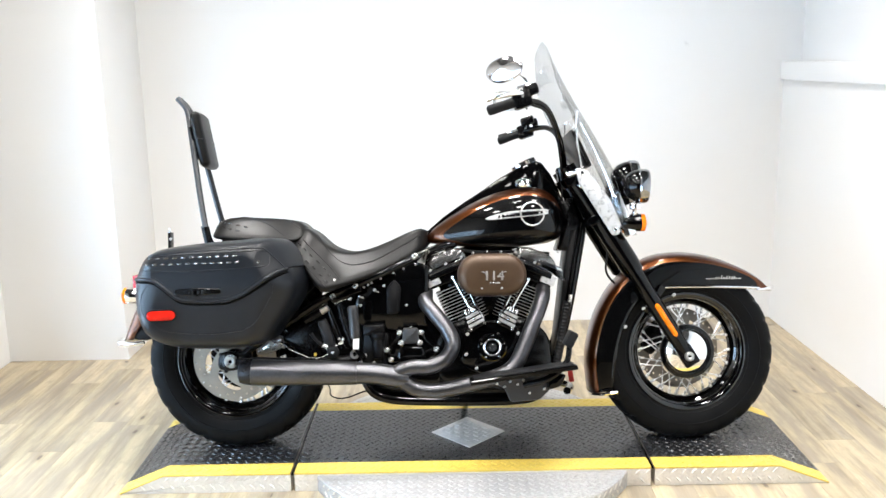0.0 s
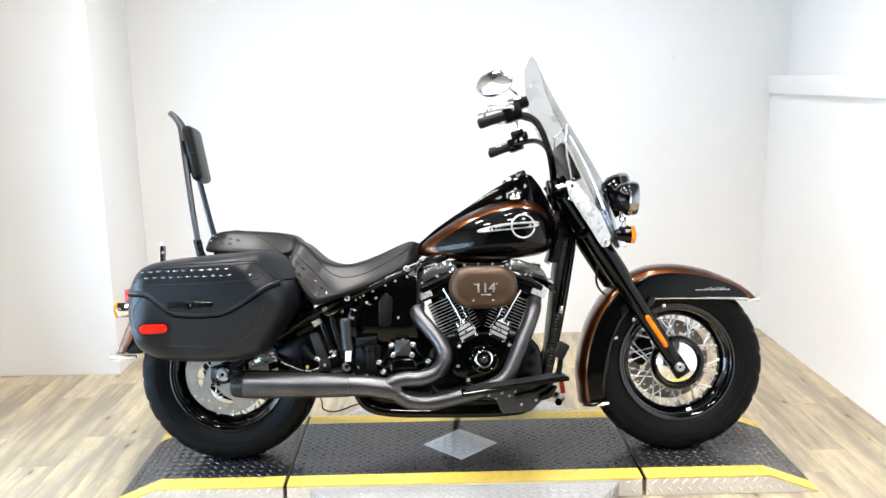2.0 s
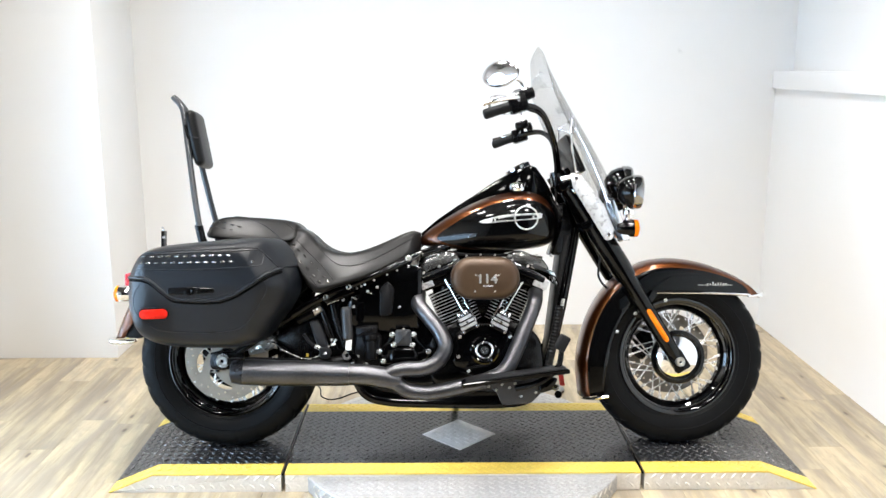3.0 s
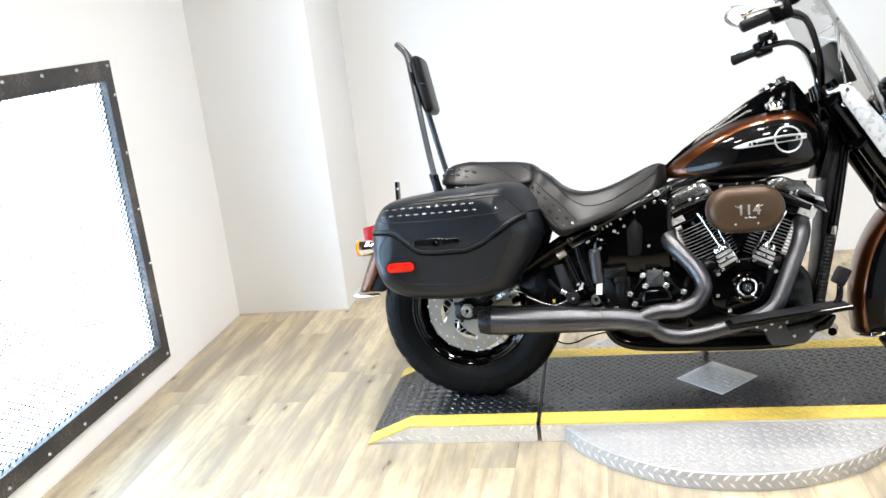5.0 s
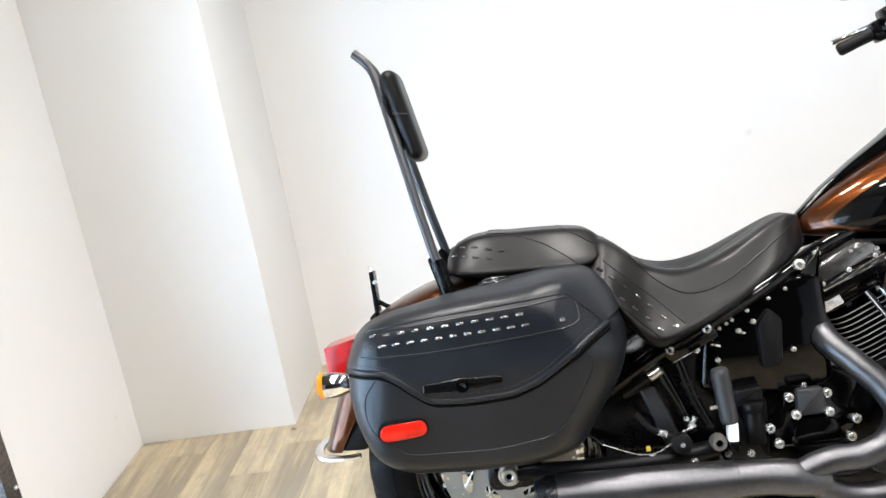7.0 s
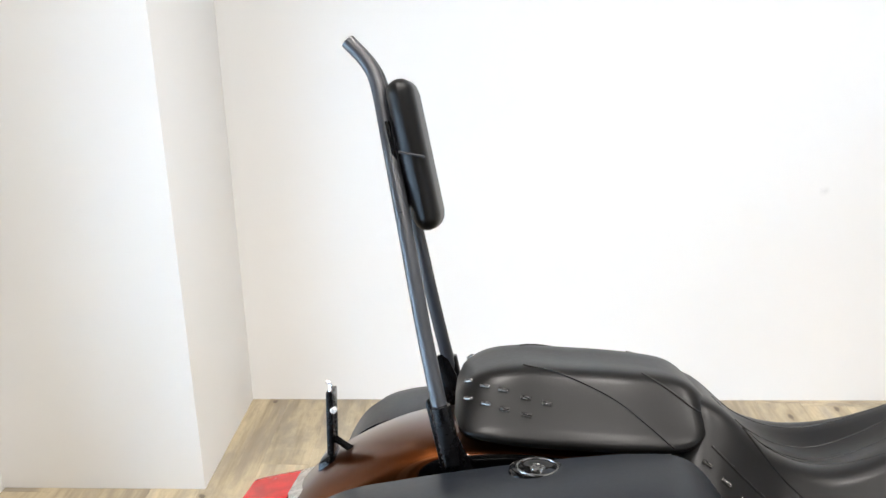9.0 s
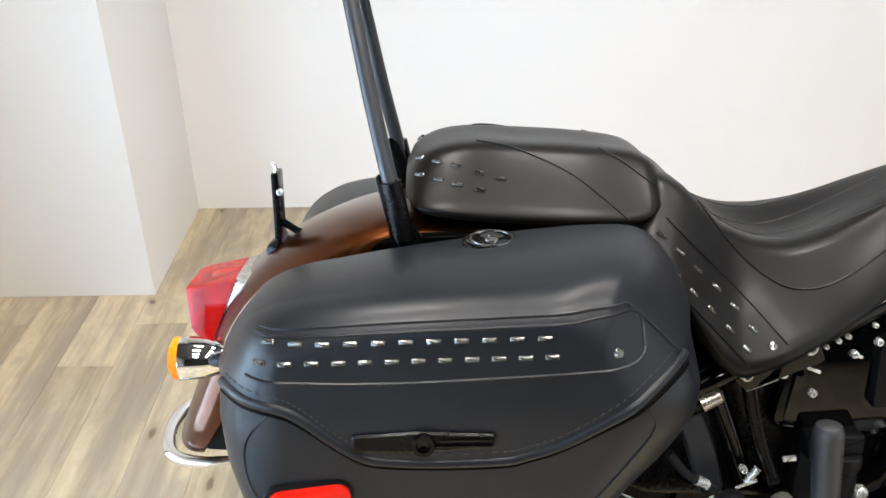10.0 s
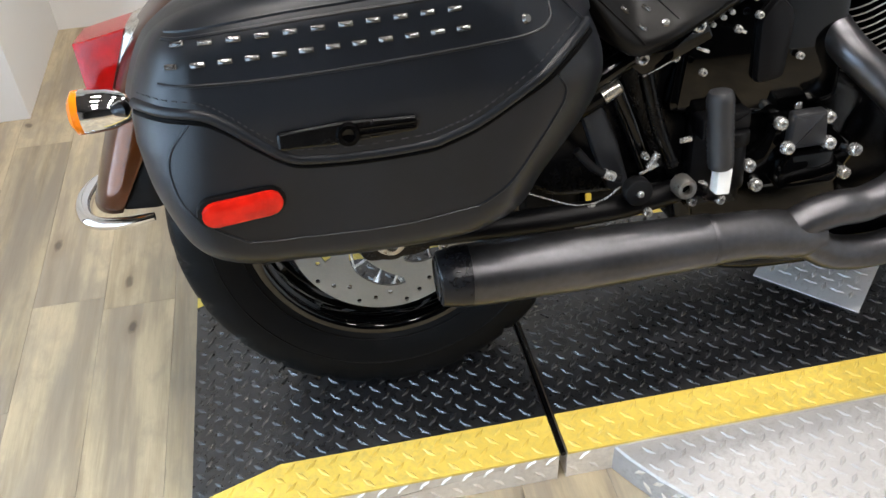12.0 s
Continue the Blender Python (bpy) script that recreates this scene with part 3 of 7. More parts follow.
    for sgn in (1, -1):
        for i in range(n + 1):
            s = my0 - hei / slope + i * py if sgn > 0 else my0 + i * py
            # wire from (s, mz0) rising with sgn * slope, clipped to the opening
            ya, yb = s, s + sgn * hei / slope
            za, zb = mz0, mz1
            lo, hi = min(ya, yb), max(ya, yb)
            if hi < my0 or lo > my1:
                continue
            def z_at(y):
                return mz0 + (y - s) * sgn * slope
            y0c, y1c = max(lo, my0), min(hi, my1)
            if y1c - y0c < 0.01:
                continue
            a, b = Vector((WX0 + 0.002 * sgn, y0c, z_at(y0c))), Vector((WX0 + 0.002 * sgn, y1c, z_at(y1c)))
            dirn = (b - a).normalized()
            up = dirn.cross(Vector((1, 0, 0)))
            k = len(v)
            for p in (a, b):
                v += [p + Vector((r, 0, 0)), p - Vector((r, 0, 0)) * 0.5 + up * r, p - Vector((r, 0, 0)) * 0.5 - up * r]
            f += [(k, k + 1, k + 4, k + 3), (k + 1, k + 2, k + 5, k + 4), (k + 2, k, k + 3, k + 5)]
    tagged(add("wire_mesh", (v, f), "wire", label="thin black diamond wire mesh"), kind="stuff")
    return root


light_box()

# ---------------------------------------------------------------- the lift platform
PY0, PY1, YW = -0.26, 0.362, 0.079
DISC_C, DISC_R = (0.842, 0.034), 0.604


def tread(area, zf, skip=None, seed=0, flip=False, pitch=0.0332):
    """Raised lozenges of tread plate over area (u0, v0, u1, v1); zf maps (u, v, h) to a place."""
    u0, v0, u1, v1 = area
    v, f = [], []
    nu, nv = int((u1 - u0) / pitch), int((v1 - v0) / pitch)
    du, dv = (u1 - u0) / max(nu, 1), (v1 - v0) / max(nv, 1)
    L, Wd, H = 0.0136, 0.0046, 0.0025
    # two crossed lozenges in every cell
    for i in range(2 * nu):
        for j in range(nv):
            cu, cv = u0 + (i * 0.5 + 0.25) * du, v0 + (j + (0.75 if i % 2 else 0.25)) * dv
            if skip and skip(cu, cv):
                continue
            a = math.radians(45 if i % 2 else -45) * (-1 if flip else 1)
            c, s = math.cos(a), math.sin(a)
            k = len(v)
            for (p, q, h) in ((-L, 0, 0), (0, -Wd, 0), (L, 0, 0), (0, Wd, 0), (-L * 0.62, 0, H), (0, -Wd * 0.4, H), (L * 0.62, 0, H), (0, Wd * 0.4, H)):
                v.append(zf(cu + p * c - q * s, cv + p * s + q * c, h))
            f += [(k + 4, k + 5, k + 6, k + 7)] + [(k + m, k + (m + 1) % 4, k + 4 + (m + 1) % 4, k + 4 + m) for m in range(4)]
    return v, f


def top_z(x):
    if x < -0.212:
        return FLOOR + 0.004 + (x + 0.365) / 0.153 * (-FLOOR - 0.004)
    if x > 1.888:
        return FLOOR + 0.004 + (2.06 - x) / 0.172 * (-FLOOR - 0.004)
    return 0.0


def platform_piece(name, x0, x1, label):
    root = tagged(new(name), label, "lift platform", "lift platform sections")
    root.location = (0, 0, FLOOR)
    off = pose(0, 0, -FLOOR)
    xs = sorted({x0, x1, *[b for b in (-0.212, 1.888) if x0 < b < x1]})
    side = [(x, top_z(x) - 0.006) for x in xs] + [(x1, FLOOR + 0.001), (x0, FLOOR + 0.001)]
    side = [q for i, q in enumerate(side) if i == 0 or (Vector(q) - Vector(side[i - 1])).length > 0.0005]
    body = put("body", moved(slab(side, [(PY0 + 0.002, 0), (PY1 - 0.002, 0)]), off), "plate_side", root, "bare tread-plate side")

    def sheet(y0, y1, h):
        v, f = [], []
        for i, x in enumerate(xs):
            z = top_z(x)
            v += [(x, y0, z - 0.0055), (x, y1, z - 0.0055), (x, y1, z + h), (x, y0, z + h)]
        n = len(xs)
        for i in range(n - 1):
            for k in range(4):
                q = (k + 1) % 4
                f.append((i * 4 + k, i * 4 + q, (i + 1) * 4 + q, (i + 1) * 4 + k))
        f += [(0, 1, 2, 3), tuple(reversed(range((n - 1) * 4, n * 4)))]
        return v, f
    hole = (lambda u, w: abs(u - 0.838) + abs(w - 0.054) < 0.160) if x0 < 0.8 < x1 else None
    on_top = lambda u, w, h: (u, w, top_z(u) + h - 0.0002)
    for nm, y0, y1, mat, lab in (("deck", PY0 + YW, PY1 - YW, "plate_black", "black painted tread plate"), ("edge_strip", PY0, PY0 + YW, "plate_yellow", "yellow painted edge strip"), ("edge_strip", PY1 - YW, PY1, "plate_yellow", "yellow painted edge strip")):
        sh = put(nm, moved(sheet(y0 + 0.0005, y1 - 0.0005, 0.0), off), mat, root, lab)
        tagged(put("tread", moved(tread((x0 + 0.006, y0 + 0.004, x1 - 0.006, y1 - 0.004), on_top, hole), off), mat, sh), kind="stuff")

    def in_face(u, w):
        return w > top_z(u) - 0.016 or (x0 < 0.8 < x1 and abs(u - DISC_C[0]) < 0.55)
    tagged(put("tread", moved(tread((x0 + 0.004, FLOOR + 0.004, x1 - 0.004, 0.0), lambda u, w, h: (u, PY0 + 0.002 - h, w), in_face), off), "plate_side", body), kind="stuff")
    return root


platform_piece("ramp_platform", -0.365, 0.2215, "black and yellow tread-plate ramp section under the rear wheel")
mid = platform_piece("middle_platform", 0.2355, 1.4505, "black tread-plate middle section with yellow edges and a silver diamond")
platform_piece("ramp_platform", 1.4645, 2.06, "black and yellow tread-plate ramp section under the front wheel")
off = pose(0, 0, -FLOOR)
dq, dx, dy0 = 0.137, 0.838, 0.054
dia = put("diamond_inlay", moved(slab([(dx - dq, 0), (dx, -dq), (dx + dq, 0), (dx, dq)], [(0, 0), (0.003, 0.0), (0.0035, 0.001)]), off @ Matrix.Translation((0, dy0, 0)) @ pose(0, 0, 0, 90)), "plate_diamond", mid, "bare steel diamond plate")
tagged(put("tread", moved(tread((dx - dq, dy0 - dq, dx + dq, dy0 + dq), lambda u, w, h: (u, w, 0.0034 + h), lambda u, w: abs(u - dx) + abs(w - dy0) > dq - 0.02, flip=True), off), "plate_diamond", dia), kind="stuff")
for sx in (0.2285, 1.4575):
    hinge = tagged(put("hinge_rod", tube([(sx, PY0 + 0.002, -0.0045), (sx, PY1 - 0.002, -0.0045)], 0.0045, 8), "black_satin"), "thin dark hinge rod between platform sections", "hinge rod", "hinge rods")

turn = tagged(put("turntable", moved(lathe([(0.0001, -0.012), (DISC_R - 0.003, -0.012), (DISC_R, -0.015), (DISC_R, FLOOR + 0.001), (0.0001, FLOOR + 0.001)], 128), Matrix.Translation((DISC_C[0], DISC_C[1], 0)) @ pose(0, 0, 0, 90)), "plate_silver"), "round bare tread-plate turntable under the platform", "turntable")
c0 = DISC_C
tagged(put("tread", tread((c0[0] - DISC_R, c0[1] - DISC_R, c0[0] + DISC_R, c0[1] + DISC_R), lambda u, w, h: (u, w, -0.0122 + h), lambda u, w: math.hypot(u - c0[0], w - c0[1]) > DISC_R - 0.014 or PY0 - 0.012 < w < PY1 + 0.012, flip=True), "plate_silver", turn), kind="stuff")
tagged(put("rim_tread", tread((0, FLOOR + 0.006, 2 * math.pi * DISC_R, -0.014), lambda u, w, h: (c0[0] + (DISC_R + h) * math.cos(u / DISC_R), c0[1] + (DISC_R + h) * math.sin(u / DISC_R), w), lambda u, w: abs(math.sin(u / DISC_R) * DISC_R) < 0.33), "plate_side", turn), kind="stuff")

# a thin cable left on the floor behind the platform
tagged(put("floor_cable", tube([(0.20, 0.80, FLOOR + 0.0030), (0.235, 0.70, FLOOR + 0.0030), (0.25, 0.615, FLOOR + 0.0030), (0.29, 0.575, FLOOR + 0.0030), (0.335, 0.590, FLOOR + 0.0030), (0.39, 0.65, FLOOR + 0.0030), (0.50, 0.71, FLOOR + 0.0030)], 0.0028, 8, 40), "wire"), "thin dark cable curled on the plank floor", "cable")


# ---------------------------------------------------------------- the motorcycle
# Built upright (x forwards, y to its left, z up, rear axle over x = 0), then leant over on its stand.
bike = tagged(new("motorcycle"), "black and brown motorcycle with leather saddlebags and windshield, leaning", "motorcycle")
bike.matrix_basis = pose(0, 0, 0, -12) @ Matrix.Translation((0, 0, -0.014))
RW, FW = (0.0, 0.0, 0.323), (1.636, 0.0, 0.319)


def bp(name, geo, mat, parent=bike, label="", **kw):
    return put(name, geo, mat, parent, label, **kw)


def bolts(parent, spots, r=0.008, h=0.008, mat="zinc", axis=(0, -1, 0)):
    first = None
    for s in spots:
        if first is None:
            first = put("bolt", bolt((0, 0, 0), r * 0.86, h * 1.1, axis), mat, parent, "bright cap screw")
            first.location = s
        else:
            again(first, Matrix.Translation(s))


def wheel(name, at, R, W, spoke_n, label):
    """Tyre on a black wire-spoked rim."""
    at = Matrix.Translation(at)
    ri = 0.2032
    rim = [(ri + 0.004, -W * 0.36), (ri + 0.0095, -W * 0.375), (ri + 0.0115, -W * 0.395), (ri + 0.0095, -W * 0.412), (ri + 0.004, -W * 0.415), (ri - 0.002, -W * 0.405), (ri - 0.006, -W * 0.385), (ri - 0.0075, -W * 0.35), (ri - 0.0125, -W * 0.335), (ri - 0.0145, -W * 0.30), (ri - 0.016, -W * 0.23), (ri - 0.021, -W * 0.20), (ri - 0.029, -W * 0.155), (ri - 0.034, -W * 0.12), (ri - 0.036, 0)]
    rim = rim + [(r, -h) for r, h in reversed(rim[:-1])]
    inner = [(ri - 0.004, W * 0.30), (ri - 0.012, W * 0.16), (ri - 0.028, W * 0.10), (ri - 0.028, -W * 0.10), (ri - 0.012, -W * 0.16), (ri - 0.004, -W * 0.30)]
    root = bp(name, moved(lathe(rim + inner, 96, True), at), "rim_gloss", bike, label)
    half = [(ri + 0.003, 0.36), (ri + 0.012, 0.40), (ri + 0.030, 0.46), (ri + 0.052, 0.497), (ri + 0.072, 0.50), (R - 0.030, 0.475), (R - 0.018, 0.43), (R - 0.0105, 0.36), (R - 0.005, 0.25), (R - 0.0015, 0.13), (R, 0.045), (R - 0.004, 0.03), (R - 0.004, 0.0)]
    prof = [(r, -k * W) for r, k in half] + [(r, k * W) for r, k in reversed(half[:-1])]
    v, f = lathe(prof, 240)
    n = len(prof)
    out = []
    for i, (x, y, z) in enumerate(v):
        s, row = i // n, i % n
        j = min(row, n - 1 - row)
        side = 0 if row < n / 2 else 1
        if (s + j + 5 * side) % 10 in (0, 1) and 5 <= j <= 9:
            k = 1 - 0.0072 / R
            x, z = x * k, z * k
        out.append((x, y, z))
    put("tyre", moved((out, f), at), "tyre", root, "black road tyre with grooved tread")
    # raised rib lines on the sidewall
    for rr in (ri + 0.020, ri + 0.058):
        yy = W * (0.43 if rr < ri + 0.03 else 0.500)
        put("sidewall_rib", moved(lathe([(rr - 0.002, -yy + 0.001), (rr, -yy - 0.0012), (rr + 0.002, -yy + 0.001)], 96), at), "tyre", root)
    # spokes: hub flange to rim, leaning in four ways
    made = {}
    for i in range(spoke_n):
        sgn = 1 if i % 2 else -1
        way = 1 if (i // 2) % 2 else -1
        key = (sgn, way)
        if key not in made:
            a0 = way * 0.95
            p0 = Vector((0.062 * math.cos(a0), sgn * 0.030, 0.062 * math.sin(a0)))
            p1 = Vector((ri - 0.034, sgn * W * 0.07, 0))
            q = p1 + (p0 - p1).normalized() * 0.020
            geo = join(tube([p0, p1], 0.0023, 6), tube([q, p1], 0.0054, 6))
            made[key] = put("spoke", geo, "spoke", root, "bright wire spoke")
            o = made[key]
        else:
            o = again(made[key])
        o.matrix_basis = at @ Matrix.Rotation(2 * math.pi * i / spoke_n, 4, "Y")
    return root, at


rear, rat = wheel("rear_wheel", RW, 0.324, 0.150, 40, "black wire-spoked rear wheel")
front, fat = wheel("front_wheel", FW, 0.321, 0.134, 40, "black wire-spoked front wheel")
rear.matrix_basis = Matrix.Translation((0.004, -0.014, 0.0105))
front.matrix_basis = Matrix.Translation((-0.006, -0.008, 0.0105))
FRONT_LIFT = Matrix.Translation((-0.008, 0, 0.0135))


def rotor(r_out, y, at, parent):
    """A one-piece drilled disc: five curved slots leave swept arms between the band and the centre."""
    loops = [ring2d(r_out, 96), ring2d(0.034, 32)]
    for i in range(35):
        a = 2 * math.pi * i / 35
        rr = r_out - 0.008 - 0.0095 * (i % 3)
        loops.append(ring2d(0.0038, 8, rr * math.cos(a), rr * math.sin(a)))
    for i in range(5):
        a0 = 2 * math.pi * i / 5
        row = [(0.070 + 0.036 * t, a0 + 1.12 * t) for t in np.linspace(0, 1, 11)]
        half = [0.005, 0.0095, 0.0125, 0.0140, 0.0145, 0.0145, 0.0140, 0.0130, 0.0115, 0.009, 0.005]
        loops.append([((r + h) * math.cos(a), (r + h) * math.sin(a)) for (r, a), h in zip(row, half)] + [((r - h) * math.cos(a), (r - h) * math.sin(a)) for (r, a), h in zip(reversed(row), reversed(half))])
    disc = put("brake_disc", moved(holed_plate(loops, 0.005), at @ Matrix.Translation((0, y, 0))), "rotor", parent, "drilled steel brake disc with curved slots")
    spots = [at @ Vector((0.052 * math.cos(a), y - 0.001, 0.052 * math.sin(a))) for a in [2 * math.pi * i / 5 + 0.3 for i in range(5)]]
    bolts(disc, spots, 0.0085, 0.007, "black_satin")
    return disc


rotor(0.148, -0.088, rat, rear)
put("hub", moved(lathe([(0.02, -0.105), (0.036, -0.100), (0.040, -0.086), (0.034, -0.06), (0.066, -0.04), (0.066, -0.030), (0.036, -0.02), (0.036, 0.02), (0.066, 0.03), (0.066, 0.04), (0.04, 0.06), (0.04, 0.10)], 40), rat), "black_satin", rear, "black wheel hub")
pulley = put("belt_pulley", moved(lathe([(0.100, 0.074), (0.128, 0.074), (0.130, 0.078), (0.130, 0.100), (0.128, 0.104), (0.100, 0.104)], 72, True), rat), "black_satin", rear, "black drive belt pulley")
for i in range(5):
    a0 = 2 * math.pi * i / 5 + 0.4
    arm_o = [(r * math.cos(a0 + d), r * math.sin(a0 + d)) for r, d in ((0.034, -0.75), (0.075, -0.30), (0.103, -0.36), (0.103, 0.36), (0.075, 0.30), (0.034, 0.75))]
    put("pulley_arm", moved(slab(arm_o, [(0.080, 0.0), (0.096, 0.0)]), rat), "black_satin", pulley, "black pulley arm")
rotor(0.150, 0.070, fat, front)
hub_f = put("hub", moved(lathe([(0.012, -0.082), (0.030, -0.084), (0.060, -0.074), (0.080, -0.060), (0.083, -0.045), (0.066, -0.035), (0.036, -0.02), (0.036, 0.02), (0.066, 0.03), (0.066, 0.045), (0.04, 0.06)], 56), fat), "chrome", front, "chrome dished hub cover")
put("hub_ring", moved(lathe([(0.080, -0.064), (0.084, -0.070), (0.096, -0.068), (0.099, -0.060), (0.096, -0.050), (0.080, -0.050)], 64, True), fat), "black_gloss", hub_f, "black hub ring")


# ---- front fender
def fender(name, crown, hems, hw, shape, label, round_k=0.55, tail=0.34):
    """A crown line and, at each station, the height of the side hem; both in the x-z plane."""
    n, m = 56, 25
    cr = resample(crown, n)
    he = resample(hems, n)
    verts, uvs, faces = [], [], []
    for i in range(n):
        c, h = Vector(cr[i]), Vector(he[i])
        sh = 0.34 + (tail - 0.34) * max(0.0, i / (n - 1) - 0.55) / 0.45
        for k in range(m):
            s = -1 + 2 * k / (m - 1)
            a = abs(s)
            # across the crown, then down the side
            cw = hw * (0.90 + 0.10 * min(1, i / 6.0) * min(1, (n - 1 - i) / 4.0))
            if a < round_k:
                th = a / round_k * math.pi / 2
                y = math.sin(th) * cw
                d = (1 - math.cos(th)) * sh
            else:
                y = cw
                d = sh + (1 - sh) * (a - round_k) / (1 - round_k)
            p = c.lerp(h, d)
            verts.append((p.x, math.copysign(y, s), p.y))
            uvs.append((i / (n - 1), a))
    for i in range(n - 1):
        for k in range(m - 1):
            faces.append((i * m + k, i * m + k + 1, (i + 1) * m + k + 1, (i + 1) * m + k))
    ob = put(name, (verts, faces), shape, bike, label, uvs=uvs, sharp=60)
    mod = ob.modifiers.new("sheet", "SOLIDIFY")
    mod.thickness, mod.offset = 0.003, -1
    return ob, cr, he


def panel_field(u0, u1, v0, v1, power=4.0):
    def field(nt, u, v):
        a = mathn(nt, "ABSOLUTE", mathn(nt, "DIVIDE", mathn(nt, "SUBTRACT", u, (u0 + u1) / 2), (u1 - u0) / 2))
        b = mathn(nt, "ABSOLUTE", mathn(nt, "DIVIDE", mathn(nt, "SUBTRACT", v, (v0 + v1) / 2), (v1 - v0) / 2))
        return mathn(nt, "POWER", mathn(nt, "ADD", mathn(nt, "POWER", a, power), mathn(nt, "POWER", b, power)), 1 / power)
    return field


FENDER_PAINT = two_tone("fender_paint", panel_field(-0.05, 0.905, 0.47, 1.6, 4.5))
crownF = [(1.284, 0.170), (1.275, 0.275), (1.285, 0.359), (1.313, 0.455), (1.365, 0.548), (1.430, 0.612), (1.515, 0.660), (1.598, 0.673), (1.682, 0.668), (1.766, 0.648), (1.850, 0.612), (1.900, 0.578), (1.932, 0.540)]
hemF = [(1.363, 0.178), (1.373, 0.270), (1.388, 0.345), (1.413, 0.42), (1.448, 0.482), (1.498, 0.525), (1.553, 0.543), (1.618, 0.545), (1.688, 0.544), (1.768, 0.542), (1.848, 0.538), (1.893, 0.534), (1.932, 0.530)]
ffend, crF, heF = fender("front_fender", crownF, hemF, 0.088, FENDER_PAINT, "brown front fender with black side panels")
ffend.matrix_basis = Matrix.Translation((-0.006, 0, 0.0145))
# chrome trims along the hem, at the nose and at the tail
for s in (-1, 1):
    put("trim_strip", tube([(1.555, s * 0.0905, 0.549), (1.65, s * 0.0915, 0.549), (1.78, s * 0.0915, 0.546), (1.88, s * 0.088, 0.541), (1.945, s * 0.06, 0.534)], [0.003, 0.0045, 0.005, 0.005, 0.005], 8, 24), "chrome", ffend, "chrome hem strip")
    bar = put("script_badge", box((1.765, s * 0.0915, 0.5765), (0.125, 0.002, 0.0028), 0.0006), "steel", ffend, "thin chrome script badge as plain bars")
    put("script_bar", join(*[box((1.738 + 0.0095 * i, s * 0.0918, 0.578 + 0.0015 * (i % 3)), (0.0050, 0.002, 0.012 - 0.004 * (i % 2)), 0.0006, (0, 18, 0)) for i in range(8)]), "steel", bar)
put("fender_tip", tube([(1.885, -0.092, 0.535), (1.935, -0.075, 0.538), (1.957, -0.035, 0.540), (1.963, 0, 0.541), (1.957, 0.035, 0.540), (1.935, 0.075, 0.538), (1.885, 0.092, 0.535)], [0.003, 0.007, 0.010, 0.0115, 0.010, 0.007, 0.003], 10, 32), "chrome", ffend, "chrome fender tip")
put("tail_trim", tube([(1.378, -0.092, 0.176), (1.33, -0.088, 0.168), (1.30, -0.05, 0.164), (1.293, 0, 0.163), (1.30, 0.05, 0.164), (1.33, 0.088, 0.168), (1.378, 0.092, 0.176)], 0.006, 8, 30), "chrome", ffend, "chrome trim on the fender's lower edge")
for s in (-1, 1):
    put("brace", slab(arc_outline([(1.465, 0.47), (1.49, 0.455), (1.56, 0.545), (1.535, 0.562)], 0.01), rounded(s * 0.094, s * 0.090, 0.001)), "black_gloss", ffend, "black fender brace")
    bolts(ffend, [(1.585, s * 0.0925, 0.522), (1.475, s * 0.095, 0.475), (1.41, s * 0.092, 0.41)], 0.008, 0.006, axis=(0, s, 0))

# ---- front fork, leaning back from the axle
FD = Vector((1.245 - 1.625, 0, 0.935 - 0.316)).normalized()
for s in (-1, 1):
    base = Vector((1.628, s * 0.108, 0.306))
    def on(d, dx=0.0, dz=0.0, base=base):
        return base + FD * d + Vector((dx, 0, dz))
    leg = bp("fork_leg", tube([on(-0.03), on(0.0), on(0.02), on(0.10), on(0.34), on(0.352), on(0.353), on(0.40), on(0.52), on(0.73)], [0.020, 0.024, 0.026, 0.029, 0.031, 0.031, 0.037, 0.039, 0.039, 0.037], 20), "black_gloss", bike, "gloss black fork leg")
    leg.matrix_basis = FRONT_LIFT
    put("axle_clamp", join(box(tuple(on(0.0)), (0.055, 0.044, 0.075), 0.008, (0, -31, 0))), "black_satin", leg)
    put("axle_nut", disc_y([(0.004, 0.010), (0.007, 0.012), (0.008, 0.014), (0.014, 0.014), (0.017, 0.010), (0.017, 0.0), (0.0001, 0.0)], tuple(base + Vector((0, s * 0.022, 0))), 18, (0, s, 0)), "steel", leg, "steel axle nut")
    rf = [tuple(on(d)) for d in (0.085, 0.09, 0.10, 0.205, 0.215, 0.22)]
    put("reflector", tube([(p[0], p[1] + s * 0.029, p[2]) for p in rf], [0.004, 0.008, 0.0095, 0.0095, 0.008, 0.004], 10), "amber", leg, "amber strip reflector")
    put("upper_tube", tube([on(0.73), on(0.80)], 0.028, 16), "black_gloss", leg)
bp("triple_clamp", join(box((1.222, 0, 0.955), (0.075, 0.30, 0.035), 0.01, (0, -31, 0)), box((1.305, 0, 0.815), (0.08, 0.29, 0.035), 0.01, (0, -31, 0)), tube([(1.205, 0, 0.965), (1.29, 0, 0.80)], 0.035, 20)), "black_gloss", bike, "gloss black triple clamp")
bolts(bike, [(1.245, -0.135, 0.93), (1.205, -0.12, 0.975)], 0.013, 0.012, "chrome")
# brake line and caliper
bp("brake_hose", tube([(1.30, -0.04, 0.80), (1.35, -0.05, 0.72), (1.345, -0.06, 0.62), (1.40, -0.02, 0.56)], 0.004, 8, 24), "rubber")
cal = bp("front_caliper", slab(arc_outline([(1.50, 0.40), (1.555, 0.44), (1.575, 0.36), (1.53, 0.30), (1.49, 0.33)], 0.015), rounded(0.045, 0.105, 0.008)), "black_satin", bike, "black brake caliper")

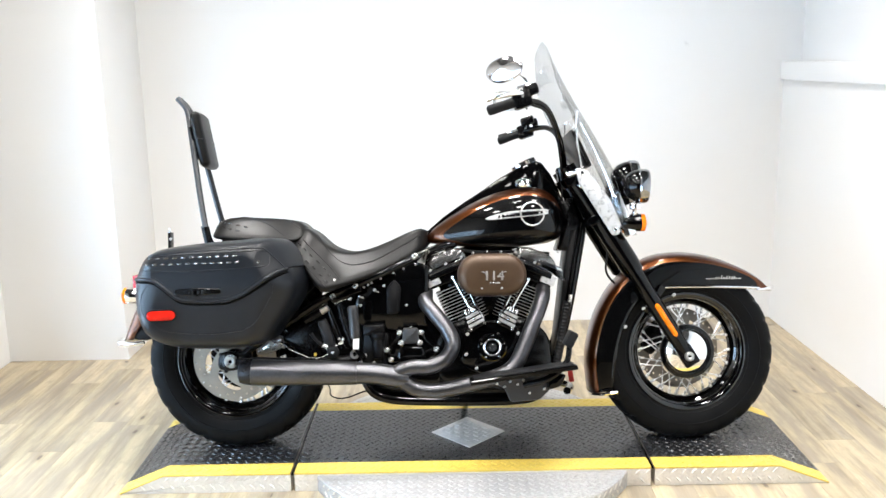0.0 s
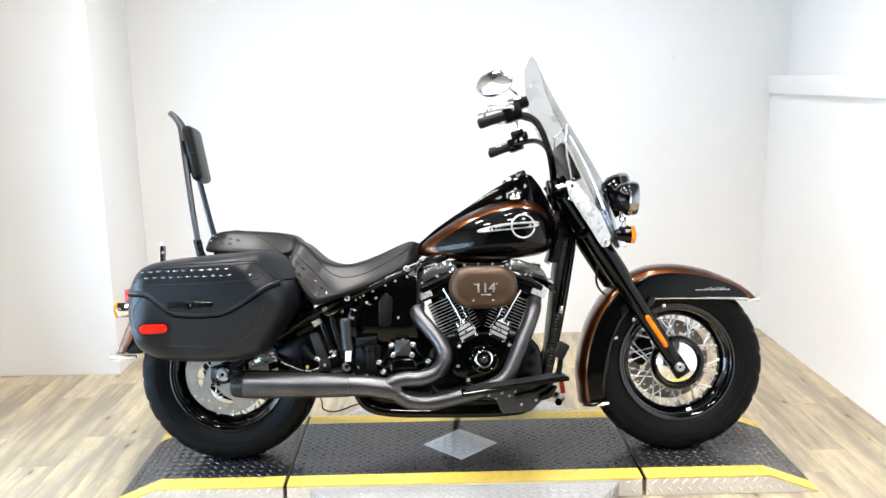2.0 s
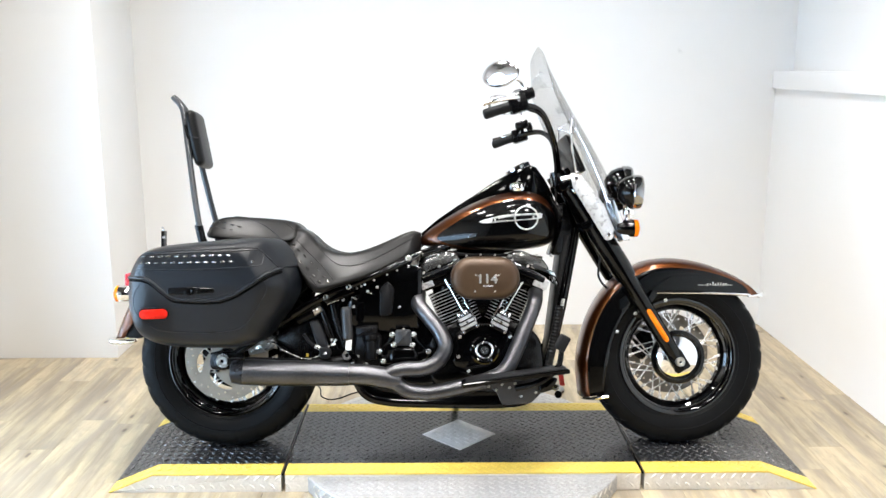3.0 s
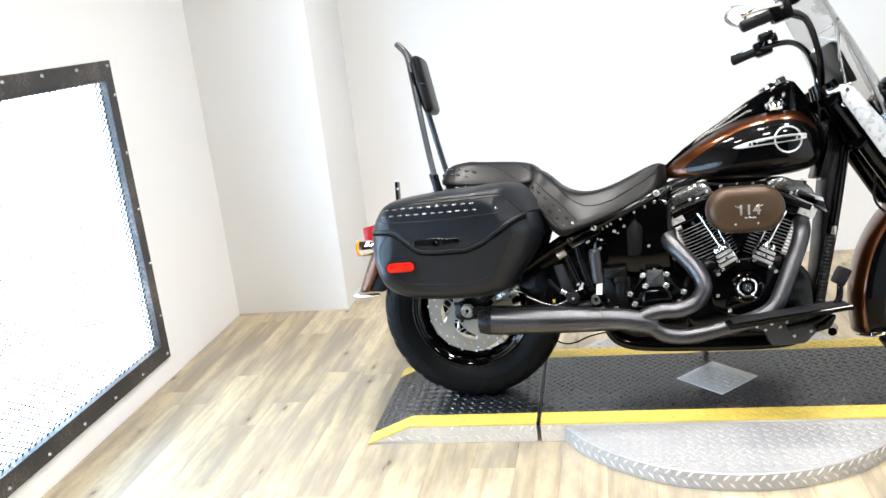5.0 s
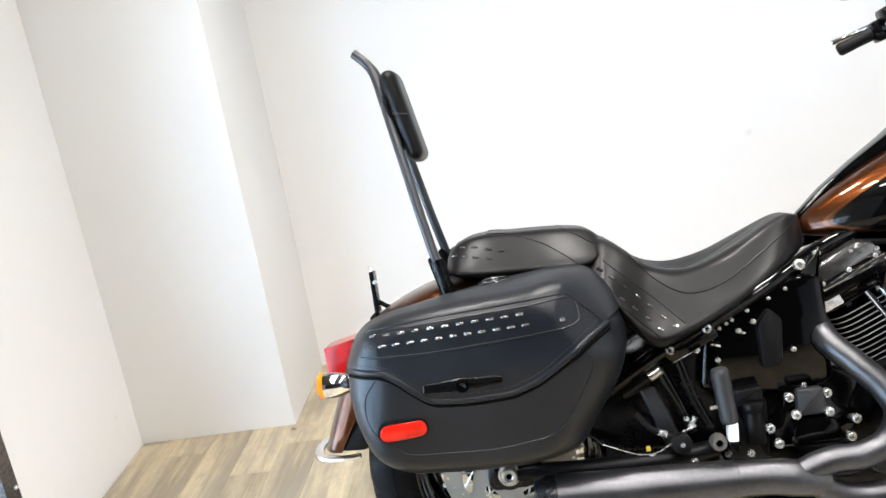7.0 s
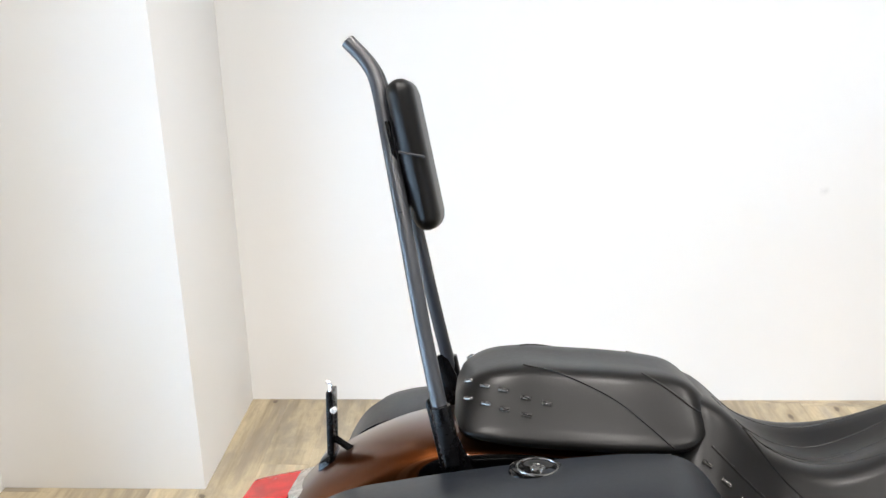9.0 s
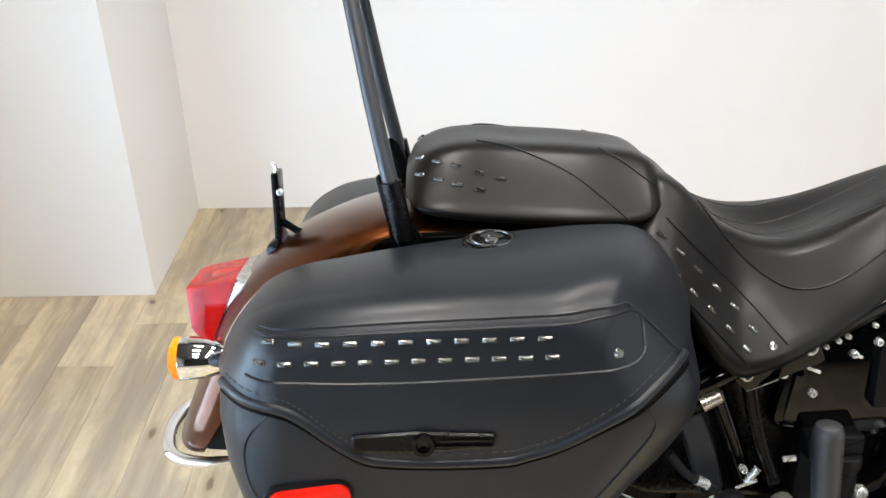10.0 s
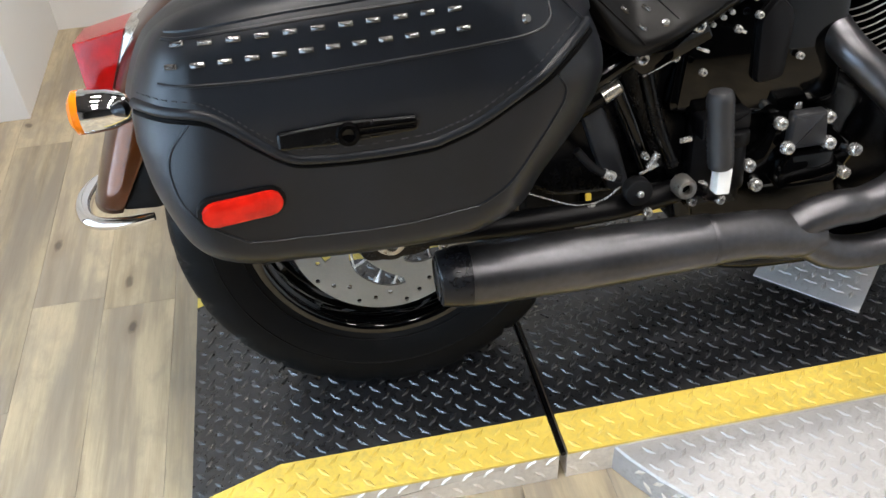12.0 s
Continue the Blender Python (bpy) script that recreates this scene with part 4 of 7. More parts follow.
# ---- headlamp and passing lamps
def round_lamp(name, at, r, depth, label):
    at = Vector(at)
    prof = [(0.0001, -depth), (r * 0.45, -depth * 0.97), (r * 0.78, -depth * 0.72), (r * 0.95, -depth * 0.35), (r, 0.0), (r * 0.97, 0.004), (r * 0.94, 0.0), (0.0001, 0.0)]
    shell = bp(name, disc_y(prof, tuple(at), 40, (1, 0, -0.05)), "black_gloss", bike, label)
    put("bezel", disc_y([(r * 0.985, -0.012), (r * 1.05, -0.008), (r * 1.055, 0.012), (r * 1.0, 0.022), (r * 0.93, 0.018), (r * 0.93, 0.004)], tuple(at), 44, (1, 0, -0.05)), "smoked_chrome", shell, "chrome bezel")
    put("lens", disc_y([(0.0001, 0.021), (r * 0.5, 0.019), (r * 0.93, 0.012), (r * 0.93, 0.008), (0.0001, 0.008)], tuple(at), 40, (1, 0, -0.05)), "lamp_glass", shell, "clear glass lens")
    put("reflector", disc_y([(0.0001, 0.004), (r * 0.5, 0.004), (r * 0.92, 0.006)], tuple(at), 30, (1, 0, -0.05)), "silver", shell)
    return shell


round_lamp("headlamp", (1.450, 0.0, 0.950), 0.076, 0.072, "gloss black headlamp with chrome bezel")
for s in (-1, 1):
    round_lamp("passing_lamp", (1.448, s * 0.178, 0.922), 0.057, 0.058, "gloss black passing lamp with chrome bezel")
    st = bp("signal_stalk", join(tube([(1.42, s * 0.178, 0.868), (1.43, s * 0.175, 0.84), (1.425, s * 0.165, 0.815)], 0.011, 12, 10), disc_y(capsule_prof(0.02, -0.012, 0.012, 0.005), (1.428, s * 0.176, 0.852), 20, (0, 0, 1))), "chrome", bike, "chrome lamp stalk")
    sig = bp("turn_signal", disc_y([(0.0001, -0.05), (0.012, -0.048), (0.024, -0.035), (0.030, -0.01), (0.031, 0.022), (0.0001, 0.022)], (1.425, s * 0.165, 0.795), 28, (1, 0, 0)), "black_gloss", bike, "black bullet turn signal")
    put("lens", disc_y([(0.031, 0.0), (0.030, 0.014), (0.020, 0.019), (0.0001, 0.021)], (1.447, s * 0.165, 0.795), 28, (1, 0, 0)), "amber", sig, "amber lens")
bp("lamp_bar", tube([(1.40, -0.178, 0.868), (1.37, -0.10, 0.86), (1.36, 0, 0.86), (1.37, 0.10, 0.86), (1.40, 0.178, 0.868)], 0.011, 12, 24), "black_gloss", bike, "black lamp bar")


# ---- windshield: a bowed clear sheet
MID = [(1.448, 1.133), (1.354, 1.186), (1.218, 1.263), (1.102, 1.333), (0.997, 1.390), (0.88, 1.436), (0.74, 1.478)]
EDGE = [(1.448, 1.118), (1.397, 1.132), (1.264, 1.168), (1.149, 1.220), (1.033, 1.268), (0.917, 1.308), (0.80, 1.348), (0.74, 1.370)]


def shield_point(y, w):
    """w from the top (0) to the bottom (1)."""
    k = y / 0.25
    z = 1.448 - 0.70 * w
    half = 0.25 - 0.05 * max(0, w - 0.6) / 0.4
    mid = float(np.interp(-z, [-q[0] for q in MID], [q[1] for q in MID]))
    ze = z - 0.035 * (1 - w)
    edge = float(np.interp(-ze, [-q[0] for q in EDGE], [q[1] for q in EDGE]))
    return (mid + (edge - mid) * k * k, y, z + (ze - z) * k * k), half


gv, gf = [], []
NW, NY = 26, 23
for i in range(NW):
    w = i / (NW - 1)
    half = shield_point(0, w)[1]
    lim = half
    if w < 0.16:
        lim = half * math.sqrt(max(0.05, 1 - ((0.16 - w) / 0.16) ** 2 * 0.75))
    if w > 0.86:
        lim = half * (1 - 0.25 * ((w - 0.86) / 0.14) ** 2)
    for j in range(NY):
        gv.append(shield_point(lim * (-1 + 2 * j / (NY - 1)), w)[0])
for i in range(NW - 1):
    for j in range(NY - 1):
        # the lower middle is cut away round the headlamp
        w = i / (NW - 1)
        yy = abs(-1 + 2 * (j + 0.5) / (NY - 1)) * 0.25
        if w > 0.60 and yy < 0.105 * min(1, (w - 0.60) / 0.12):
            continue
        gf.append((i * NY + j, i * NY + j + 1, (i + 1) * NY + j + 1, (i + 1) * NY + j))
shield = bp("windshield", (gv, gf), "clear", bike, "clear bowed windshield")
sm = shield.modifiers.new("sheet", "SOLIDIFY")
sm.thickness, sm.offset = 0.0035, 0
shield.visible_shadow = False
shield.matrix_basis = Matrix.Translation((-0.013, 0, 0.004))
for s in (-1, 1):
    rail = [shield_point(s * 0.165, w)[0] for w in (0.42, 0.55, 0.7, 0.86, 0.97)]
    put("side_bracket", tube([(x - 0.012, y, z) for x, y, z in rail], [0.005, 0.006, 0.008, 0.012, 0.012], 8, 24), "chrome", shield, "chrome side bracket")
    flat = [shield_point(s * 0.165, w)[0] for w in (0.80, 1.0)]
    put("bracket_foot", box(((flat[0][0] + flat[1][0]) / 2 - 0.008, s * 0.175, (flat[0][2] + flat[1][2]) / 2), (0.040, 0.014, 0.15), 0.006, (0, -22, 0)), "chrome", shield, "chrome bracket foot")
    put("mount", tube([(1.215, s * 0.135, 0.965), (1.25, s * 0.155, 0.975), (1.275, s * 0.165, 0.985)], 0.011, 10, 8), "chrome", shield, "chrome docking mount")
    plate = put("side_plate", slab(arc_outline([(1.235, 0.987), (1.277, 0.977), (1.392, 0.823), (1.387, 0.752), (1.361, 0.746), (1.246, 0.935)], 0.012), rounded(s * 0.170 - 0.003, s * 0.170 + 0.003, 0.0015)), "silver", shield, "polished docking side plate")
    bolts(plate, [(1.258, s * 0.173, 0.966), (1.372, s * 0.173, 0.768)], 0.010, 0.006, "chrome", (0, s, 0))
    put("strut", tube([shield_point(s * 0.165, 0.36)[0], (1.245, s * 0.15, 1.10), (1.26, s * 0.15, 0.99)], 0.005, 8, 10), "chrome", shield, "thin chrome strut")
put("cross_band", tube([(shield_point(y, 0.36)[0][0] - 0.006, y, shield_point(y, 0.36)[0][2]) for y in np.linspace(-0.17, 0.17, 9)], 0.005, 8), "chrome", shield, "chrome cross band")
put("pouch", slab(arc_outline([(1.222, 1.125), (1.243, 1.118), (1.300, 0.995), (1.276, 0.99)], 0.008), rounded(-0.15, 0.15, 0.008)), "leather", shield, "black leather pouch")

# ---- handlebar with grips, switch boxes, levers and mirrors
bar_pts = [(0.955, -0.412, 1.168), (1.00, -0.405, 1.183), (1.070, -0.37, 1.202), (1.135, -0.29, 1.19), (1.178, -0.19, 1.11), (1.198, -0.09, 1.03), (1.20, -0.04, 1.00), (1.20, 0.04, 1.00), (1.205, 0.09, 1.05), (1.190, 0.19, 1.145), (1.145, 0.29, 1.200), (1.072, 0.37, 1.203), (1.00, 0.405, 1.183), (0.955, 0.412, 1.168)]
hbar = bp("handlebar", tube(bar_pts, 0.0106, 14, 90), "black_gloss", bike, "black handlebar")
for s in (-1, 1):
    put("riser", tube([(1.20, s * 0.045, 0.965), (1.19, s * 0.045, 1.01)], 0.02, 14), "black_gloss", hbar, "black riser")
for s in (-1, 1):
    g0, g1 = Vector((0.945, s * 0.413, 1.166)), Vector((1.032, s * 0.400, 1.194))
    d = (g1 - g0).normalized()
    grip = put("grip", tube([g0, g0 + d * 0.004, g0 + d * 0.008, g0 + d * 0.05, g1, g1 + d * 0.004], [0.011, 0.016, 0.0175, 0.0165, 0.0172, 0.013], 18), "rubber", hbar, "black rubber grip")
    sw = put("switch_box", join(box(tuple(g1 + d * 0.028), (0.062, 0.046, 0.056), 0.009, (0, -18, 0)), box(tuple(g1 + d * 0.058 + Vector((0, 0, 0.022))), (0.050, 0.040, 0.034), 0.008, (0, -18, 0)), box(tuple(g1 + d * 0.02 + Vector((-0.006, -s * 0.01, -0.018))), (0.03, 0.03, 0.022), 0.006, (0, -10, 0))), "black_satin", hbar, "black switch housing")
    bolts(sw, [tuple(g1 + d * 0.03 + Vector((0, -0.021, 0.008)))], 0.005, 0.004)
    put("reservoir", slab(arc_outline([(1.045, 1.215), (1.098, 1.232), (1.090, 1.262), (1.038, 1.246)], 0.008), rounded(s * 0.33, s * 0.395, 0.006)), "mirror_shell" if s < 0 else "black_satin", hbar, "chrome fluid reservoir" if s < 0 else "black clutch perch")
    put("lever", tube([(1.085, s * 0.37, 1.222), (1.045, s * 0.43, 1.218), (0.99, s * 0.455, 1.205), (0.945, s * 0.46, 1.193)], [0.010, 0.009, 0.007, 0.008], 10, 24), "chrome", hbar, "polished lever")
    # mirror: stalk and oval head, glass to the rear
    mc = Vector((1.002, s * 0.42, 1.296)) if s < 0 else Vector((0.985, 0.42, 1.335))
    put("mirror_stalk", tube([(1.06, s * 0.375, 1.215), (1.072, s * 0.385, 1.262), (1.058, s * 0.405, mc.z - 0.017), (1.030, s * 0.42, mc.z - 0.002)], 0.0055, 10, 20), "chrome", hbar, "chrome mirror stalk")
    sec = []
    for t in np.linspace(0, 1, 9):
        k = math.sin(min(1, t * 1.25) * math.pi / 2) if t < 0.8 else 1 - 0.08 * (t - 0.8) / 0.2
        depth = 0.040 * (1 - t) - 0.006
        sec.append([(mc.x + math.cos(a) * 0.078 * max(k, 0.06), mc.y - s * 0.0 + depth * -0.55 * s * -1, mc.z + math.sin(a) * 0.043 * max(k, 0.06) + depth * 0.15) for a in [2 * math.pi * i / 28 for i in range(28)]])
    rotm = Matrix.Translation(mc) @ pose(0, 0, 0, 0, 0, s * 38) @ Matrix.Translation(-mc)
    head = put("mirror", moved(loft(sec), rotm), "mirror_shell", hbar, "oval chrome mirror")
    glass = [(mc.x + math.cos(a) * 0.066, mc.y - s * 0.0062, mc.z + math.sin(a) * 0.037) for a in [2 * math.pi * i / 28 for i in range(28)]]
    put("mirror_glass", moved((glass + [(q[0], q[1] - s * 0.002, q[2]) for q in glass], [tuple(range(28)), tuple(reversed(range(28, 56)))] + [(i, (i + 1) % 28, 28 + (i + 1) % 28, 28 + i) for i in range(28)]), rotm), "mirror", head, "mirror glass")
hbar.matrix_basis = Matrix.Translation((1.19, 0, 0)) @ pose(0.004, 0, -0.006, 0, 0, -6.0) @ Matrix.Translation((-1.19, 0, 0))
bp("bar_cable", tube([(1.05, -0.38, 1.180), (1.110, -0.30, 1.165), (1.160, -0.19, 1.080), (1.188, -0.07, 0.96), (1.19, -0.03, 0.82)], 0.0045, 8, 40), "rubber", bike, "black cable along the handlebar")


# ---- fuel tank
def tank_field(nt, u, v):
    # drop-shaped side panel in the plane of the tank's side: u runs along, v from hem to crown
    a = mathn(nt, "SUBTRACT", u, 0.60)
    back = mathn(nt, "DIVIDE", mathn(nt, "MULTIPLY", mathn(nt, "MINIMUM", a, 0.0), -1.0), 0.47)
    fore = mathn(nt, "DIVIDE", mathn(nt, "MAXIMUM", a, 0.0), 0.60)
    ua = mathn(nt, "ADD", mathn(nt, "POWER", back, 1.75), mathn(nt, "POWER", fore, 2.6))
    b = mathn(nt, "ABSOLUTE", mathn(nt, "DIVIDE", mathn(nt, "SUBTRACT", v, 0.405), 0.425))
    return mathn(nt, "POWER", mathn(nt, "ADD", ua, mathn(nt, "POWER", b, 2.3)), 0.5)


TANK_PAINT = two_tone("tank_paint", tank_field)
st = [(0.690, 0.750, 0.735, 0.012), (0.72, 0.782, 0.726, 0.042), (0.76, 0.812, 0.720, 0.066), (0.80, 0.838, 0.716, 0.085), (0.86, 0.872, 0.713, 0.110), (0.93, 0.903, 0.711, 0.132), (1.0, 0.922, 0.711, 0.147), (1.06, 0.931, 0.713, 0.152), (1.11, 0.925, 0.718, 0.146), (1.15, 0.903, 0.727, 0.128), (1.178, 0.868, 0.742, 0.10), (1.192, 0.83, 0.77, 0.055)]
xs = np.linspace(st[0][0], st[-1][0], 44)
cols = [np.array(smooth_path([(s[0], s[i], 0) for s in st], 160))[:, :2] for i in (1, 2, 3)]
tv, tuv, tf = [], [], []
TN = 48
for x in xs:
    zt, zb, hw = [float(np.interp(x, c[:, 0], c[:, 1])) for c in cols]
    for k in range(TN):
        a = 2 * math.pi * k / TN
        ca, sa = math.cos(a), math.sin(a)
        e = 0.72
        y = hw * math.copysign(abs(ca) ** e, ca)
        zz = math.copysign(abs(sa) ** (0.86 if sa > 0 else 0.6), sa)
        cz = zb + (zt - zb) * 0.40
        z = cz + zz * ((zt - cz) if sa > 0 else (cz - zb))
        tv.append((x, y, z))
        tuv.append(((x - xs[0]) / (xs[-1] - xs[0]), (z - zb) / (zt - zb)))
for i in range(len(xs) - 1):
    for k in range(TN):
        tf.append((i * TN + k, i * TN + (k + 1) % TN, (i + 1) * TN + (k + 1) % TN, (i + 1) * TN + k))
tf += [tuple(range(TN)), tuple(reversed(range((len(xs) - 1) * TN, len(xs) * TN)))]
tank = bp("fuel_tank", (tv, tf), TANK_PAINT, bike, "brown fuel tank with black teardrop panels", uvs=tuv, sharp=70)
tank.matrix_basis = Matrix.Translation((0, 0, 0.007))
# console on the crown
con = [(0.70, 0.776, 0.012), (0.76, 0.826, 0.020), (0.83, 0.874, 0.026), (0.90, 0.918, 0.032), (0.965, 0.962, 0.044), (1.039, 1.003, 0.056), (1.095, 1.023, 0.058), (1.118, 1.016, 0.055), (1.15, 0.975, 0.045), (1.18, 0.92, 0.036), (1.192, 0.885, 0.03)]
sec = []
for x, zt, hw in con:
    zb = zt - 0.055 if x < 0.95 else 0.90 if x < 1.12 else zt - 0.10
    o = arc_outline([(-hw * 1.25, zb), (hw * 1.25, zb), (hw, zt - 0.008), (hw * 0.8, zt), (-hw * 0.8, zt), (-hw, zt - 0.008)], 0.010, 3)
    sec.append([(x, a, b) for a, b in o])
cons = put("console", loft(sec), "black_gloss", tank, "gloss black dash console")
put("gauge", disc_y([(0.0001, 0.004), (0.040, 0.004), (0.046, 0.010), (0.050, 0.006), (0.050, -0.01), (0.0001, -0.01)], (1.055, 0, 1.012), 36, (-0.45, 0, 0.9)), "chrome", cons, "round gauge with chrome rim")
put("dial", disc_y([(0.0001, 0.0055), (0.040, 0.0055), (0.040, 0.0045)], (1.055, 0, 1.012), 36, (-0.45, 0, 0.9)), "black_gloss", cons, "black dial")
for s in (-1, 1):
    put("filler_cap", disc_y([(0.0001, 0.013), (0.018, 0.012), (0.027, 0.008), (0.032, 0.003), (0.033, -0.006), (0.0001, -0.006)], (1.05, s * 0.078, 0.944), 30, (-0.12, s * 0.5, 1)), "chrome", tank, "chrome filler cap")
# badge: a tapered bar across a ring, plain chrome
def tank_y(x, z):
    zt, zb, hw = [float(np.interp(x, c[:, 0], c[:, 1])) for c in cols]
    cz = zb + (zt - zb) * 0.40
    q = (z - cz) / ((zt - cz) if z > cz else (cz - zb))
    sa = math.copysign(abs(q) ** (1 / (0.86 if z > cz else 0.6)), q)
    return hw * abs(math.cos(math.asin(max(-0.98, min(0.98, sa))))) ** 0.72


for s in (-1, 1):
    def hug(geo, lift, s=s):
        return [(x, s * (tank_y(x, z) + lift + y), z) for x, y, z in geo[0]], geo[1]
    ringg = [(1.072 + 0.041 * math.cos(a), 0, 0.826 + 0.041 * math.sin(a)) for a in [2 * math.pi * i / 40 for i in range(41)]]
    badge = put("badge_ring", hug(tube(ringg, 0.0031, 8, 0, False), 0.001), "silver", tank, "plain bright ring badge")
    wing = [(0.905, 0.812), (0.925, 0.806), (1.0, 0.812), (1.115, 0.822), (1.127, 0.832), (1.118, 0.842), (1.0, 0.836), (0.93, 0.822)]
    put("badge_bar", hug(slab([tuple(q) for q in resample(wing + wing[:1], 48)[:-1]], [(0.0, 0), (0.006, 0.0), (0.009, 0.002)]), 0.002), "silver", badge, "tapered bright badge bar")
    put("badge_mark", hug(join(*[box((0.955 + 0.0135 * i, 0.0128, 0.818 + 0.0011 * i), (0.006 + 0.003 * (i % 2), 0.0016, 0.009), 0.0005) for i in range(12)]), 0.0), "black_satin", badge, "dark plain bars")
bp("fuel_line", tube([(0.80, -0.05, 0.712), (0.90, -0.06, 0.70), (1.05, -0.06, 0.70), (1.14, -0.05, 0.69)], 0.006, 8, 20), "rubber")

from mathutils.bvhtree import BVHTree

# ---- rear fender, tail lamp and bumper trim
crownR = [(0.34, 0.60), (0.27, 0.66), (0.16, 0.712), (0.05, 0.736), (-0.063, 0.738), (-0.131, 0.728), (-0.203, 0.700), (-0.269, 0.660), (-0.322, 0.600), (-0.358, 0.52), (-0.388, 0.45), (-0.412, 0.390)]
hemR = [(0.27, 0.53), (0.22, 0.58), (0.13, 0.625), (0.04, 0.648), (-0.05, 0.648), (-0.10, 0.640), (-0.16, 0.615), (-0.222, 0.585), (-0.275, 0.53), (-0.312, 0.47), (-0.340, 0.425), (-0.360, 0.390)]
rfend, _, _ = fender("rear_fender", crownR, hemR, 0.108, two_tone("rear_fender_paint", panel_field(-0.6, 0.47, 0.53, 1.6, 6.0)), "brown metallic rear fender with black side panels", 0.62, 0.86)
rfend.matrix_basis = Matrix.Translation((0, 0, 0.017))
put("bumper_trim", tube([(-0.318, -0.104, 0.381), (-0.365, -0.102, 0.377), (-0.405, -0.088, 0.378), (-0.424, -0.05, 0.380), (-0.430, 0, 0.381), (-0.424, 0.05, 0.380), (-0.405, 0.088, 0.378), (-0.365, 0.102, 0.377), (-0.318, 0.104, 0.381)], [0.006, 0.0085, 0.010, 0.0115, 0.012, 0.0115, 0.010, 0.0085, 0.006], 12, 48), "chrome", rfend, "chrome trim on the fender's rear edge")
put("inner_liner", slab(arc_outline([(-0.30, 0.50), (-0.365, 0.392), (-0.30, 0.388), (-0.255, 0.46)], 0.015), rounded(-0.095, 0.095, 0.004)), "black_plastic", rfend, "black plastic liner")
tail = bp("tail_lamp", slab(arc_outline([(-0.262, 0.664), (-0.309, 0.650), (-0.352, 0.552), (-0.345, 0.535), (-0.322, 0.540), (-0.29, 0.60)], 0.008), rounded(-0.056, 0.056, 0.010)), "steel", bike, "bright metal tail lamp housing")
lens_rows = []
for t in np.linspace(0, 1, 7):
    # from the housing (t = 0) back to the rounded end face
    xt, zt, xb, zb = -0.305 - 0.072 * t, 0.650 - 0.014 * t, -0.348 - 0.026 * t, 0.552 + 0.026 * t
    hw = 0.060 - 0.004 * t - 0.005 * max(0, t - 0.8) / 0.2
    ring = arc_outline([(-hw, 0.0), (hw, 0.0), (hw * 0.92, 1.0), (-hw * 0.92, 1.0)], 0.25 * 0.06, 4)
    lens_rows.append([(xb + (xt - xb) * k, y, zb + (zt - zb) * k) for y, k in ring])
put("lens", loft(lens_rows), "red_lens", tail, "ribbed red tail lens")
for s in (-1, 1):
    sig = bp("turn_signal", disc_y([(0.0001, -0.052), (0.010, -0.050), (0.020, -0.040), (0.027, -0.018), (0.029, 0.006), (0.029, 0.016), (0.0001, 0.016)], (-0.350, s * 0.130, 0.568), 28, (-1, 0, 0)), "chrome", bike, "chrome bullet turn signal")
    put("lens", disc_y([(0.029, 0.0), (0.0285, 0.010), (0.020, 0.016), (0.0001, 0.018)], (-0.365, s * 0.130, 0.568), 28, (-1, 0, 0)), "amber", sig, "amber lens")
    put("stalk", tube([(-0.330, s * 0.125, 0.568), (-0.325, s * 0.09, 0.568), (-0.32, s * 0.04, 0.568)], 0.009, 10, 8), "chrome", sig)
# upright bracket behind the seat
brk = bp("rack_bracket", box((-0.247, -0.008, 0.735), (0.010, 0.040, 0.115), 0.002), "black_satin", bike, "black upright bracket on the rear fender")
put("hook", tube([(-0.247, -0.02, 0.79), (-0.246, -0.02, 0.803), (-0.252, -0.02, 0.806)], 0.0028, 6, 8), "zinc", brk, "bright hook")
put("strut", tube([(-0.242, -0.015, 0.722), (-0.222, -0.015, 0.708), (-0.195, -0.015, 0.696)], 0.0055, 8), "black_satin", brk)
put("clamp", join(slab(arc_outline([(-0.265, 0.69), (-0.245, 0.705), (-0.225, 0.668), (-0.262, 0.645)], 0.006), rounded(-0.035, 0.02, 0.004)), box((-0.20, -0.012, 0.69), (0.03, 0.04, 0.014), 0.003, (0, 24, 0))), "black_gloss", brk, "gloss black clamp")
put("tag", box((-0.268, -0.02, 0.655), (0.008, 0.02, 0.026), 0.002), "red_reflector", brk, "small red reflector")
bolts(brk, [(-0.240, -0.029, 0.768), (-0.20, -0.033, 0.694)], 0.006, 0.006)


# ---- seats
def cushion(stations, n=40, m=46, dish=0.0, dish_at=0.43):
    cols_ = [np.array(smooth_path([(s_[0], s_[i], 0) for s_ in stations], 200))[:, :2] for i in range(1, 5)]
    secs = []
    for x in np.linspace(stations[0][0], stations[-1][0], n):
        zt, zb, ht, hb = [float(np.interp(x, c[:, 0], c[:, 1])) for c in cols_]
        h = zt - zb
        dd = dish * math.exp(-((x - dish_at) / 0.10) ** 2)
        half = [(0.0, zb), (hb * 0.86, zb), (hb * 0.985, zb + 0.05 * h), (hb, zb + 0.16 * h), (ht + (hb - ht) * 0.62, zb + 0.45 * h), (ht + (hb - ht) * 0.15, zb + 0.78 * h), (ht * 0.88, zb + 0.96 * h + dd * 0.4), (ht * 0.62, zt + dd * 0.3), (ht * 0.3, zt - dd * 0.6), (0.0, zt - dd)]
        full = half + [(-a, b) for a, b in reversed(half[1:-1])]
        secs.append([(x, a, b) for a, b in resample(full + full[:1], m + 1)[:-1]])
    return loft(secs)


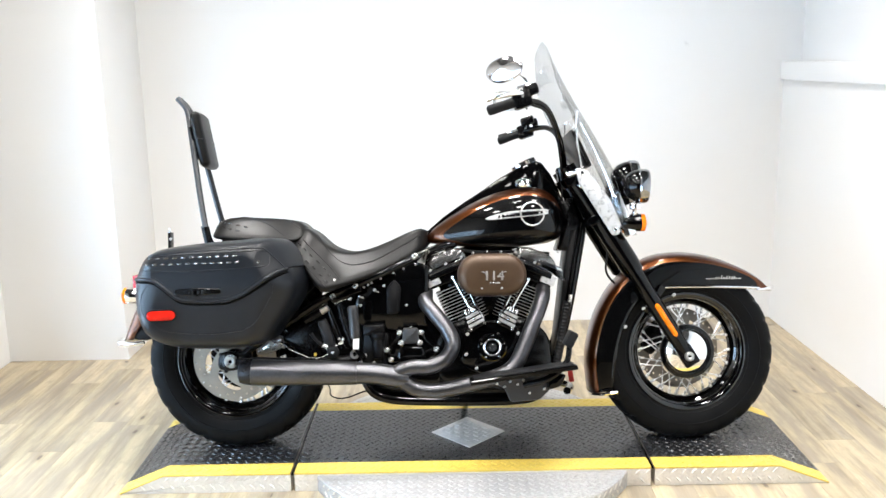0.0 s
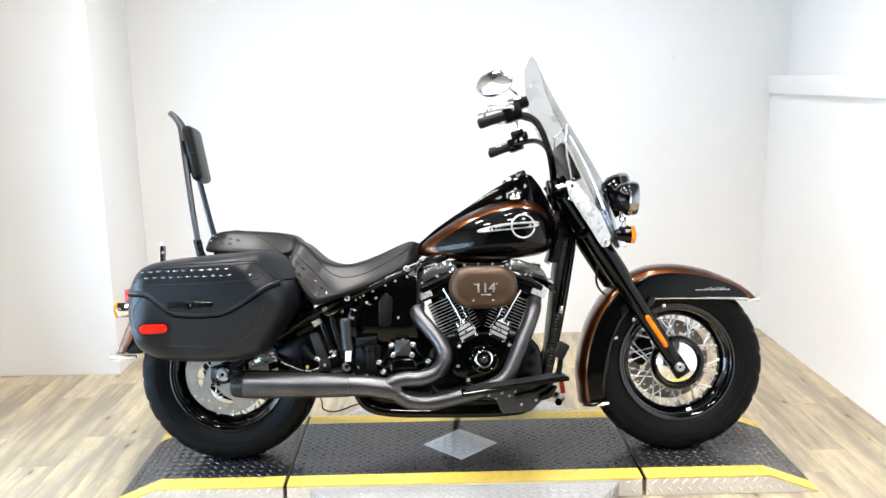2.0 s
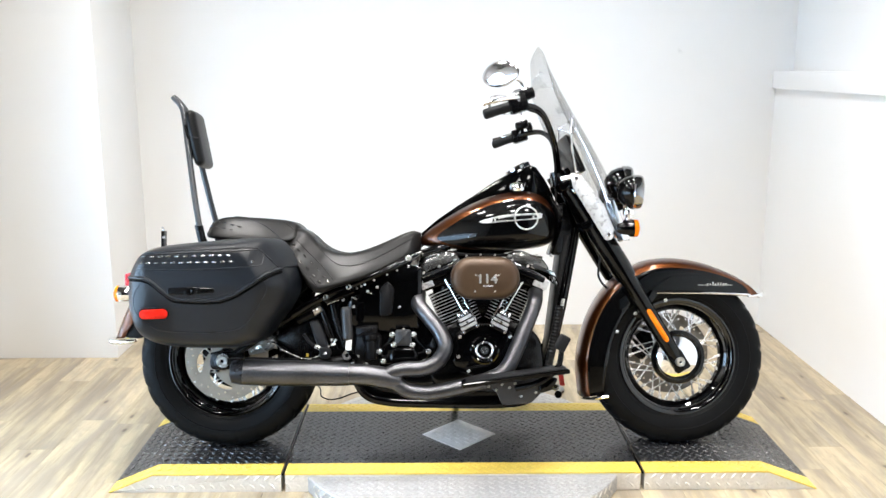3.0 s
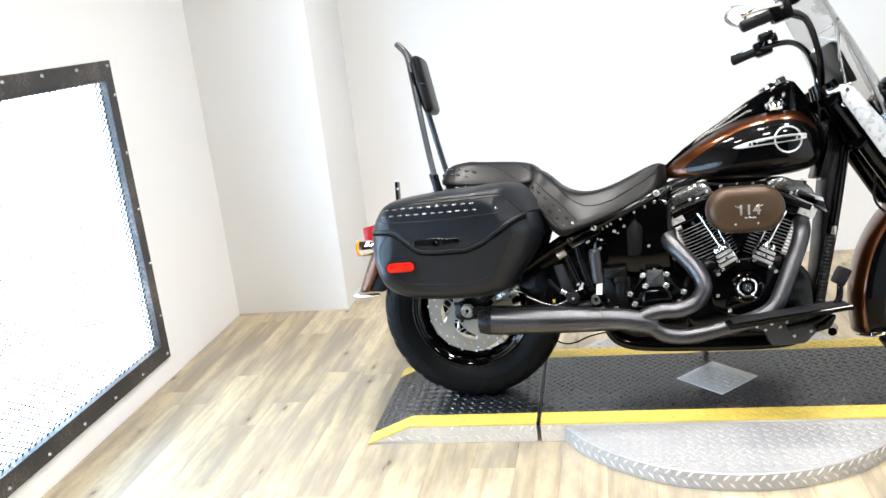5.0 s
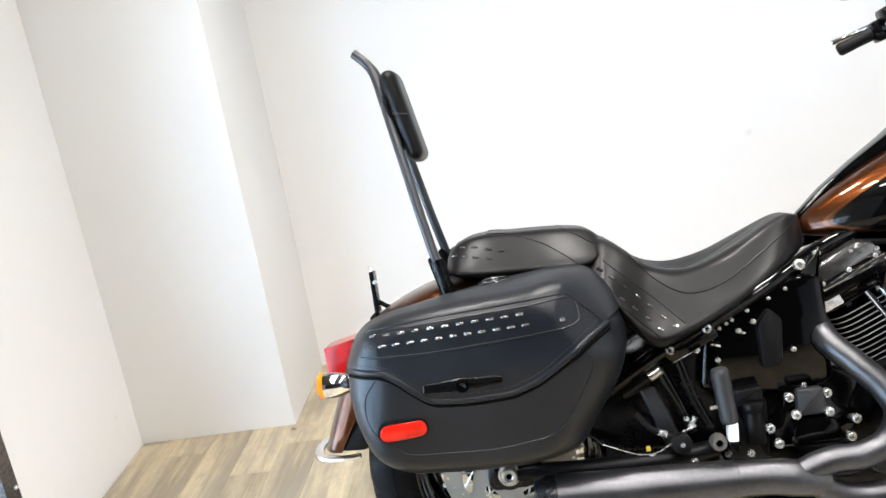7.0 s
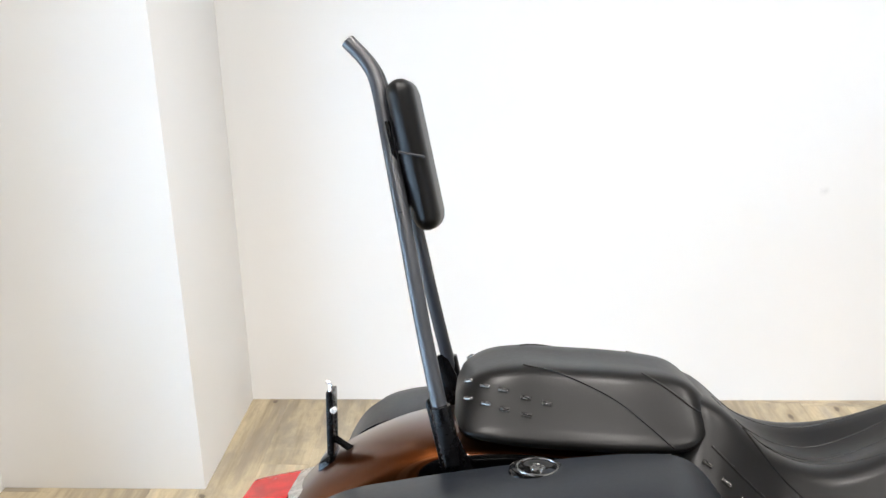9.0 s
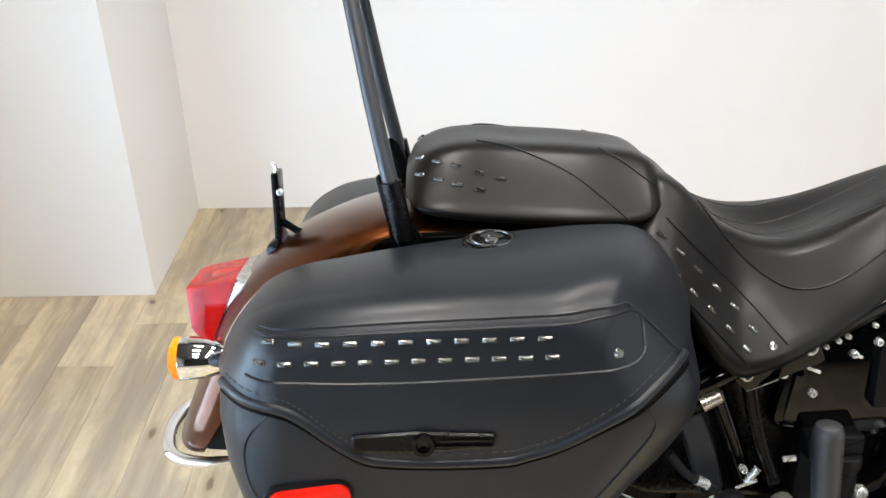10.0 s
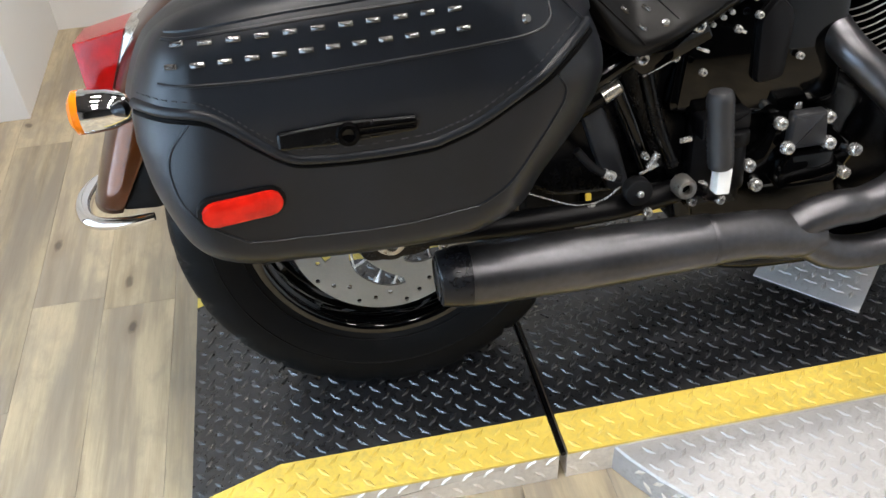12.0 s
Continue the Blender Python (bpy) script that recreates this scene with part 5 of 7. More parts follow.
rider_geo = cushion([(0.222, 0.772, 0.709, 0.08, 0.16), (0.25, 0.790, 0.674, 0.105, 0.200), (0.285, 0.777, 0.616, 0.12, 0.220), (0.315, 0.749, 0.574, 0.13, 0.228), (0.345, 0.722, 0.559, 0.135, 0.230), (0.39, 0.701, 0.574, 0.136, 0.228), (0.44, 0.696, 0.590, 0.128, 0.210), (0.50, 0.710, 0.610, 0.108, 0.178), (0.56, 0.736, 0.634, 0.088, 0.146), (0.62, 0.764, 0.666, 0.068, 0.114), (0.665, 0.779, 0.692, 0.050, 0.084), (0.695, 0.772, 0.712, 0.030, 0.050)], dish=0.012)
rider = bp("rider_seat", rider_geo, "leather", bike, "dished black leather rider seat", sharp=70)
pill_geo = cushion([(-0.072, 0.795, 0.778, 0.05, 0.09), (-0.060, 0.815, 0.764, 0.082, 0.134), (-0.028, 0.833, 0.757, 0.088, 0.146), (0.02, 0.839, 0.751, 0.090, 0.150), (0.076, 0.836, 0.748, 0.090, 0.152), (0.156, 0.831, 0.744, 0.088, 0.152), (0.221, 0.823, 0.744, 0.082, 0.144), (0.250, 0.810, 0.755, 0.080, 0.126), (0.270, 0.790, 0.763, 0.055, 0.090)], dish=0.001, dish_at=0.10)
pillion = bp("passenger_seat", pill_geo, "leather", bike, "black leather passenger seat", sharp=70)


def side_hit(geo):
    tree = BVHTree.FromPolygons([Vector(q) for q in geo[0]], geo[1])

    def hit(x, z, s=-1, y_far=0.8):
        p, nrm, _, _ = tree.ray_cast(Vector((x, s * y_far, z)), Vector((0, -s, 0)))
        return (p, nrm if nrm.y * s > 0 else -nrm) if p is not None else (None, None)
    return hit


def seam_on(hit, pts, n, r, lift, s=-1):
    """A thin raised seam that follows a surface seen from the side."""
    path = []
    for x, z in resample(pts, n):
        p, nrm = hit(x, z, s)
        if p is not None:
            path.append(p + nrm * lift)
    return tube(path, r, 6) if len(path) > 2 else ([], [])


def set_studs(parent, hit, rows, angle, w=0.0155, h=0.0062, mat="stud", s=-1, label="bright square stud"):
    """Folded metal studs laid on a surface."""
    base = slab(arc_outline([(-w / 2, -h / 2), (w / 2, -h / 2), (w / 2, h / 2), (-w / 2, h / 2)], 0.001, 2), [(0.001, 0), (-0.0012, 0), (-0.0022, 0.0008), (-0.0030, 0.0022)])
    first = None
    for x, z in rows:
        p, nrm = hit(x, z, s)
        if p is None:
            continue
        rot = Vector((0, -1, 0)).rotation_difference(nrm).to_matrix().to_4x4()
        m = Matrix.Translation(p) @ rot @ Matrix.Rotation(angle, 4, "Y")
        if first is None:
            first = put("stud", base, mat, parent, label)
            first.matrix_basis = m
        else:
            again(first, m)


rider_hit, pill_hit = side_hit(rider_geo), side_hit(pill_geo)
for s in (-1, 1):
    set_studs(pillion, pill_hit, [(-0.053, 0.819), (-0.031, 0.818), (-0.007, 0.815), (0.022, 0.807), (0.049, 0.801), (-0.053, 0.803), (-0.030, 0.800), (-0.006, 0.795), (0.022, 0.789)], radians(13), 0.0145, 0.006, s=s)
    set_studs(rider, rider_hit, [(0.248, 0.728), (0.268, 0.709), (0.290, 0.688), (0.315, 0.665), (0.337, 0.642), (0.357, 0.619), (0.240, 0.708), (0.259, 0.690), (0.280, 0.667), (0.303, 0.645), (0.326, 0.621), (0.346, 0.599)], radians(42), 0.0145, 0.006, s=s)
    p, nrm = rider_hit(0.377, 0.602, s)
    put("rivet", disc_y([(0.0001, 0.003), (0.005, 0.0025), (0.0065, 0.0)], tuple(p), 14, tuple(nrm)), "stud", rider, "round rivet")
    for nm, par, hitf, pts in (("seam", rider, rider_hit, [(0.30, 0.765), (0.36, 0.69), (0.42, 0.655), (0.50, 0.665), (0.60, 0.715), (0.67, 0.755)]), ("seam", rider, rider_hit, [(0.258, 0.745), (0.300, 0.703), (0.352, 0.652), (0.396, 0.604)]), ("seam", rider, rider_hit, [(0.243, 0.690), (0.272, 0.658), (0.320, 0.608), (0.346, 0.580)]), ("seam", pillion, pill_hit, [(-0.03, 0.839), (0.02, 0.839), (0.07, 0.832), (0.135, 0.806), (0.177, 0.777), (0.207, 0.753)]), ("seam", pillion, pill_hit, [(0.0, 0.846), (0.09, 0.843), (0.18, 0.828), (0.25, 0.785)])):
        g = seam_on(hitf, pts, 40, 0.0016, 0.0002, s)
        if g[0]:
            put(nm, g, "leather", par, "raised leather seam")
rider.matrix_basis = Matrix.Translation((0.004, 0, 0.011))
pillion.matrix_basis = Matrix.Translation((0.006, -0.004, 0.003))
# pleats across the rider seat
for k in range(4):
    y = -0.081 + 0.054 * k
    path = []
    tree = BVHTree.FromPolygons([Vector(q) for q in rider_geo[0]], rider_geo[1])
    for x in np.linspace(0.30, 0.60, 26):
        p, nrm, _, _ = tree.ray_cast(Vector((x, y * (1.1 - 0.9 * (x - 0.3)), 1.2)), Vector((0, 0, -1)))
        path.append(p)
    put("pleat", tube([q - Vector((0, 0, 0.0010)) for q in path], 0.0017, 6), "leather", rider, "shallow leather pleat")

# ---- sissy bar with back pad
YB = 0.140
left = [(-0.070, -0.142, 0.722), (-0.080, -0.137, 0.765), (-0.105, -0.112, 0.88), (-0.130, -0.082, 1.01), (-0.152, -0.052, 1.12), (-0.170, -0.026, 1.205), (-0.185, -0.018, 1.238), (-0.212, -0.013, 1.268)]
sissy = bp("sissy_bar", tube(left, 0.0105, 14, 70), "black_powder", bike, "tall black tubular sissy bar narrowing to its top")
put("upright", tube([(x, -y, z) for x, y, z in left], 0.0105, 14, 70), "black_powder", sissy, "black tubular upright")
put("top_weld", tube([(-0.170, -0.026, 1.205), (-0.170, 0.026, 1.205)], 0.008, 10), "black_satin", sissy)
for s in (-1, 1):
    put("base_socket", tube([(-0.068, s * YB, 0.715), (-0.084, s * YB, 0.790)], [0.0135, 0.0135], 14), "black_satin", sissy, "black socket")
    put("side_plate", slab(arc_outline([(-0.105, 0.795), (-0.088, 0.798), (-0.050, 0.72), (-0.02, 0.66), (-0.075, 0.65), (-0.088, 0.72)], 0.008), rounded(s * 0.128, s * 0.121, 0.0015)), "black_satin", sissy, "black side plate")
sissy.matrix_basis = Matrix.Translation((0.001, 0, 0.016))
pad_o = [(a, b) for a, b in stadium(0, 0, 0.206, 0.037, 8)]
rot = math.radians(90 + 11.5)
pad_prof = [(-0.123 + a * math.cos(rot) - b * math.sin(rot), 1.113 + a * math.sin(rot) + b * math.cos(rot)) for a, b in pad_o]
pad = bp("back_pad", slab(pad_prof, [(-0.082, 0.017), (-0.078, 0.008), (-0.067, 0.001), (-0.05, -0.001), (0.0, -0.003), (0.05, -0.001), (0.067, 0.001), (0.078, 0.008), (0.082, 0.017)]), "leather", bike, "padded black leather backrest", sharp=70)
pad.matrix_basis = Matrix.Translation((0.004, 0, 0.014))
for sy in (-1, 1):
    put("pad_seam", tube([(x, sy * 0.0825, z) for x, z in ((-0.141, 1.117), (-0.106, 1.111))], 0.0016, 6), "stitch", pad, "black seam")
put("pad_plate", box((-0.146, 0, 1.10), (0.006, 0.13, 0.12), 0.002, (0, -11.5, 0)), "black_satin", pad, "black backing plate")

# ---- saddlebags
BAG = [(-0.277, 0.580), (-0.271, 0.635), (-0.250, 0.684), (-0.220, 0.714), (-0.16, 0.733), (-0.05, 0.744), (0.08, 0.751), (0.15, 0.756), (0.212, 0.752), (0.250, 0.716), (0.282, 0.655), (0.286, 0.595), (0.262, 0.535), (0.213, 0.470), (0.175, 0.420), (0.11, 0.398), (0.02, 0.390), (-0.10, 0.394), (-0.18, 0.411), (-0.238, 0.450), (-0.268, 0.515)]
SEAM = [(-0.268, 0.628), (-0.238, 0.629), (-0.193, 0.626), (-0.166, 0.611), (-0.140, 0.588), (-0.113, 0.566), (-0.090, 0.558), (-0.03, 0.554), (0.040, 0.556), (0.064, 0.562), (0.10, 0.575), (0.153, 0.600), (0.212, 0.624), (0.258, 0.645), (0.2825, 0.657)]
Y_IN, Y_RIM, Y_OUT = 0.165, 0.300, 0.382


def ease(x):
    x = max(0.0, min(1.0, x))
    return x * x * (3 - 2 * x)


def bag_shape(q, s):
    """The ends and the underside tuck in towards the wheel."""
    x, y, z = q
    a = abs(y)
    out_ = max(0.0, min(1.0, (a - Y_IN) / 0.2))
    x -= (0.20 + 0.24 * ease((z - 0.58) / 0.14)) * ease((x - 0.07) / 0.20) * max(0.0, a - 0.21)
    a -= 0.034 * ease((-0.19 - x) / 0.08) * out_
    a += 0.13 * max(0.0, min(0.15, 0.61 - z)) * ease((-0.19 - x) / 0.06) * out_
    low = max(0.0, 0.62 - z)
    a -= low * low / (low + 0.03) * 0.27 * out_ * (1 - 0.75 * ease((-0.10 - x) / 0.14))
    if z > 0.62:
        z -= max(0.0, 0.35 - a) * 0.10 * max(0.0, min(1.0, (0.08 - x) / 0.22)) * min(1.0, (z - 0.62) / 0.04)
    return (x, s * a, z)


RIM = resample(BAG + BAG[:1], 161)[:-1]
RIM_V = np.array(RIM)


def bag_depth(x, z):
    """How far out the leather face stands: rounded over towards the rim, widest at the front end."""
    a, b = RIM_V, np.roll(RIM_V, -1, axis=0)
    ab = b - a
    t = np.clip(((x - a[:, 0]) * ab[:, 0] + (z - a[:, 1]) * ab[:, 1]) / (ab ** 2).sum(axis=1), 0, 1)
    d = float(np.sqrt((x - a[:, 0] - t * ab[:, 0]) ** 2 + (z - a[:, 1] - t * ab[:, 1]) ** 2).min())
    reach = 0.042 + 0.055 * ease((x - 0.08) / 0.14) + 0.010 * ease((-0.10 - x) / 0.14)
    k = 1 - min(1.0, d / reach)
    return Y_OUT - (Y_OUT - Y_RIM) * (1 - math.sqrt(max(0.0, 1 - k ** 2.2)))


def shrunk(ring, mid, xa, xb, k):
    out = []
    for x, z in ring:
        xs_ = min(max(x, xa), xb)
        out.append((xs_ + (x - xs_) * k, mid(xs_) + (z - mid(xs_)) * k))
    return out


STEPS = (0.985, 0.965, 0.94, 0.91, 0.87, 0.82, 0.76, 0.68, 0.58, 0.46, 0.34, 0.22, 0.10, 0.03)


def bag_body(s):
    rings = [[(a, Y_IN, b) for a, b in inset2d(RIM, 0.014)], [(a, Y_IN + 0.013, b) for a, b in RIM], [(a, Y_RIM, b) for a, b in RIM]]
    for k in STEPS:
        rings.append([(a, bag_depth(a, b), b) for a, b in shrunk(RIM, lambda x: 0.575, -0.15, 0.14, k)])
    v, f = loft(rings)
    return [bag_shape(q, s) for q in v], f


def bag_lid(s, lift=0.0060):
    """The part above the seam, a little proud of the body."""
    seam = resample(SEAM, 80)
    sx, sz = [q[0] for q in seam], [q[1] for q in seam]
    up = [i for i, q in enumerate(RIM) if q[1] > np.interp(q[0], sx, sz)]
    cut = next(i for i in range(len(up)) if (up[i] + 1) % len(RIM) not in up)
    up = up[cut + 1:] + up[:cut + 1]
    top = [RIM[i] for i in up]
    if top[0][0] < top[-1][0]:
        top.reverse()
    # the rim runs front to back; the seam closes it back to front
    xs_ = np.linspace(top[-1][0], top[0][0], 82)[1:-1]
    low = [(float(a), float(np.interp(a, sx, sz))) for a in xs_]
    big = inset2d(RIM, -lift)
    top_big = [big[i] for i in up]
    if top_big[0][0] < top_big[-1][0]:
        top_big.reverse()
    rings = [[(a, Y_IN + 0.02, b) for a, b in top_big] + [(a, bag_depth(a, b) - 0.004, b) for a, b in low],
             [(a, Y_RIM, b) for a, b in top_big] + [(a, bag_depth(a, b) + lift * 0.5, b) for a, b in low]]
    mid = lambda x: (float(np.interp(x, sx, sz)) + 0.715) / 2
    for k in STEPS:
        rings.append([(a, bag_depth(a, b) + lift, b) for a, b in shrunk(top + low, mid, -0.19, 0.16, k)])
    v, f = loft(rings)
    return [bag_shape(q, s) for q in v], f


for s in (-1, 1):
    bgeo, lgeo = bag_body(s), bag_lid(s)
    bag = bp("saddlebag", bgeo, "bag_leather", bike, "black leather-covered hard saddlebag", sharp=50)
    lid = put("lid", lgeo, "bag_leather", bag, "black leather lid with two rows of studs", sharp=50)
    bh, lh = side_hit(bgeo), side_hit(lgeo)
    # rolled hem along the lid's lower edge, painted shade strip under it and a row of stitches above it
    for off_z, up_, rr, nm, mat, par, lab in ((0.0030, 0.0030, 0.0066, "hem", "bag_leather", lid, "rolled leather hem"), (-0.0060, -0.0008, 0.0048, "groove", "groove", bag, "dark strip painting the shade under the lid")):
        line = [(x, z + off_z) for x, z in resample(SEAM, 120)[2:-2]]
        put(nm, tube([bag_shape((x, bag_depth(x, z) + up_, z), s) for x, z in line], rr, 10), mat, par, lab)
    sewn = [Vector(bag_shape((x, bag_depth(x, z + 0.016) + 0.0063, z + 0.016), s)) for x, z in resample(SEAM, 260)[8:-8]]
    put("stitches", join(*[tube([sewn[i], sewn[i + 2]], 0.0008, 5) for i in range(0, len(sewn) - 3, 4)]), "stitch", lid, "dark stitches")
    # studded strap
    strap = smooth_path([(-0.225, 0.6605), (-0.105, 0.656), (0.033, 0.660), (0.150, 0.667), (0.180, 0.673), (0.186, 0.688), (0.172, 0.719), (0.08, 0.717), (-0.10, 0.710), (-0.215, 0.702)], 90)
    sg = seam_on(lh, [(float(q[0]), float(q[1])) for q in strap], 120, 0.0021, 0.0, s)
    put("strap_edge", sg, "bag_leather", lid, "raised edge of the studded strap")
    set_studs(lid, lh, [(-0.198 + 0.277 * i / 10, 0.699 + 0.0005 * i) for i in range(11)], 0.0, s=s)
    set_studs(lid, lh, [(-0.208 + 0.295 * i / 11, 0.679 + 0.0004 * i) for i in range(12)], 0.0, s=s)
    p, nrm = lh(0.155, 0.683, s)
    put("rivet", disc_y([(0.0001, 0.0035), (0.004, 0.003), (0.006, 0.0)], tuple(p), 14, tuple(nrm)), "stud", lid, "round rivet")
    g = seam_on(lh, [(-0.210, 0.708), (-0.10, 0.718), (0.033, 0.724), (0.150, 0.728), (0.172, 0.722), (0.200, 0.695), (0.232, 0.662)], 90, 0.0022, 0.0, s)
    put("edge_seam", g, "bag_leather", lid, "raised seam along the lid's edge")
    # panel seams on the body
    for pts in ([(0.190, 0.618), (0.200, 0.595), (0.185, 0.560), (0.14, 0.490), (0.10, 0.460)], [(0.10, 0.460), (0.0, 0.449), (-0.12, 0.454), (-0.17, 0.464)], [(-0.200, 0.622), (-0.230, 0.585), (-0.236, 0.550), (-0.222, 0.512), (-0.17, 0.464)]):
        g = seam_on(bh, pts, 40, 0.0015, 0.0004, s)
        if g[0]:
            put("panel_seam", g, "bag_leather", bag, "stitched panel seam")
    latch = put("latch", slab(arc_outline([(-0.118, 0.579), (-0.05, 0.577), (0.03, 0.582), (0.033, 0.590), (0.03, 0.598), (-0.05, 0.602), (-0.118, 0.598)], 0.004, 3), [(s * 0.380, 0), (s * 0.388, 0), (s * 0.390, 0.0025)]), "black_satin", lid, "satin black latch bar")
    put("latch_rib", join(box((-0.005, s * 0.391, 0.593), (0.066, 0.003, 0.0035), 0.001), box((-0.005, s * 0.391, 0.586), (0.066, 0.003, 0.0035), 0.001)), "black_gloss", latch)
    put("medallion", disc_y([(0.0001, 0.003), (0.006, 0.004), (0.0075, 0.007), (0.0115, 0.007), (0.013, 0.004), (0.013, 0)], (-0.044, s * 0.389, 0.588), 26, (0, s, 0)), "black_gloss", latch, "round black medallion")
    p, nrm = bh(-0.169, 0.514, s)
    tilt = Vector((0, s, 0)).rotation_difference(nrm).to_matrix().to_4x4()
    m = Matrix.Translation(p) @ tilt
    ro = stadium(0, 0, 0.089, 0.031, 8)
    refl = put("reflector_base", moved(slab(stadium(0, 0, 0.098, 0.040, 8), [(-s * 0.004, 0), (s * 0.003, 0), (s * 0.004, 0.002)]), m), "black_plastic", bag, "black reflector base")
    put("reflector", moved(slab(ro, [(0, 0), (s * 0.008, 0), (s * 0.010, 0.003)]), m), "red_reflector", refl, "red side reflector")
    lock = put("lock", disc_y([(0.0001, 0.002), (0.016, 0.003), (0.024, 0.0045), (0.030, 0.004), (0.034, 0.0015), (0.035, -0.002)], (0.037, s * 0.212, 0.7510), 32, (0, 0.08 * s, 1)), "black_gloss", lid, "round black lock plate")
    put("lock_barrel", disc_y([(0.0001, 0.003), (0.004, 0.004), (0.006, 0.005), (0.0085, 0.0045), (0.0095, 0.002)], (0.037, s * 0.212, 0.7510), 24, (0, 0.08 * s, 1)), "dark_chrome", lock, "dark lock barrel")
    put("lock_rim", disc_y([(0.0225, 0.003), (0.0235, 0.0056), (0.0255, 0.0056), (0.0265, 0.003)], (0.037, s * 0.212, 0.7510), 32, (0, 0.08 * s, 1)), "dark_chrome", lock, "bright lock rim")
    bag.matrix_basis = Matrix.Translation((0, s * 0.006, -0.031 if s > 0 else 0.0))
    put("mount", join(tube([(-0.10, s * 0.168, 0.60), (-0.10, s * 0.10, 0.60)], 0.012, 10), tube([(0.15, s * 0.168, 0.62), (0.15, s * 0.10, 0.62)], 0.012, 10)), "black_satin", bag)


# ---- exhaust
EY = -0.245
def ex(name, pts, r, n, mat="exhaust", label="", parent=bike, seg=22):
    return bp(name, tube(pts, r, seg, n), mat, parent, label)


muff = ex("muffler", [(0.099, EY, 0.305), (0.12, EY, 0.304), (0.25, EY, 0.301), (0.438, EY + 0.004, 0.296), (0.450, EY + 0.004, 0.296)], [0.0435, 0.0445, 0.0435, 0.0395, 0.0385], 0, label="dark ceramic-coated muffler")
ex("tip", [(0.056, EY, 0.3065), (0.058, EY, 0.3065), (0.077, EY, 0.306), (0.0985, EY, 0.305)], [0.035, 0.038, 0.042, 0.0445], 0, "exhaust_tip", "black tapered end cap", muff)
put("bore", disc_y([(0.0001, 0), (0.026, 0.0), (0.030, 0.003), (0.033, 0.001)], (0.0565, EY, 0.3065), 28, (-1, 0, 0)), "black_satin", muff)
ex("seam_band", [(0.448, EY + 0.004, 0.296), (0.454, EY + 0.004, 0.296)], [0.0392, 0.0392], 0, parent=muff)
ex("collector", [(0.452, EY + 0.004, 0.296), (0.52, EY + 0.008, 0.291), (0.565, EY + 0.010, 0.283), (0.60, EY + 0.012, 0.275), (0.63, EY + 0.013, 0.270)], [0.0365, 0.0355, 0.037, 0.034, 0.026], 26, label="merged collector pipe")
ex("rear_header", [(0.575, EY + 0.008, 0.288), (0.612, EY + 0.008, 0.304), (0.650, EY + 0.008, 0.312), (0.70, EY + 0.010, 0.313), (0.755, EY + 0.015, 0.335), (0.783, EY + 0.025, 0.385), (0.765, EY + 0.045, 0.435), (0.725, EY + 0.07, 0.485), (0.692, EY + 0.10, 0.525), (0.69, -0.08, 0.56)], 0.0265, 70, label="rear header pipe")
ex("front_header", [(0.585, EY + 0.010, 0.278), (0.620, EY + 0.012, 0.258), (0.66, EY + 0.012, 0.236), (0.73, EY + 0.012, 0.230), (0.84, EY + 0.012, 0.250), (0.945, EY + 0.015, 0.279), (0.995, EY + 0.022, 0.312), (1.03, EY + 0.04, 0.375), (1.065, EY + 0.065, 0.45), (1.10, EY + 0.10, 0.53), (1.112, -0.08, 0.565)], 0.0265, 80, label="front header pipe")

# ---- engine
def block(name, outline, y0, y1, r, mat, parent=bike, label="", corner=0.018):
    return bp(name, slab(arc_outline(outline, corner), rounded(y0, y1, r)), mat, parent, label)


case = block("crankcase", [(0.76, 0.22), (1.08, 0.20), (1.14, 0.28), (1.13, 0.40), (1.06, 0.465), (0.80, 0.465), (0.72, 0.40), (0.72, 0.28)], -0.125, 0.13, 0.02, "engine_black", label="black engine crankcase", corner=0.04)
cam_c = block("cam_cover", [(0.815, 0.30), (0.90, 0.262), (1.0, 0.275), (1.055, 0.34), (1.035, 0.425), (0.975, 0.452), (0.875, 0.452), (0.815, 0.42), (0.80, 0.36)], -0.195, -0.12, 0.014, "black_gloss", label="gloss black cam cover", corner=0.035)
cam_c.matrix_basis = Matrix.Translation((0, 0.028, 0))
derby = put("timer_cover", disc_y([(0.0001, 0.004), (0.034, 0.004), (0.037, 0.008), (0.045, 0.008), (0.051, 0.003), (0.052, -0.006)], (0.922, -0.196, 0.368), 48, (0, -1, 0)), "black_gloss", cam_c, "gloss black timer cover")
put("ring", disc_y([(0.0245, 0.004), (0.0250, 0.0085), (0.0275, 0.010), (0.0315, 0.0085), (0.0325, 0.004)], (0.922, -0.196, 0.368), 48, (0, -1, 0)), "chrome", derby, "chrome ring")
put("emblem", disc_y([(0.0001, 0.0085), (0.006, 0.0085), (0.0065, 0.0065), (0.009, 0.0065), (0.0095, 0.009), (0.014, 0.009), (0.0165, 0.004)], (0.922, -0.196, 0.368), 40, (0, -1, 0)), "chrome", derby, "round chrome emblem")
bolts(derby, [(0.922 + 0.041 * math.cos(a), -0.2035, 0.368 + 0.041 * math.sin(a)) for a in [2 * math.pi * i / 5 + 0.3 for i in range(5)]], 0.0042, 0.003, "chrome")
bolts(cam_c, [(0.83, -0.196, 0.345), (0.865, -0.196, 0.295), (0.955, -0.196, 0.29), (1.02, -0.196, 0.345), (1.012, -0.196, 0.415), (0.835, -0.196, 0.415)], 0.0075, 0.007)


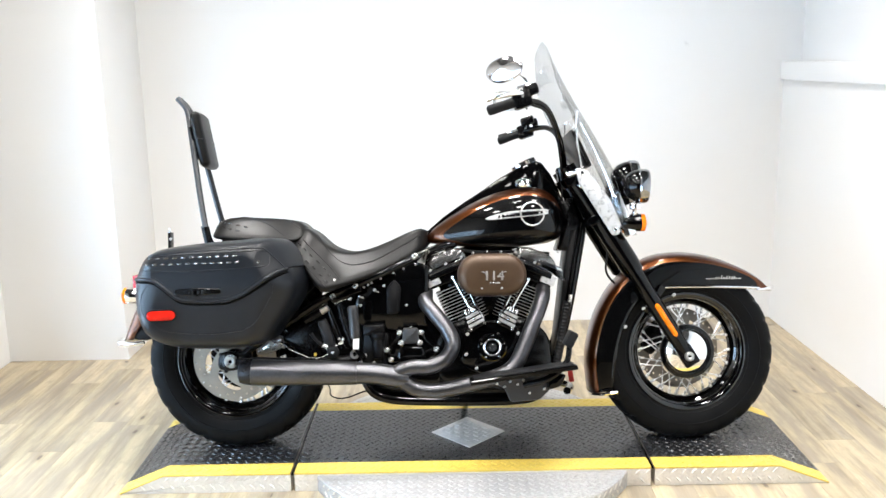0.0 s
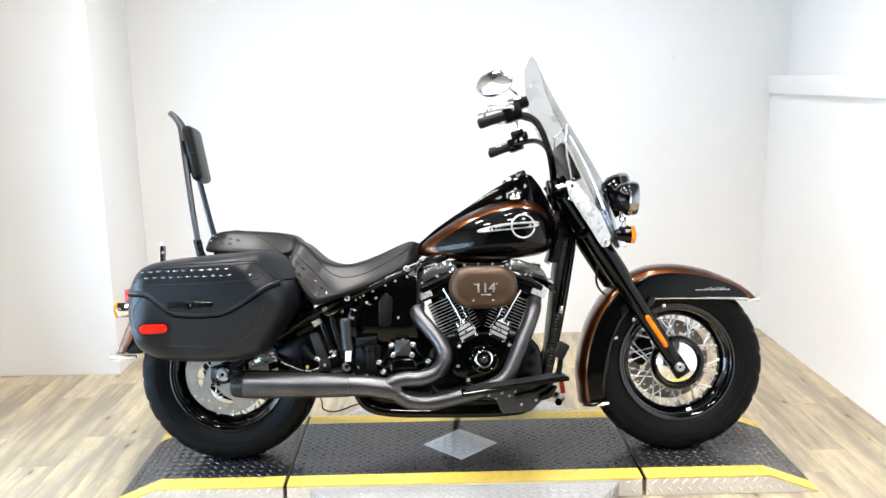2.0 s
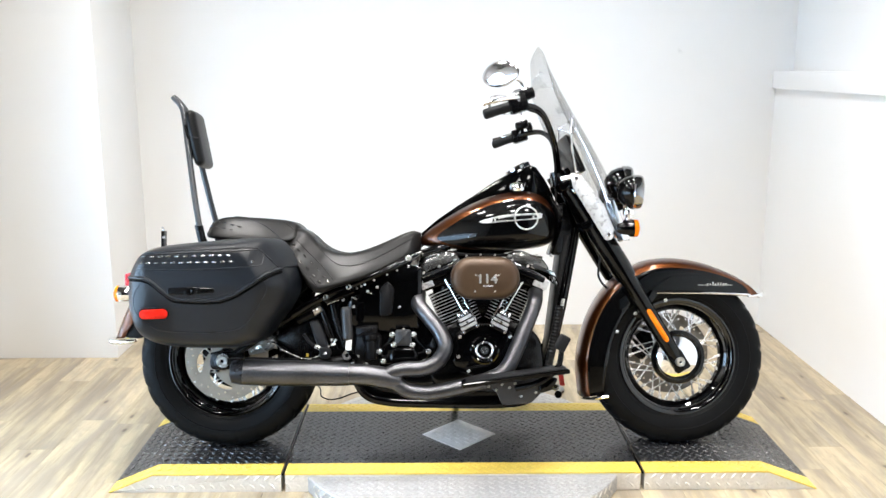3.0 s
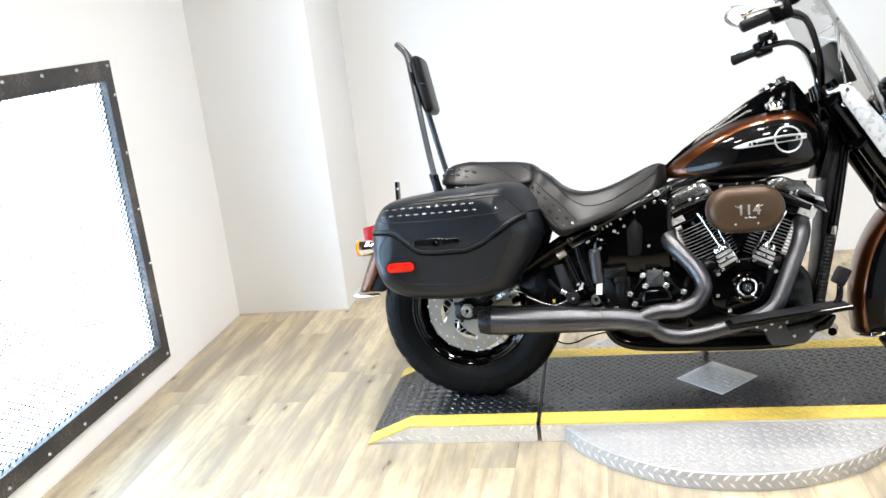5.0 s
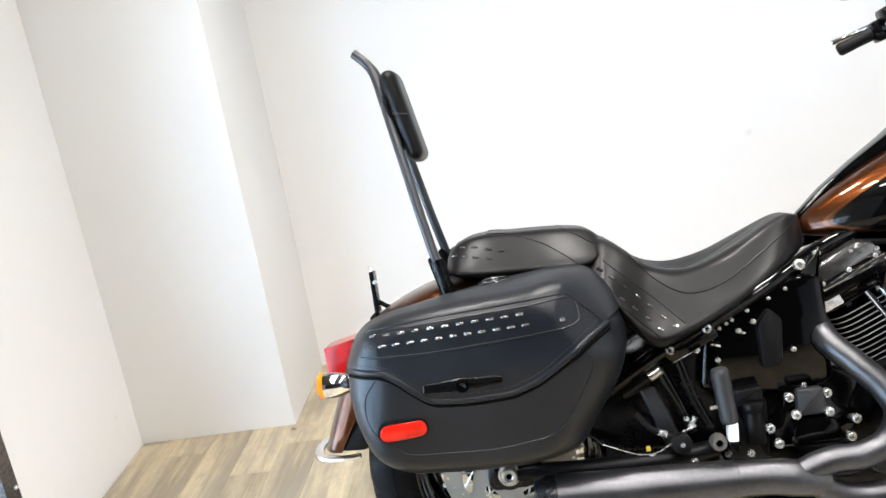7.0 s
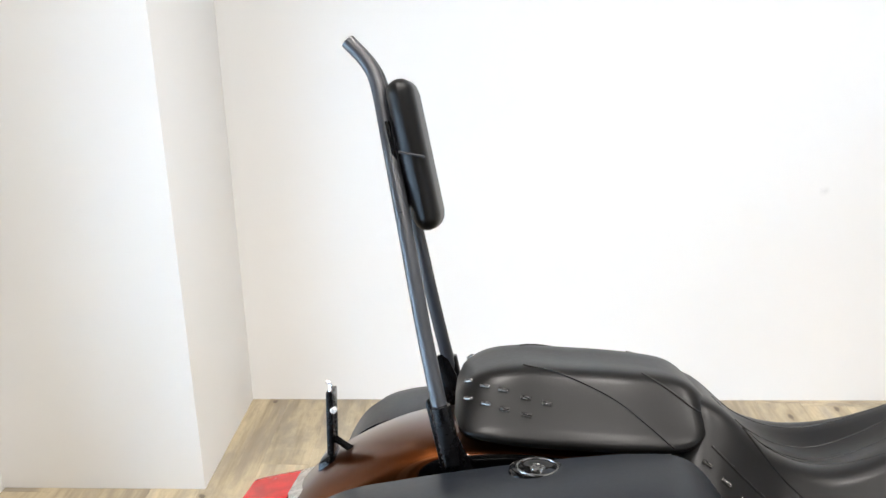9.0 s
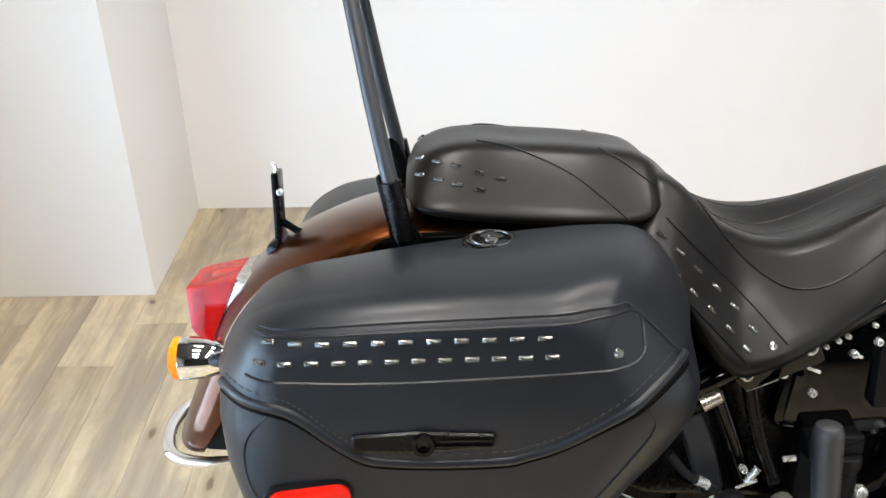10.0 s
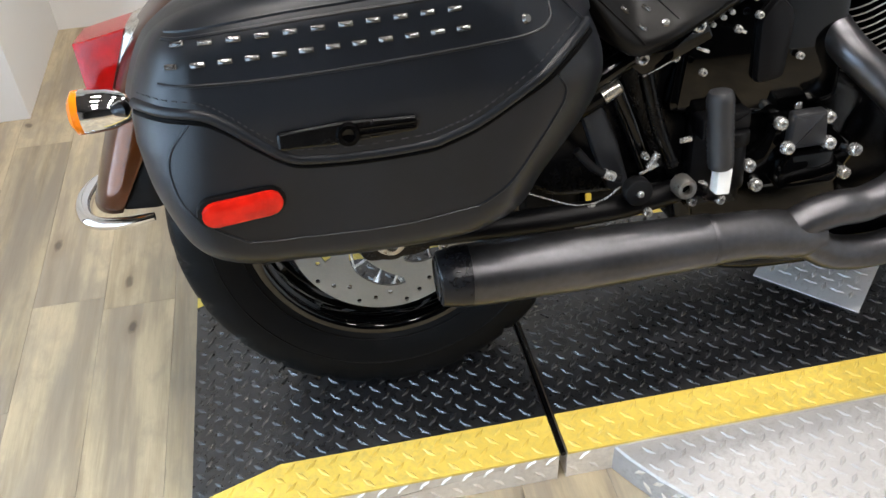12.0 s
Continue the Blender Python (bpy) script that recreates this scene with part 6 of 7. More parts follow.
def cylinder(name, lean, foot, label):
    """Finned barrel and head leaning fore or aft."""
    m = Matrix.Translation(foot) @ pose(0, 0, 0, 0, lean, 0)
    barrel = bp(name, moved(disc_y(capsule_prof(0.058, 0, 0.20, 0.004), (0, 0, 0), 32, (0, 0, 1)), m), "engine_black", bike, label)
    fo = arc_outline([(-0.076, -0.090), (0.076, -0.090), (0.076, 0.088), (-0.076, 0.088)], 0.046, 7)
    fin = moved(slab(fo, [(-0.0024, 0.0), (-0.0015, -0.0015), (0.0015, -0.0015), (0.0024, 0)]), pose(0, 0, 0, 90))
    edge = moved(slab(inset2d(fo, -0.0020), [(-0.0016, 0.001), (-0.0010, 0.0), (0.0010, 0.0), (0.0016, 0.001)]), pose(0, 0, 0, 90))
    a = b = None
    for i in range(13):
        mm = m @ Matrix.Translation((0, 0, 0.026 + 0.0116 * i))
        if a is None:
            a, b = put("fin", fin, "engine_black", barrel, "black cooling fin"), put("fin_edge", edge, "fin_metal", barrel, "bright machined fin edge")
            a.matrix_basis, b.matrix_basis = mm, mm
        else:
            again(a, mm), again(b, mm)
    head = put("head", moved(join(box((0, 0, 0.203), (0.165, 0.185, 0.034), 0.006), box((0, -0.03, 0.226), (0.15, 0.16, 0.02), 0.004)), m), "engine_black", barrel, "black cylinder head")
    put("head_end", moved(box((-0.068 if lean < 0 else 0.068, -0.100, 0.212), (0.052, 0.016, 0.032), 0.003), m), "silver", head, "machined steel end face")
    for k in range(3):
        put("head_fin", moved(box((0, 0, 0.192 + 0.009 * k), (0.172, 0.192, 0.004), 0.001), m), "engine_black", head, "black head fin")
    cover = put("rocker_cover", moved(slab(arc_outline([(-0.082, 0.237), (0.082, 0.237), (0.076, 0.275), (0.045, 0.296), (-0.045, 0.296), (-0.076, 0.275)], 0.014), rounded(-0.10, 0.10, 0.016)), m), "dark_chrome", barrel, "polished dark rocker cover")
    put("cover_flange", moved(box((0, 0, 0.241), (0.176, 0.206, 0.007), 0.002), m), "black_gloss", cover, "black gasket flange")
    put("flange_strip", moved(box((0, -0.1035, 0.241), (0.155, 0.004, 0.010), 0.001), m), "chrome", cover, "bright strip along the flange")
    bolts(cover, [tuple(m @ Vector((x, -0.104, 0.252))) for x in (-0.06, 0.0, 0.06)], 0.006, 0.006)
    return barrel


cylinder("rear_cylinder", -22.5, (0.860, 0.0, 0.428), "black finned rear cylinder")
cylinder("front_cylinder", 22.5, (0.985, 0.0, 0.428), "black finned front cylinder")
for (x0, z0, x1, z1) in ((0.872, 0.462, 0.786, 0.615), (0.889, 0.466, 0.822, 0.615), (0.970, 0.466, 1.058, 0.605), (0.953, 0.470, 1.022, 0.61)):
    y0 = -0.155 if abs(x0 - 0.92) > 0.04 else -0.14
    d = Vector((x1 - x0, 0, z1 - z0)).normalized()
    p0, p1 = Vector((x0, y0, z0)), Vector((x1, y0 + 0.03, z1))
    rod = bp("pushrod_tube", tube([p0, p0.lerp(p1, 0.10), p0.lerp(p1, 0.11), p0.lerp(p1, 0.45), p0.lerp(p1, 0.46), p0.lerp(p1, 0.5), p0.lerp(p1, 0.51), p1], [0.011, 0.011, 0.0082, 0.0082, 0.0098, 0.0098, 0.0064, 0.0064], 16), "chrome", bike, "chrome pushrod tube")
# lifter blocks: ribbed bright castings at the foot of each pair of pushrod tubes
for sx in (-1, 1):
    m = Matrix.Translation((0.92 + sx * 0.046, -0.160, 0.440)) @ pose(0, 0, 0, 0, sx * 27, 0)
    lb = bp("lifter_block", moved(join(box((0, 0.008, 0.026), (0.054, 0.040, 0.060), 0.006), box((0, -0.006, 0.004), (0.066, 0.040, 0.010), 0.003)), m), "engine_black", bike, "black lifter block with bright ribs")
    for k, wd in ((0, 0.060), (1, 0.055), (2, 0.050)):
        put("rib", moved(box((0, -0.008, 0.016 + 0.0155 * k), (wd, 0.044, 0.0105), 0.0035), m), "fin_metal", lb, "bright cast rib")
    for k in (-1, 1):
        put("cup", moved(disc_y([(0.0001, 0.016), (0.010, 0.016), (0.013, 0.012), (0.0135, 0.0), (0.0001, 0.0)], (k * 0.0125, 0.002, 0.056), 18, (0, 0, 1)), m), "chrome", lb, "chrome tube cup")
    bolts(lb, [tuple(m @ Vector((k * 0.026, -0.026, 0.004))) for k in (-1, 1)] + [tuple(m @ Vector((0, -0.030, 0.0315)))], 0.0065, 0.006, "chrome")
# air cleaner
block("air_cleaner_back", [(0.83, 0.575), (1.01, 0.575), (1.02, 0.67), (0.82, 0.67)], -0.185, -0.08, 0.01, "black_satin", label="black air cleaner backing", corner=0.03)
AC = stadium(0.922, 0.622, 0.238, 0.148, 16)
air = bp("air_cleaner", slab(AC, [(-0.165, 0.006), (-0.172, 0.0), (-0.218, 0.0), (-0.232, 0.004), (-0.241, 0.011), (-0.246, 0.021), (-0.2475, 0.034)]), "bronze", bike, "bronze-brown oval air cleaner cover", sharp=50)
put("numerals", moved(text_geo("114", 0.043, 0.0014, 0.0009), Matrix.Translation((0.927, -0.2492, 0.619)) @ Matrix.Diagonal((1.1, 1, 1, 1))), "steel", air, "raised bright numerals 114")
for q, sz, tilt in (((0.930, -0.2490, 0.5965), (0.034, 0.002, 0.005), 0), ((0.893, -0.2488, 0.632), (0.016, 0.002, 0.003), 18), ((0.962, -0.2488, 0.632), (0.016, 0.002, 0.003), -18)):
    put("number_bar", box(q, sz, 0.0006, (0, tilt, 0)), "zinc", air, "bright bar")
bolts(air, [(0.885, -0.247, 0.578), (0.953, -0.247, 0.578)], 0.004, 0.003)

# ---- gearbox and side clutter
gear = block("gearbox", [(0.46, 0.24), (0.74, 0.22), (0.76, 0.44), (0.62, 0.50), (0.47, 0.46)], -0.115, 0.12, 0.015, "engine_black", label="black gearbox housing", corner=0.03)
rel = block("release_cover", [(0.565, 0.315), (0.71, 0.315), (0.735, 0.362), (0.69, 0.400), (0.684, 0.432), (0.588, 0.432), (0.582, 0.400), (0.54, 0.362)], -0.150, -0.11, 0.010, "black_gloss", label="gloss black clutch release cover", corner=0.014)
put("boss", slab(arc_outline([(0.590, 0.322), (0.688, 0.322), (0.690, 0.352), (0.676, 0.378), (0.602, 0.378), (0.588, 0.352)], 0.012), rounded(-0.178, -0.148, 0.010)), "black_gloss", rel, "gloss black raised boss")
put("top_boss", slab(arc_outline([(0.606, 0.384), (0.666, 0.384), (0.662, 0.440), (0.610, 0.440)], 0.006), rounded(-0.172, -0.148, 0.006)), "grey_plastic", rel)
bolts(rel, [(0.597, -0.150, 0.422), (0.673, -0.150, 0.422), (0.552, -0.150, 0.362), (0.725, -0.150, 0.362), (0.566, -0.150, 0.328), (0.603, -0.165, 0.388), (0.669, -0.165, 0.387), (0.711, -0.150, 0.326)], 0.0118, 0.012)
put("vent", disc_y(capsule_prof(0.006, 0, 0.012, 0.002), (0.636, -0.13, 0.432), 12, (0, 0, 1)), "zinc", rel)
plug = bp("oil_filler", join(disc_y(capsule_prof(0.020, 0, 0.07, 0.003), (0.522, -0.155, 0.335), 24, (0, 0, 1)), disc_y(capsule_prof(0.024, 0.068, 0.090, 0.004), (0.522, -0.155, 0.335), 20, (0, 0, 1))), "black_plastic", bike, "black oil filler with ribbed cap")
block("side_cover", [(0.425, 0.452), (0.59, 0.425), (0.70, 0.438), (0.705, 0.66), (0.65, 0.675), (0.45, 0.60)], -0.135, 0.135, 0.015, "black_gloss", label="gloss black oil tank and side cover", corner=0.02)
# raised patch put where the side cover only carries a soft reflection
block("grey_cover", [(0.553, 0.485), (0.597, 0.490), (0.606, 0.585), (0.580, 0.612), (0.553, 0.580)], -0.152, -0.13, 0.008, "black_plastic", label="raised black patch in place of a soft reflection", corner=0.012)
block("lower_cover", [(0.46, 0.30), (0.55, 0.29), (0.56, 0.42), (0.47, 0.44)], -0.14, -0.10, 0.012, "black_plastic", label="black lower cover", corner=0.015)
block("electrics_box", [(0.47, 0.415), (0.545, 0.425), (0.545, 0.455), (0.47, 0.45)], -0.165, -0.12, 0.006, "black_plastic", label="black plastic box", corner=0.006)
primary = block("primary_cover", [(0.46, 0.27), (0.60, 0.22), (1.02, 0.26), (1.08, 0.36), (1.02, 0.45), (0.62, 0.44), (0.47, 0.40)], 0.12, 0.205, 0.02, "black_gloss", label="gloss black primary cover", corner=0.06)

block("skid_plate", [(0.49, 0.225), (0.55, 0.176), (1.00, 0.168), (1.09, 0.195), (1.10, 0.27), (0.50, 0.27)], -0.105, 0.105, 0.012, "engine_black", label="black lower engine guard", corner=0.02)
# added plate that keeps the opening between bag and swingarm black
block("frame_side_plate", [(0.17, 0.40), (0.26, 0.335), (0.47, 0.325), (0.48, 0.60), (0.36, 0.56), (0.24, 0.50)], -0.112, 0.112, 0.01, "black_satin", label="dark filler plate added inside the frame", corner=0.02)

# ---- frame tubes
def rail(name, pts, r, n=24, label="black frame tube", mat="black_gloss"):
    return bp(name, tube(pts, r, 14, n), mat, bike, label)


for s in (-1, 1):
    rail("seat_rail", [(0.245, s * 0.158, 0.492), (0.35, s * 0.165, 0.553), (0.468, s * 0.16, 0.603), (0.60, s * 0.13, 0.660), (0.71, s * 0.085, 0.708), (0.80, s * 0.05, 0.735)], 0.0155)
    rail("cradle", [(0.45, s * 0.125, 0.36), (0.475, s * 0.125, 0.245), (0.545, s * 0.125, 0.188), (0.75, s * 0.125, 0.174), (1.00, s * 0.125, 0.174), (1.09, s * 0.12, 0.200), (1.150, s * 0.09, 0.30), (1.205, s * 0.065, 0.50), (1.25, s * 0.05, 0.72), (1.265, s * 0.045, 0.80)], 0.0165, 60)
    arm = rail("swingarm", [(-0.02, s * 0.135, 0.322), (0.06, s * 0.142, 0.318), (0.20, s * 0.142, 0.312), (0.34, s * 0.14, 0.312), (0.44, s * 0.13, 0.320)], 0.019, label="black swingarm", mat="black_plastic")
    arm.matrix_basis = Matrix.Translation((0.004, -0.008, 0.0105))
    put("strut", tube([(0.03, s * 0.138, 0.335), (0.12, s * 0.142, 0.400), (0.22, s * 0.145, 0.465), (0.30, s * 0.145, 0.505), (0.34, s * 0.14, 0.525)], 0.0135, 12, 20), "black_satin", arm, "black swingarm strut")
    put("axle_plate", slab(arc_outline([(-0.048, 0.290), (0.06, 0.292), (0.075, 0.355), (-0.042, 0.356)], 0.026), rounded(s * 0.128, s * 0.152, 0.004)), "black_satin", arm, "black axle plate")
    put("axle_nut", join(disc_y([(0.006, 0.014), (0.009, 0.016), (0.010, 0.020), (0.0155, 0.020), (0.018, 0.016), (0.018, 0.004), (0.024, 0.004), (0.024, 0), (0.0001, 0)], (0.0, s * 0.150, 0.3225), 24, (0, s, 0))), "steel", arm, "steel axle nut")
    put("axle_washer", disc_y([(0.023, 0.004), (0.032, 0.003), (0.034, 0.0)], (0.0, s * 0.150, 0.3225), 28, (0, s, 0)), "black_gloss", arm, "black axle washer")
bp("backbone", join(tube([(0.70, 0, 0.66), (0.95, 0, 0.72), (1.18, 0, 0.80), (1.26, 0, 0.85)], 0.03, 16, 20), tube([(1.215, 0, 0.955), (1.295, 0, 0.80)], 0.04, 18)), "black_gloss", bike, "black backbone and steering head")
block("head_cover", [(1.165, 0.70), (1.215, 0.70), (1.255, 0.80), (1.225, 0.895), (1.18, 0.88), (1.20, 0.80)], -0.06, 0.06, 0.01, "black_satin", label="black steering head cover", corner=0.012)
block("cooler", [(1.150, 0.31), (1.178, 0.32), (1.245, 0.78), (1.212, 0.78)], -0.06, 0.085, 0.006, "black_plastic", label="black oil cooler", corner=0.008)
bp("ribbed_hose", tube([(1.150 + 0.045 * t + 0.0, -0.115, 0.285 + 0.235 * t) for t in np.linspace(0, 1, 61)], [0.0135 if i % 3 else 0.0165 for i in range(61)], 12), "rubber", bike, "black corrugated hose")
block("hose_guard", [(1.193, 0.50), (1.205, 0.50), (1.213, 0.545), (1.203, 0.545)], -0.122, -0.10, 0.003, "steel", label="bright metal hose guard", corner=0.004)
block("coil_bracket", [(1.09, 0.655), (1.175, 0.625), (1.19, 0.59), (1.175, 0.64), (1.10, 0.672)], -0.12, -0.05, 0.003, "chrome", label="bright bracket", corner=0.004)
for (x, y, z, r) in ((0.367, -0.176, 0.557, 0.011), (0.447, -0.172, 0.591, 0.012), (0.655, -0.135, 0.690, 0.014), (0.70, -0.11, 0.705, 0.009), (0.425, -0.150, 0.545, 0.008)):
    bolts(bike, [(x, y, z)], r, 0.012)
# tiny bright screws added along the seat rail in place of its highlights
for i, (x, z) in enumerate([(0.475, 0.585), (0.49, 0.593), (0.502, 0.599), (0.535, 0.614), (0.58, 0.633), (0.615, 0.648)]):
    bolts(bike, [(x, -0.160, z)], 0.0045, 0.006)
for i in range(9):
    bolts(bike, [(0.76 + 0.05 * i, -0.135 - 0.004 * (i % 2), 0.703 - 0.002 * (i % 3))], 0.004 + 0.001 * (i % 3), 0.008)
block("tank_bracket", [(0.655, 0.665), (0.690, 0.700), (0.705, 0.72), (0.690, 0.66), (0.685, 0.60)], -0.125, -0.115, 0.002, "chrome", label="bright bracket behind the seat nose", corner=0.004)
for (x0, z0, x1, z1) in ((0.452, 0.556, 0.478, 0.545), (0.505, 0.575, 0.53, 0.566), (0.315, 0.545, 0.345, 0.556)):
    bp("clip", box(((x0 + x1) / 2, -0.158, (z0 + z1) / 2), (0.020, 0.004, 0.0045), 0.001, (0, math.degrees(math.atan2(-(z1 - z0), x1 - x0)), 0)), "zinc", bike, "bright wire clip")

# added block that darkens the gap between the cylinders
block("valley_cover", [(0.885, 0.45), (0.96, 0.45), (0.985, 0.56), (0.965, 0.60), (0.88, 0.60), (0.86, 0.56)], -0.07, 0.09, 0.01, "engine_black", label="dark filler block added between the cylinders", corner=0.012)
# added block that blacks out the see-through gap to the floor
block("belly_guard", [(0.32, 0.275), (0.48, 0.26), (0.48, 0.35), (0.33, 0.36)], -0.07, 0.09, 0.01, "black_satin", label="dark filler block added ahead of the rear wheel", corner=0.012)
# rear shock, inner guard and linkage ahead of the rear wheel
block("inner_guard", [(0.300, 0.470), (0.335, 0.478), (0.358, 0.42), (0.378, 0.345), (0.345, 0.335), (0.322, 0.40)], -0.125, -0.085, 0.008, "grey_plastic", label="dark grey inner guard", corner=0.012)
rail("shock_tube", [(0.262, -0.14, 0.472), (0.30, -0.14, 0.492), (0.335, -0.14, 0.510)], 0.020, 8, "black shock body", "black_satin")
rail("strut_tube", [(0.345, -0.135, 0.515), (0.375, -0.135, 0.44), (0.40, -0.13, 0.37)], 0.013, 10, "black strut", "black_gloss")
rail("linkage", [(0.385, -0.15, 0.53), (0.405, -0.15, 0.45), (0.432, -0.15, 0.38)], 0.011, 10, "black linkage rod", "black_satin")
bp("rubber_puck", disc_y(capsule_prof(0.021, 0, 0.022, 0.004), (0.366, -0.170, 0.362), 28, (0, -1, 0)), "rubber", bike, "round black rubber mount")
bolts(bike, [(0.366, -0.193, 0.362)], 0.006, 0.005)
bp("pivot_nut", disc_y([(0.007, 0.010), (0.0085, 0.016), (0.014, 0.016), (0.017, 0.010), (0.017, -0.01)], (0.441, -0.172, 0.353), 12, (0, -1, 0)), "steel", bike, "steel pivot nut")
bolts(bike, [(0.39, -0.16, 0.315), (0.475, -0.16, 0.345), (0.505, -0.16, 0.318), (0.46, -0.16, 0.322)], 0.009, 0.010)
bolts(bike, [(0.385, -0.155, 0.405)], 0.006, 0.012, "zinc")
bp("brake_line", tube([(0.205, -0.15, 0.372), (0.24, -0.155, 0.357), (0.275, -0.155, 0.342), (0.305, -0.155, 0.338), (0.33, -0.155, 0.345), (0.352, -0.15, 0.357)], 0.0016, 8, 30), "zinc", bike, "thin bright brake line")
bp("line_tag", box((0.300, -0.158, 0.352), (0.009, 0.005, 0.011), 0.0015), "yellow_tag", bike, "small yellow tag")
bp("line_clip", box((0.305, -0.157, 0.334), (0.014, 0.008, 0.009), 0.002), "zinc", bike, "bright clip")
rc = block("rear_caliper", [(0.085, 0.345), (0.165, 0.365), (0.185, 0.405), (0.13, 0.42), (0.085, 0.39)], -0.125, -0.055, 0.008, "steel", label="bright rear brake caliper", corner=0.012)
bolts(rc, [(0.10, -0.127, 0.365), (0.155, -0.127, 0.385), (0.17, -0.127, 0.40)], 0.008, 0.008)
bp("caliper_pipe", tube([(0.165, -0.13, 0.395), (0.195, -0.14, 0.385), (0.21, -0.15, 0.37)], 0.005, 8, 10), "chrome", bike, "bright caliper fitting")

# passenger peg folded up
pegs = [(0.0, 0.0160), (0.02, 0.0182)] + [(0.05 + 0.85 * i / 24, 0.0188 + 0.0010 * (i % 2) + 0.0012 * i / 24) for i in range(25)] + [(0.94, 0.0192), (0.98, 0.0165), (1.0, 0.0100)]
pa, pb = Vector((0.4525, -0.262, 0.424)), Vector((0.4440, -0.262, 0.535))
peg = bp("passenger_peg", tube([pa.lerp(pb, k) for k, _ in pegs], [r * 0.9 for _, r in pegs], 20), "grey_plastic", bike, "dark grey ribbed rubber passenger peg folded up")
peg.matrix_basis = Matrix.Translation((0, 0.004, -0.008))
put("ferrule", box((0.4545, -0.262, 0.407), (0.020, 0.022, 0.038), 0.003, (0, 4, 0)), "white_plug", peg, "pale metal ferrule")
put("peg_bracket", join(tube([(0.456, -0.255, 0.389), (0.47, -0.20, 0.355), (0.465, -0.15, 0.345)], 0.011, 10, 12)), "black_satin", peg)

# ---- floorboard, pedal and stand
for s in (-1, 1):
    fb = bp("floorboard", slab(arc_outline([(0.835, 0.278), (1.19, 0.325), (1.193, 0.312), (0.84, 0.264)], 0.004), rounded(s * 0.255, s * 0.365, 0.004)), "black_satin", bike, "black rider floorboard")
    put("rubber_mat", slab(arc_outline([(0.85, 0.2805), (1.18, 0.3245), (1.18, 0.330), (0.85, 0.286)], 0.002), rounded(s * 0.26, s * 0.36, 0.002)), "rubber", fb, "ribbed rubber mat")
    put("hanger", join(slab(arc_outline([(0.90, 0.264), (1.135, 0.296), (1.120, 0.240), (1.075, 0.196), (0.975, 0.190), (0.955, 0.238)], 0.012), rounded(s * 0.20, s * 0.262, 0.008)), tube([(1.0, s * 0.23, 0.24), (1.0, s * 0.12, 0.20)], 0.016, 12)), "grey_plastic", fb, "dark grey floorboard hanger")
    put("edge_trim", tube([(0.842, s * 0.3655, 0.2775), (1.0, s * 0.3655, 0.2985), (1.188, s * 0.3655, 0.3240)], 0.0032, 8, 12), "black_gloss", fb, "thin glossy edge")
    put("heel_guard", slab(arc_outline([(1.10, 0.232), (1.145, 0.245), (1.165, 0.285), (1.128, 0.290), (1.098, 0.262)], 0.012), rounded(s * 0.235, s * 0.285, 0.006)), "black_gloss", fb, "black pivot casting")
    bolts(fb, [(0.93, s * 0.262, 0.255), (1.08, s * 0.262, 0.268), (1.04, s * 0.262, 0.222), (1.09, s * 0.262, 0.235), (0.975, s * 0.262, 0.262), (1.0, s * 0.262, 0.252), (1.02, s * 0.262, 0.266), (0.955, s * 0.262, 0.244), (1.125, s * 0.262, 0.272)], 0.006, 0.006, axis=(0, s, 0))
pedal = bp("brake_pedal", tube([(1.02, -0.275, 0.25), (1.10, -0.30, 0.275), (1.16, -0.30, 0.325), (1.175, -0.29, 0.385)], [0.010, 0.011, 0.010, 0.009], 12, 24), "black_satin", bike, "black brake pedal")
put("pad", box((1.178, -0.285, 0.405), (0.030, 0.075, 0.055), 0.008, (0, 28, 0)), "rubber", pedal, "black rubber pedal pad")
stand = bp("side_stand", tube([(0.80, 0.13, 0.205), (0.81, 0.20, 0.15), (0.835, 0.325, 0.079)], [0.014, 0.013, 0.012], 12, 16), "black_satin", bike, "black side stand")
put("foot", box((0.840, 0.335, 0.072), (0.06, 0.035, 0.010), 0.003, (11, 0, 0)), "black_satin", stand, "black stand foot")
tagp = bp("red_tag", box((1.255, 0.26, 0.205), (0.020, 0.004, 0.062), 0.002, (0, -8, 0)), "red_tag", bike, "red hanging tag")
put("tag_cord", tube([(1.21, 0.25, 0.25), (1.25, 0.26, 0.24)], 0.002, 6), "red_tag", tagp)
bp("cross_tube", tube([(1.19, -0.10, 0.20), (1.215, 0.0, 0.20), (1.19, 0.10, 0.20)], 0.014, 10, 16), "black_gloss", bike, "black lower cross tube")

# small bright hardware ahead of the rear wheel
cap = bp("shock_cap", disc_y([(0.0001, 0.030), (0.008, 0.030), (0.0115, 0.027), (0.0125, 0.0), (0.0001, 0.0)], (0.322, -0.152, 0.501), 18, (0.027, 0, 0.014)), "steel", bike, "bright shock end cap")
bp("wire_clip", box((0.443, -0.167, 0.424), (0.018, 0.006, 0.007), 0.0015, (0, -6, 0)), "zinc", bike, "bright wire clip")
bp("spring", tube([(0.389 + 0.013 * k / 18, -0.166, 0.388 + 0.021 * k / 18) for k in range(19)], [0.0042 if k % 3 else 0.0062 for k in range(19)], 10), "zinc", bike, "small bright spring")
bp("bracket_tab", slab([(0.476, 0.414), (0.490, 0.412), (0.488, 0.430)], [(-0.125, 0.0), (-0.120, 0.0)]), "zinc", bike, "small bright bracket tab")
bp("rail_strip", tube([(0.372, -0.176, 0.531), (0.412, -0.174, 0.546)], 0.0018, 8), "zinc", bike, "thin bright rail strip")
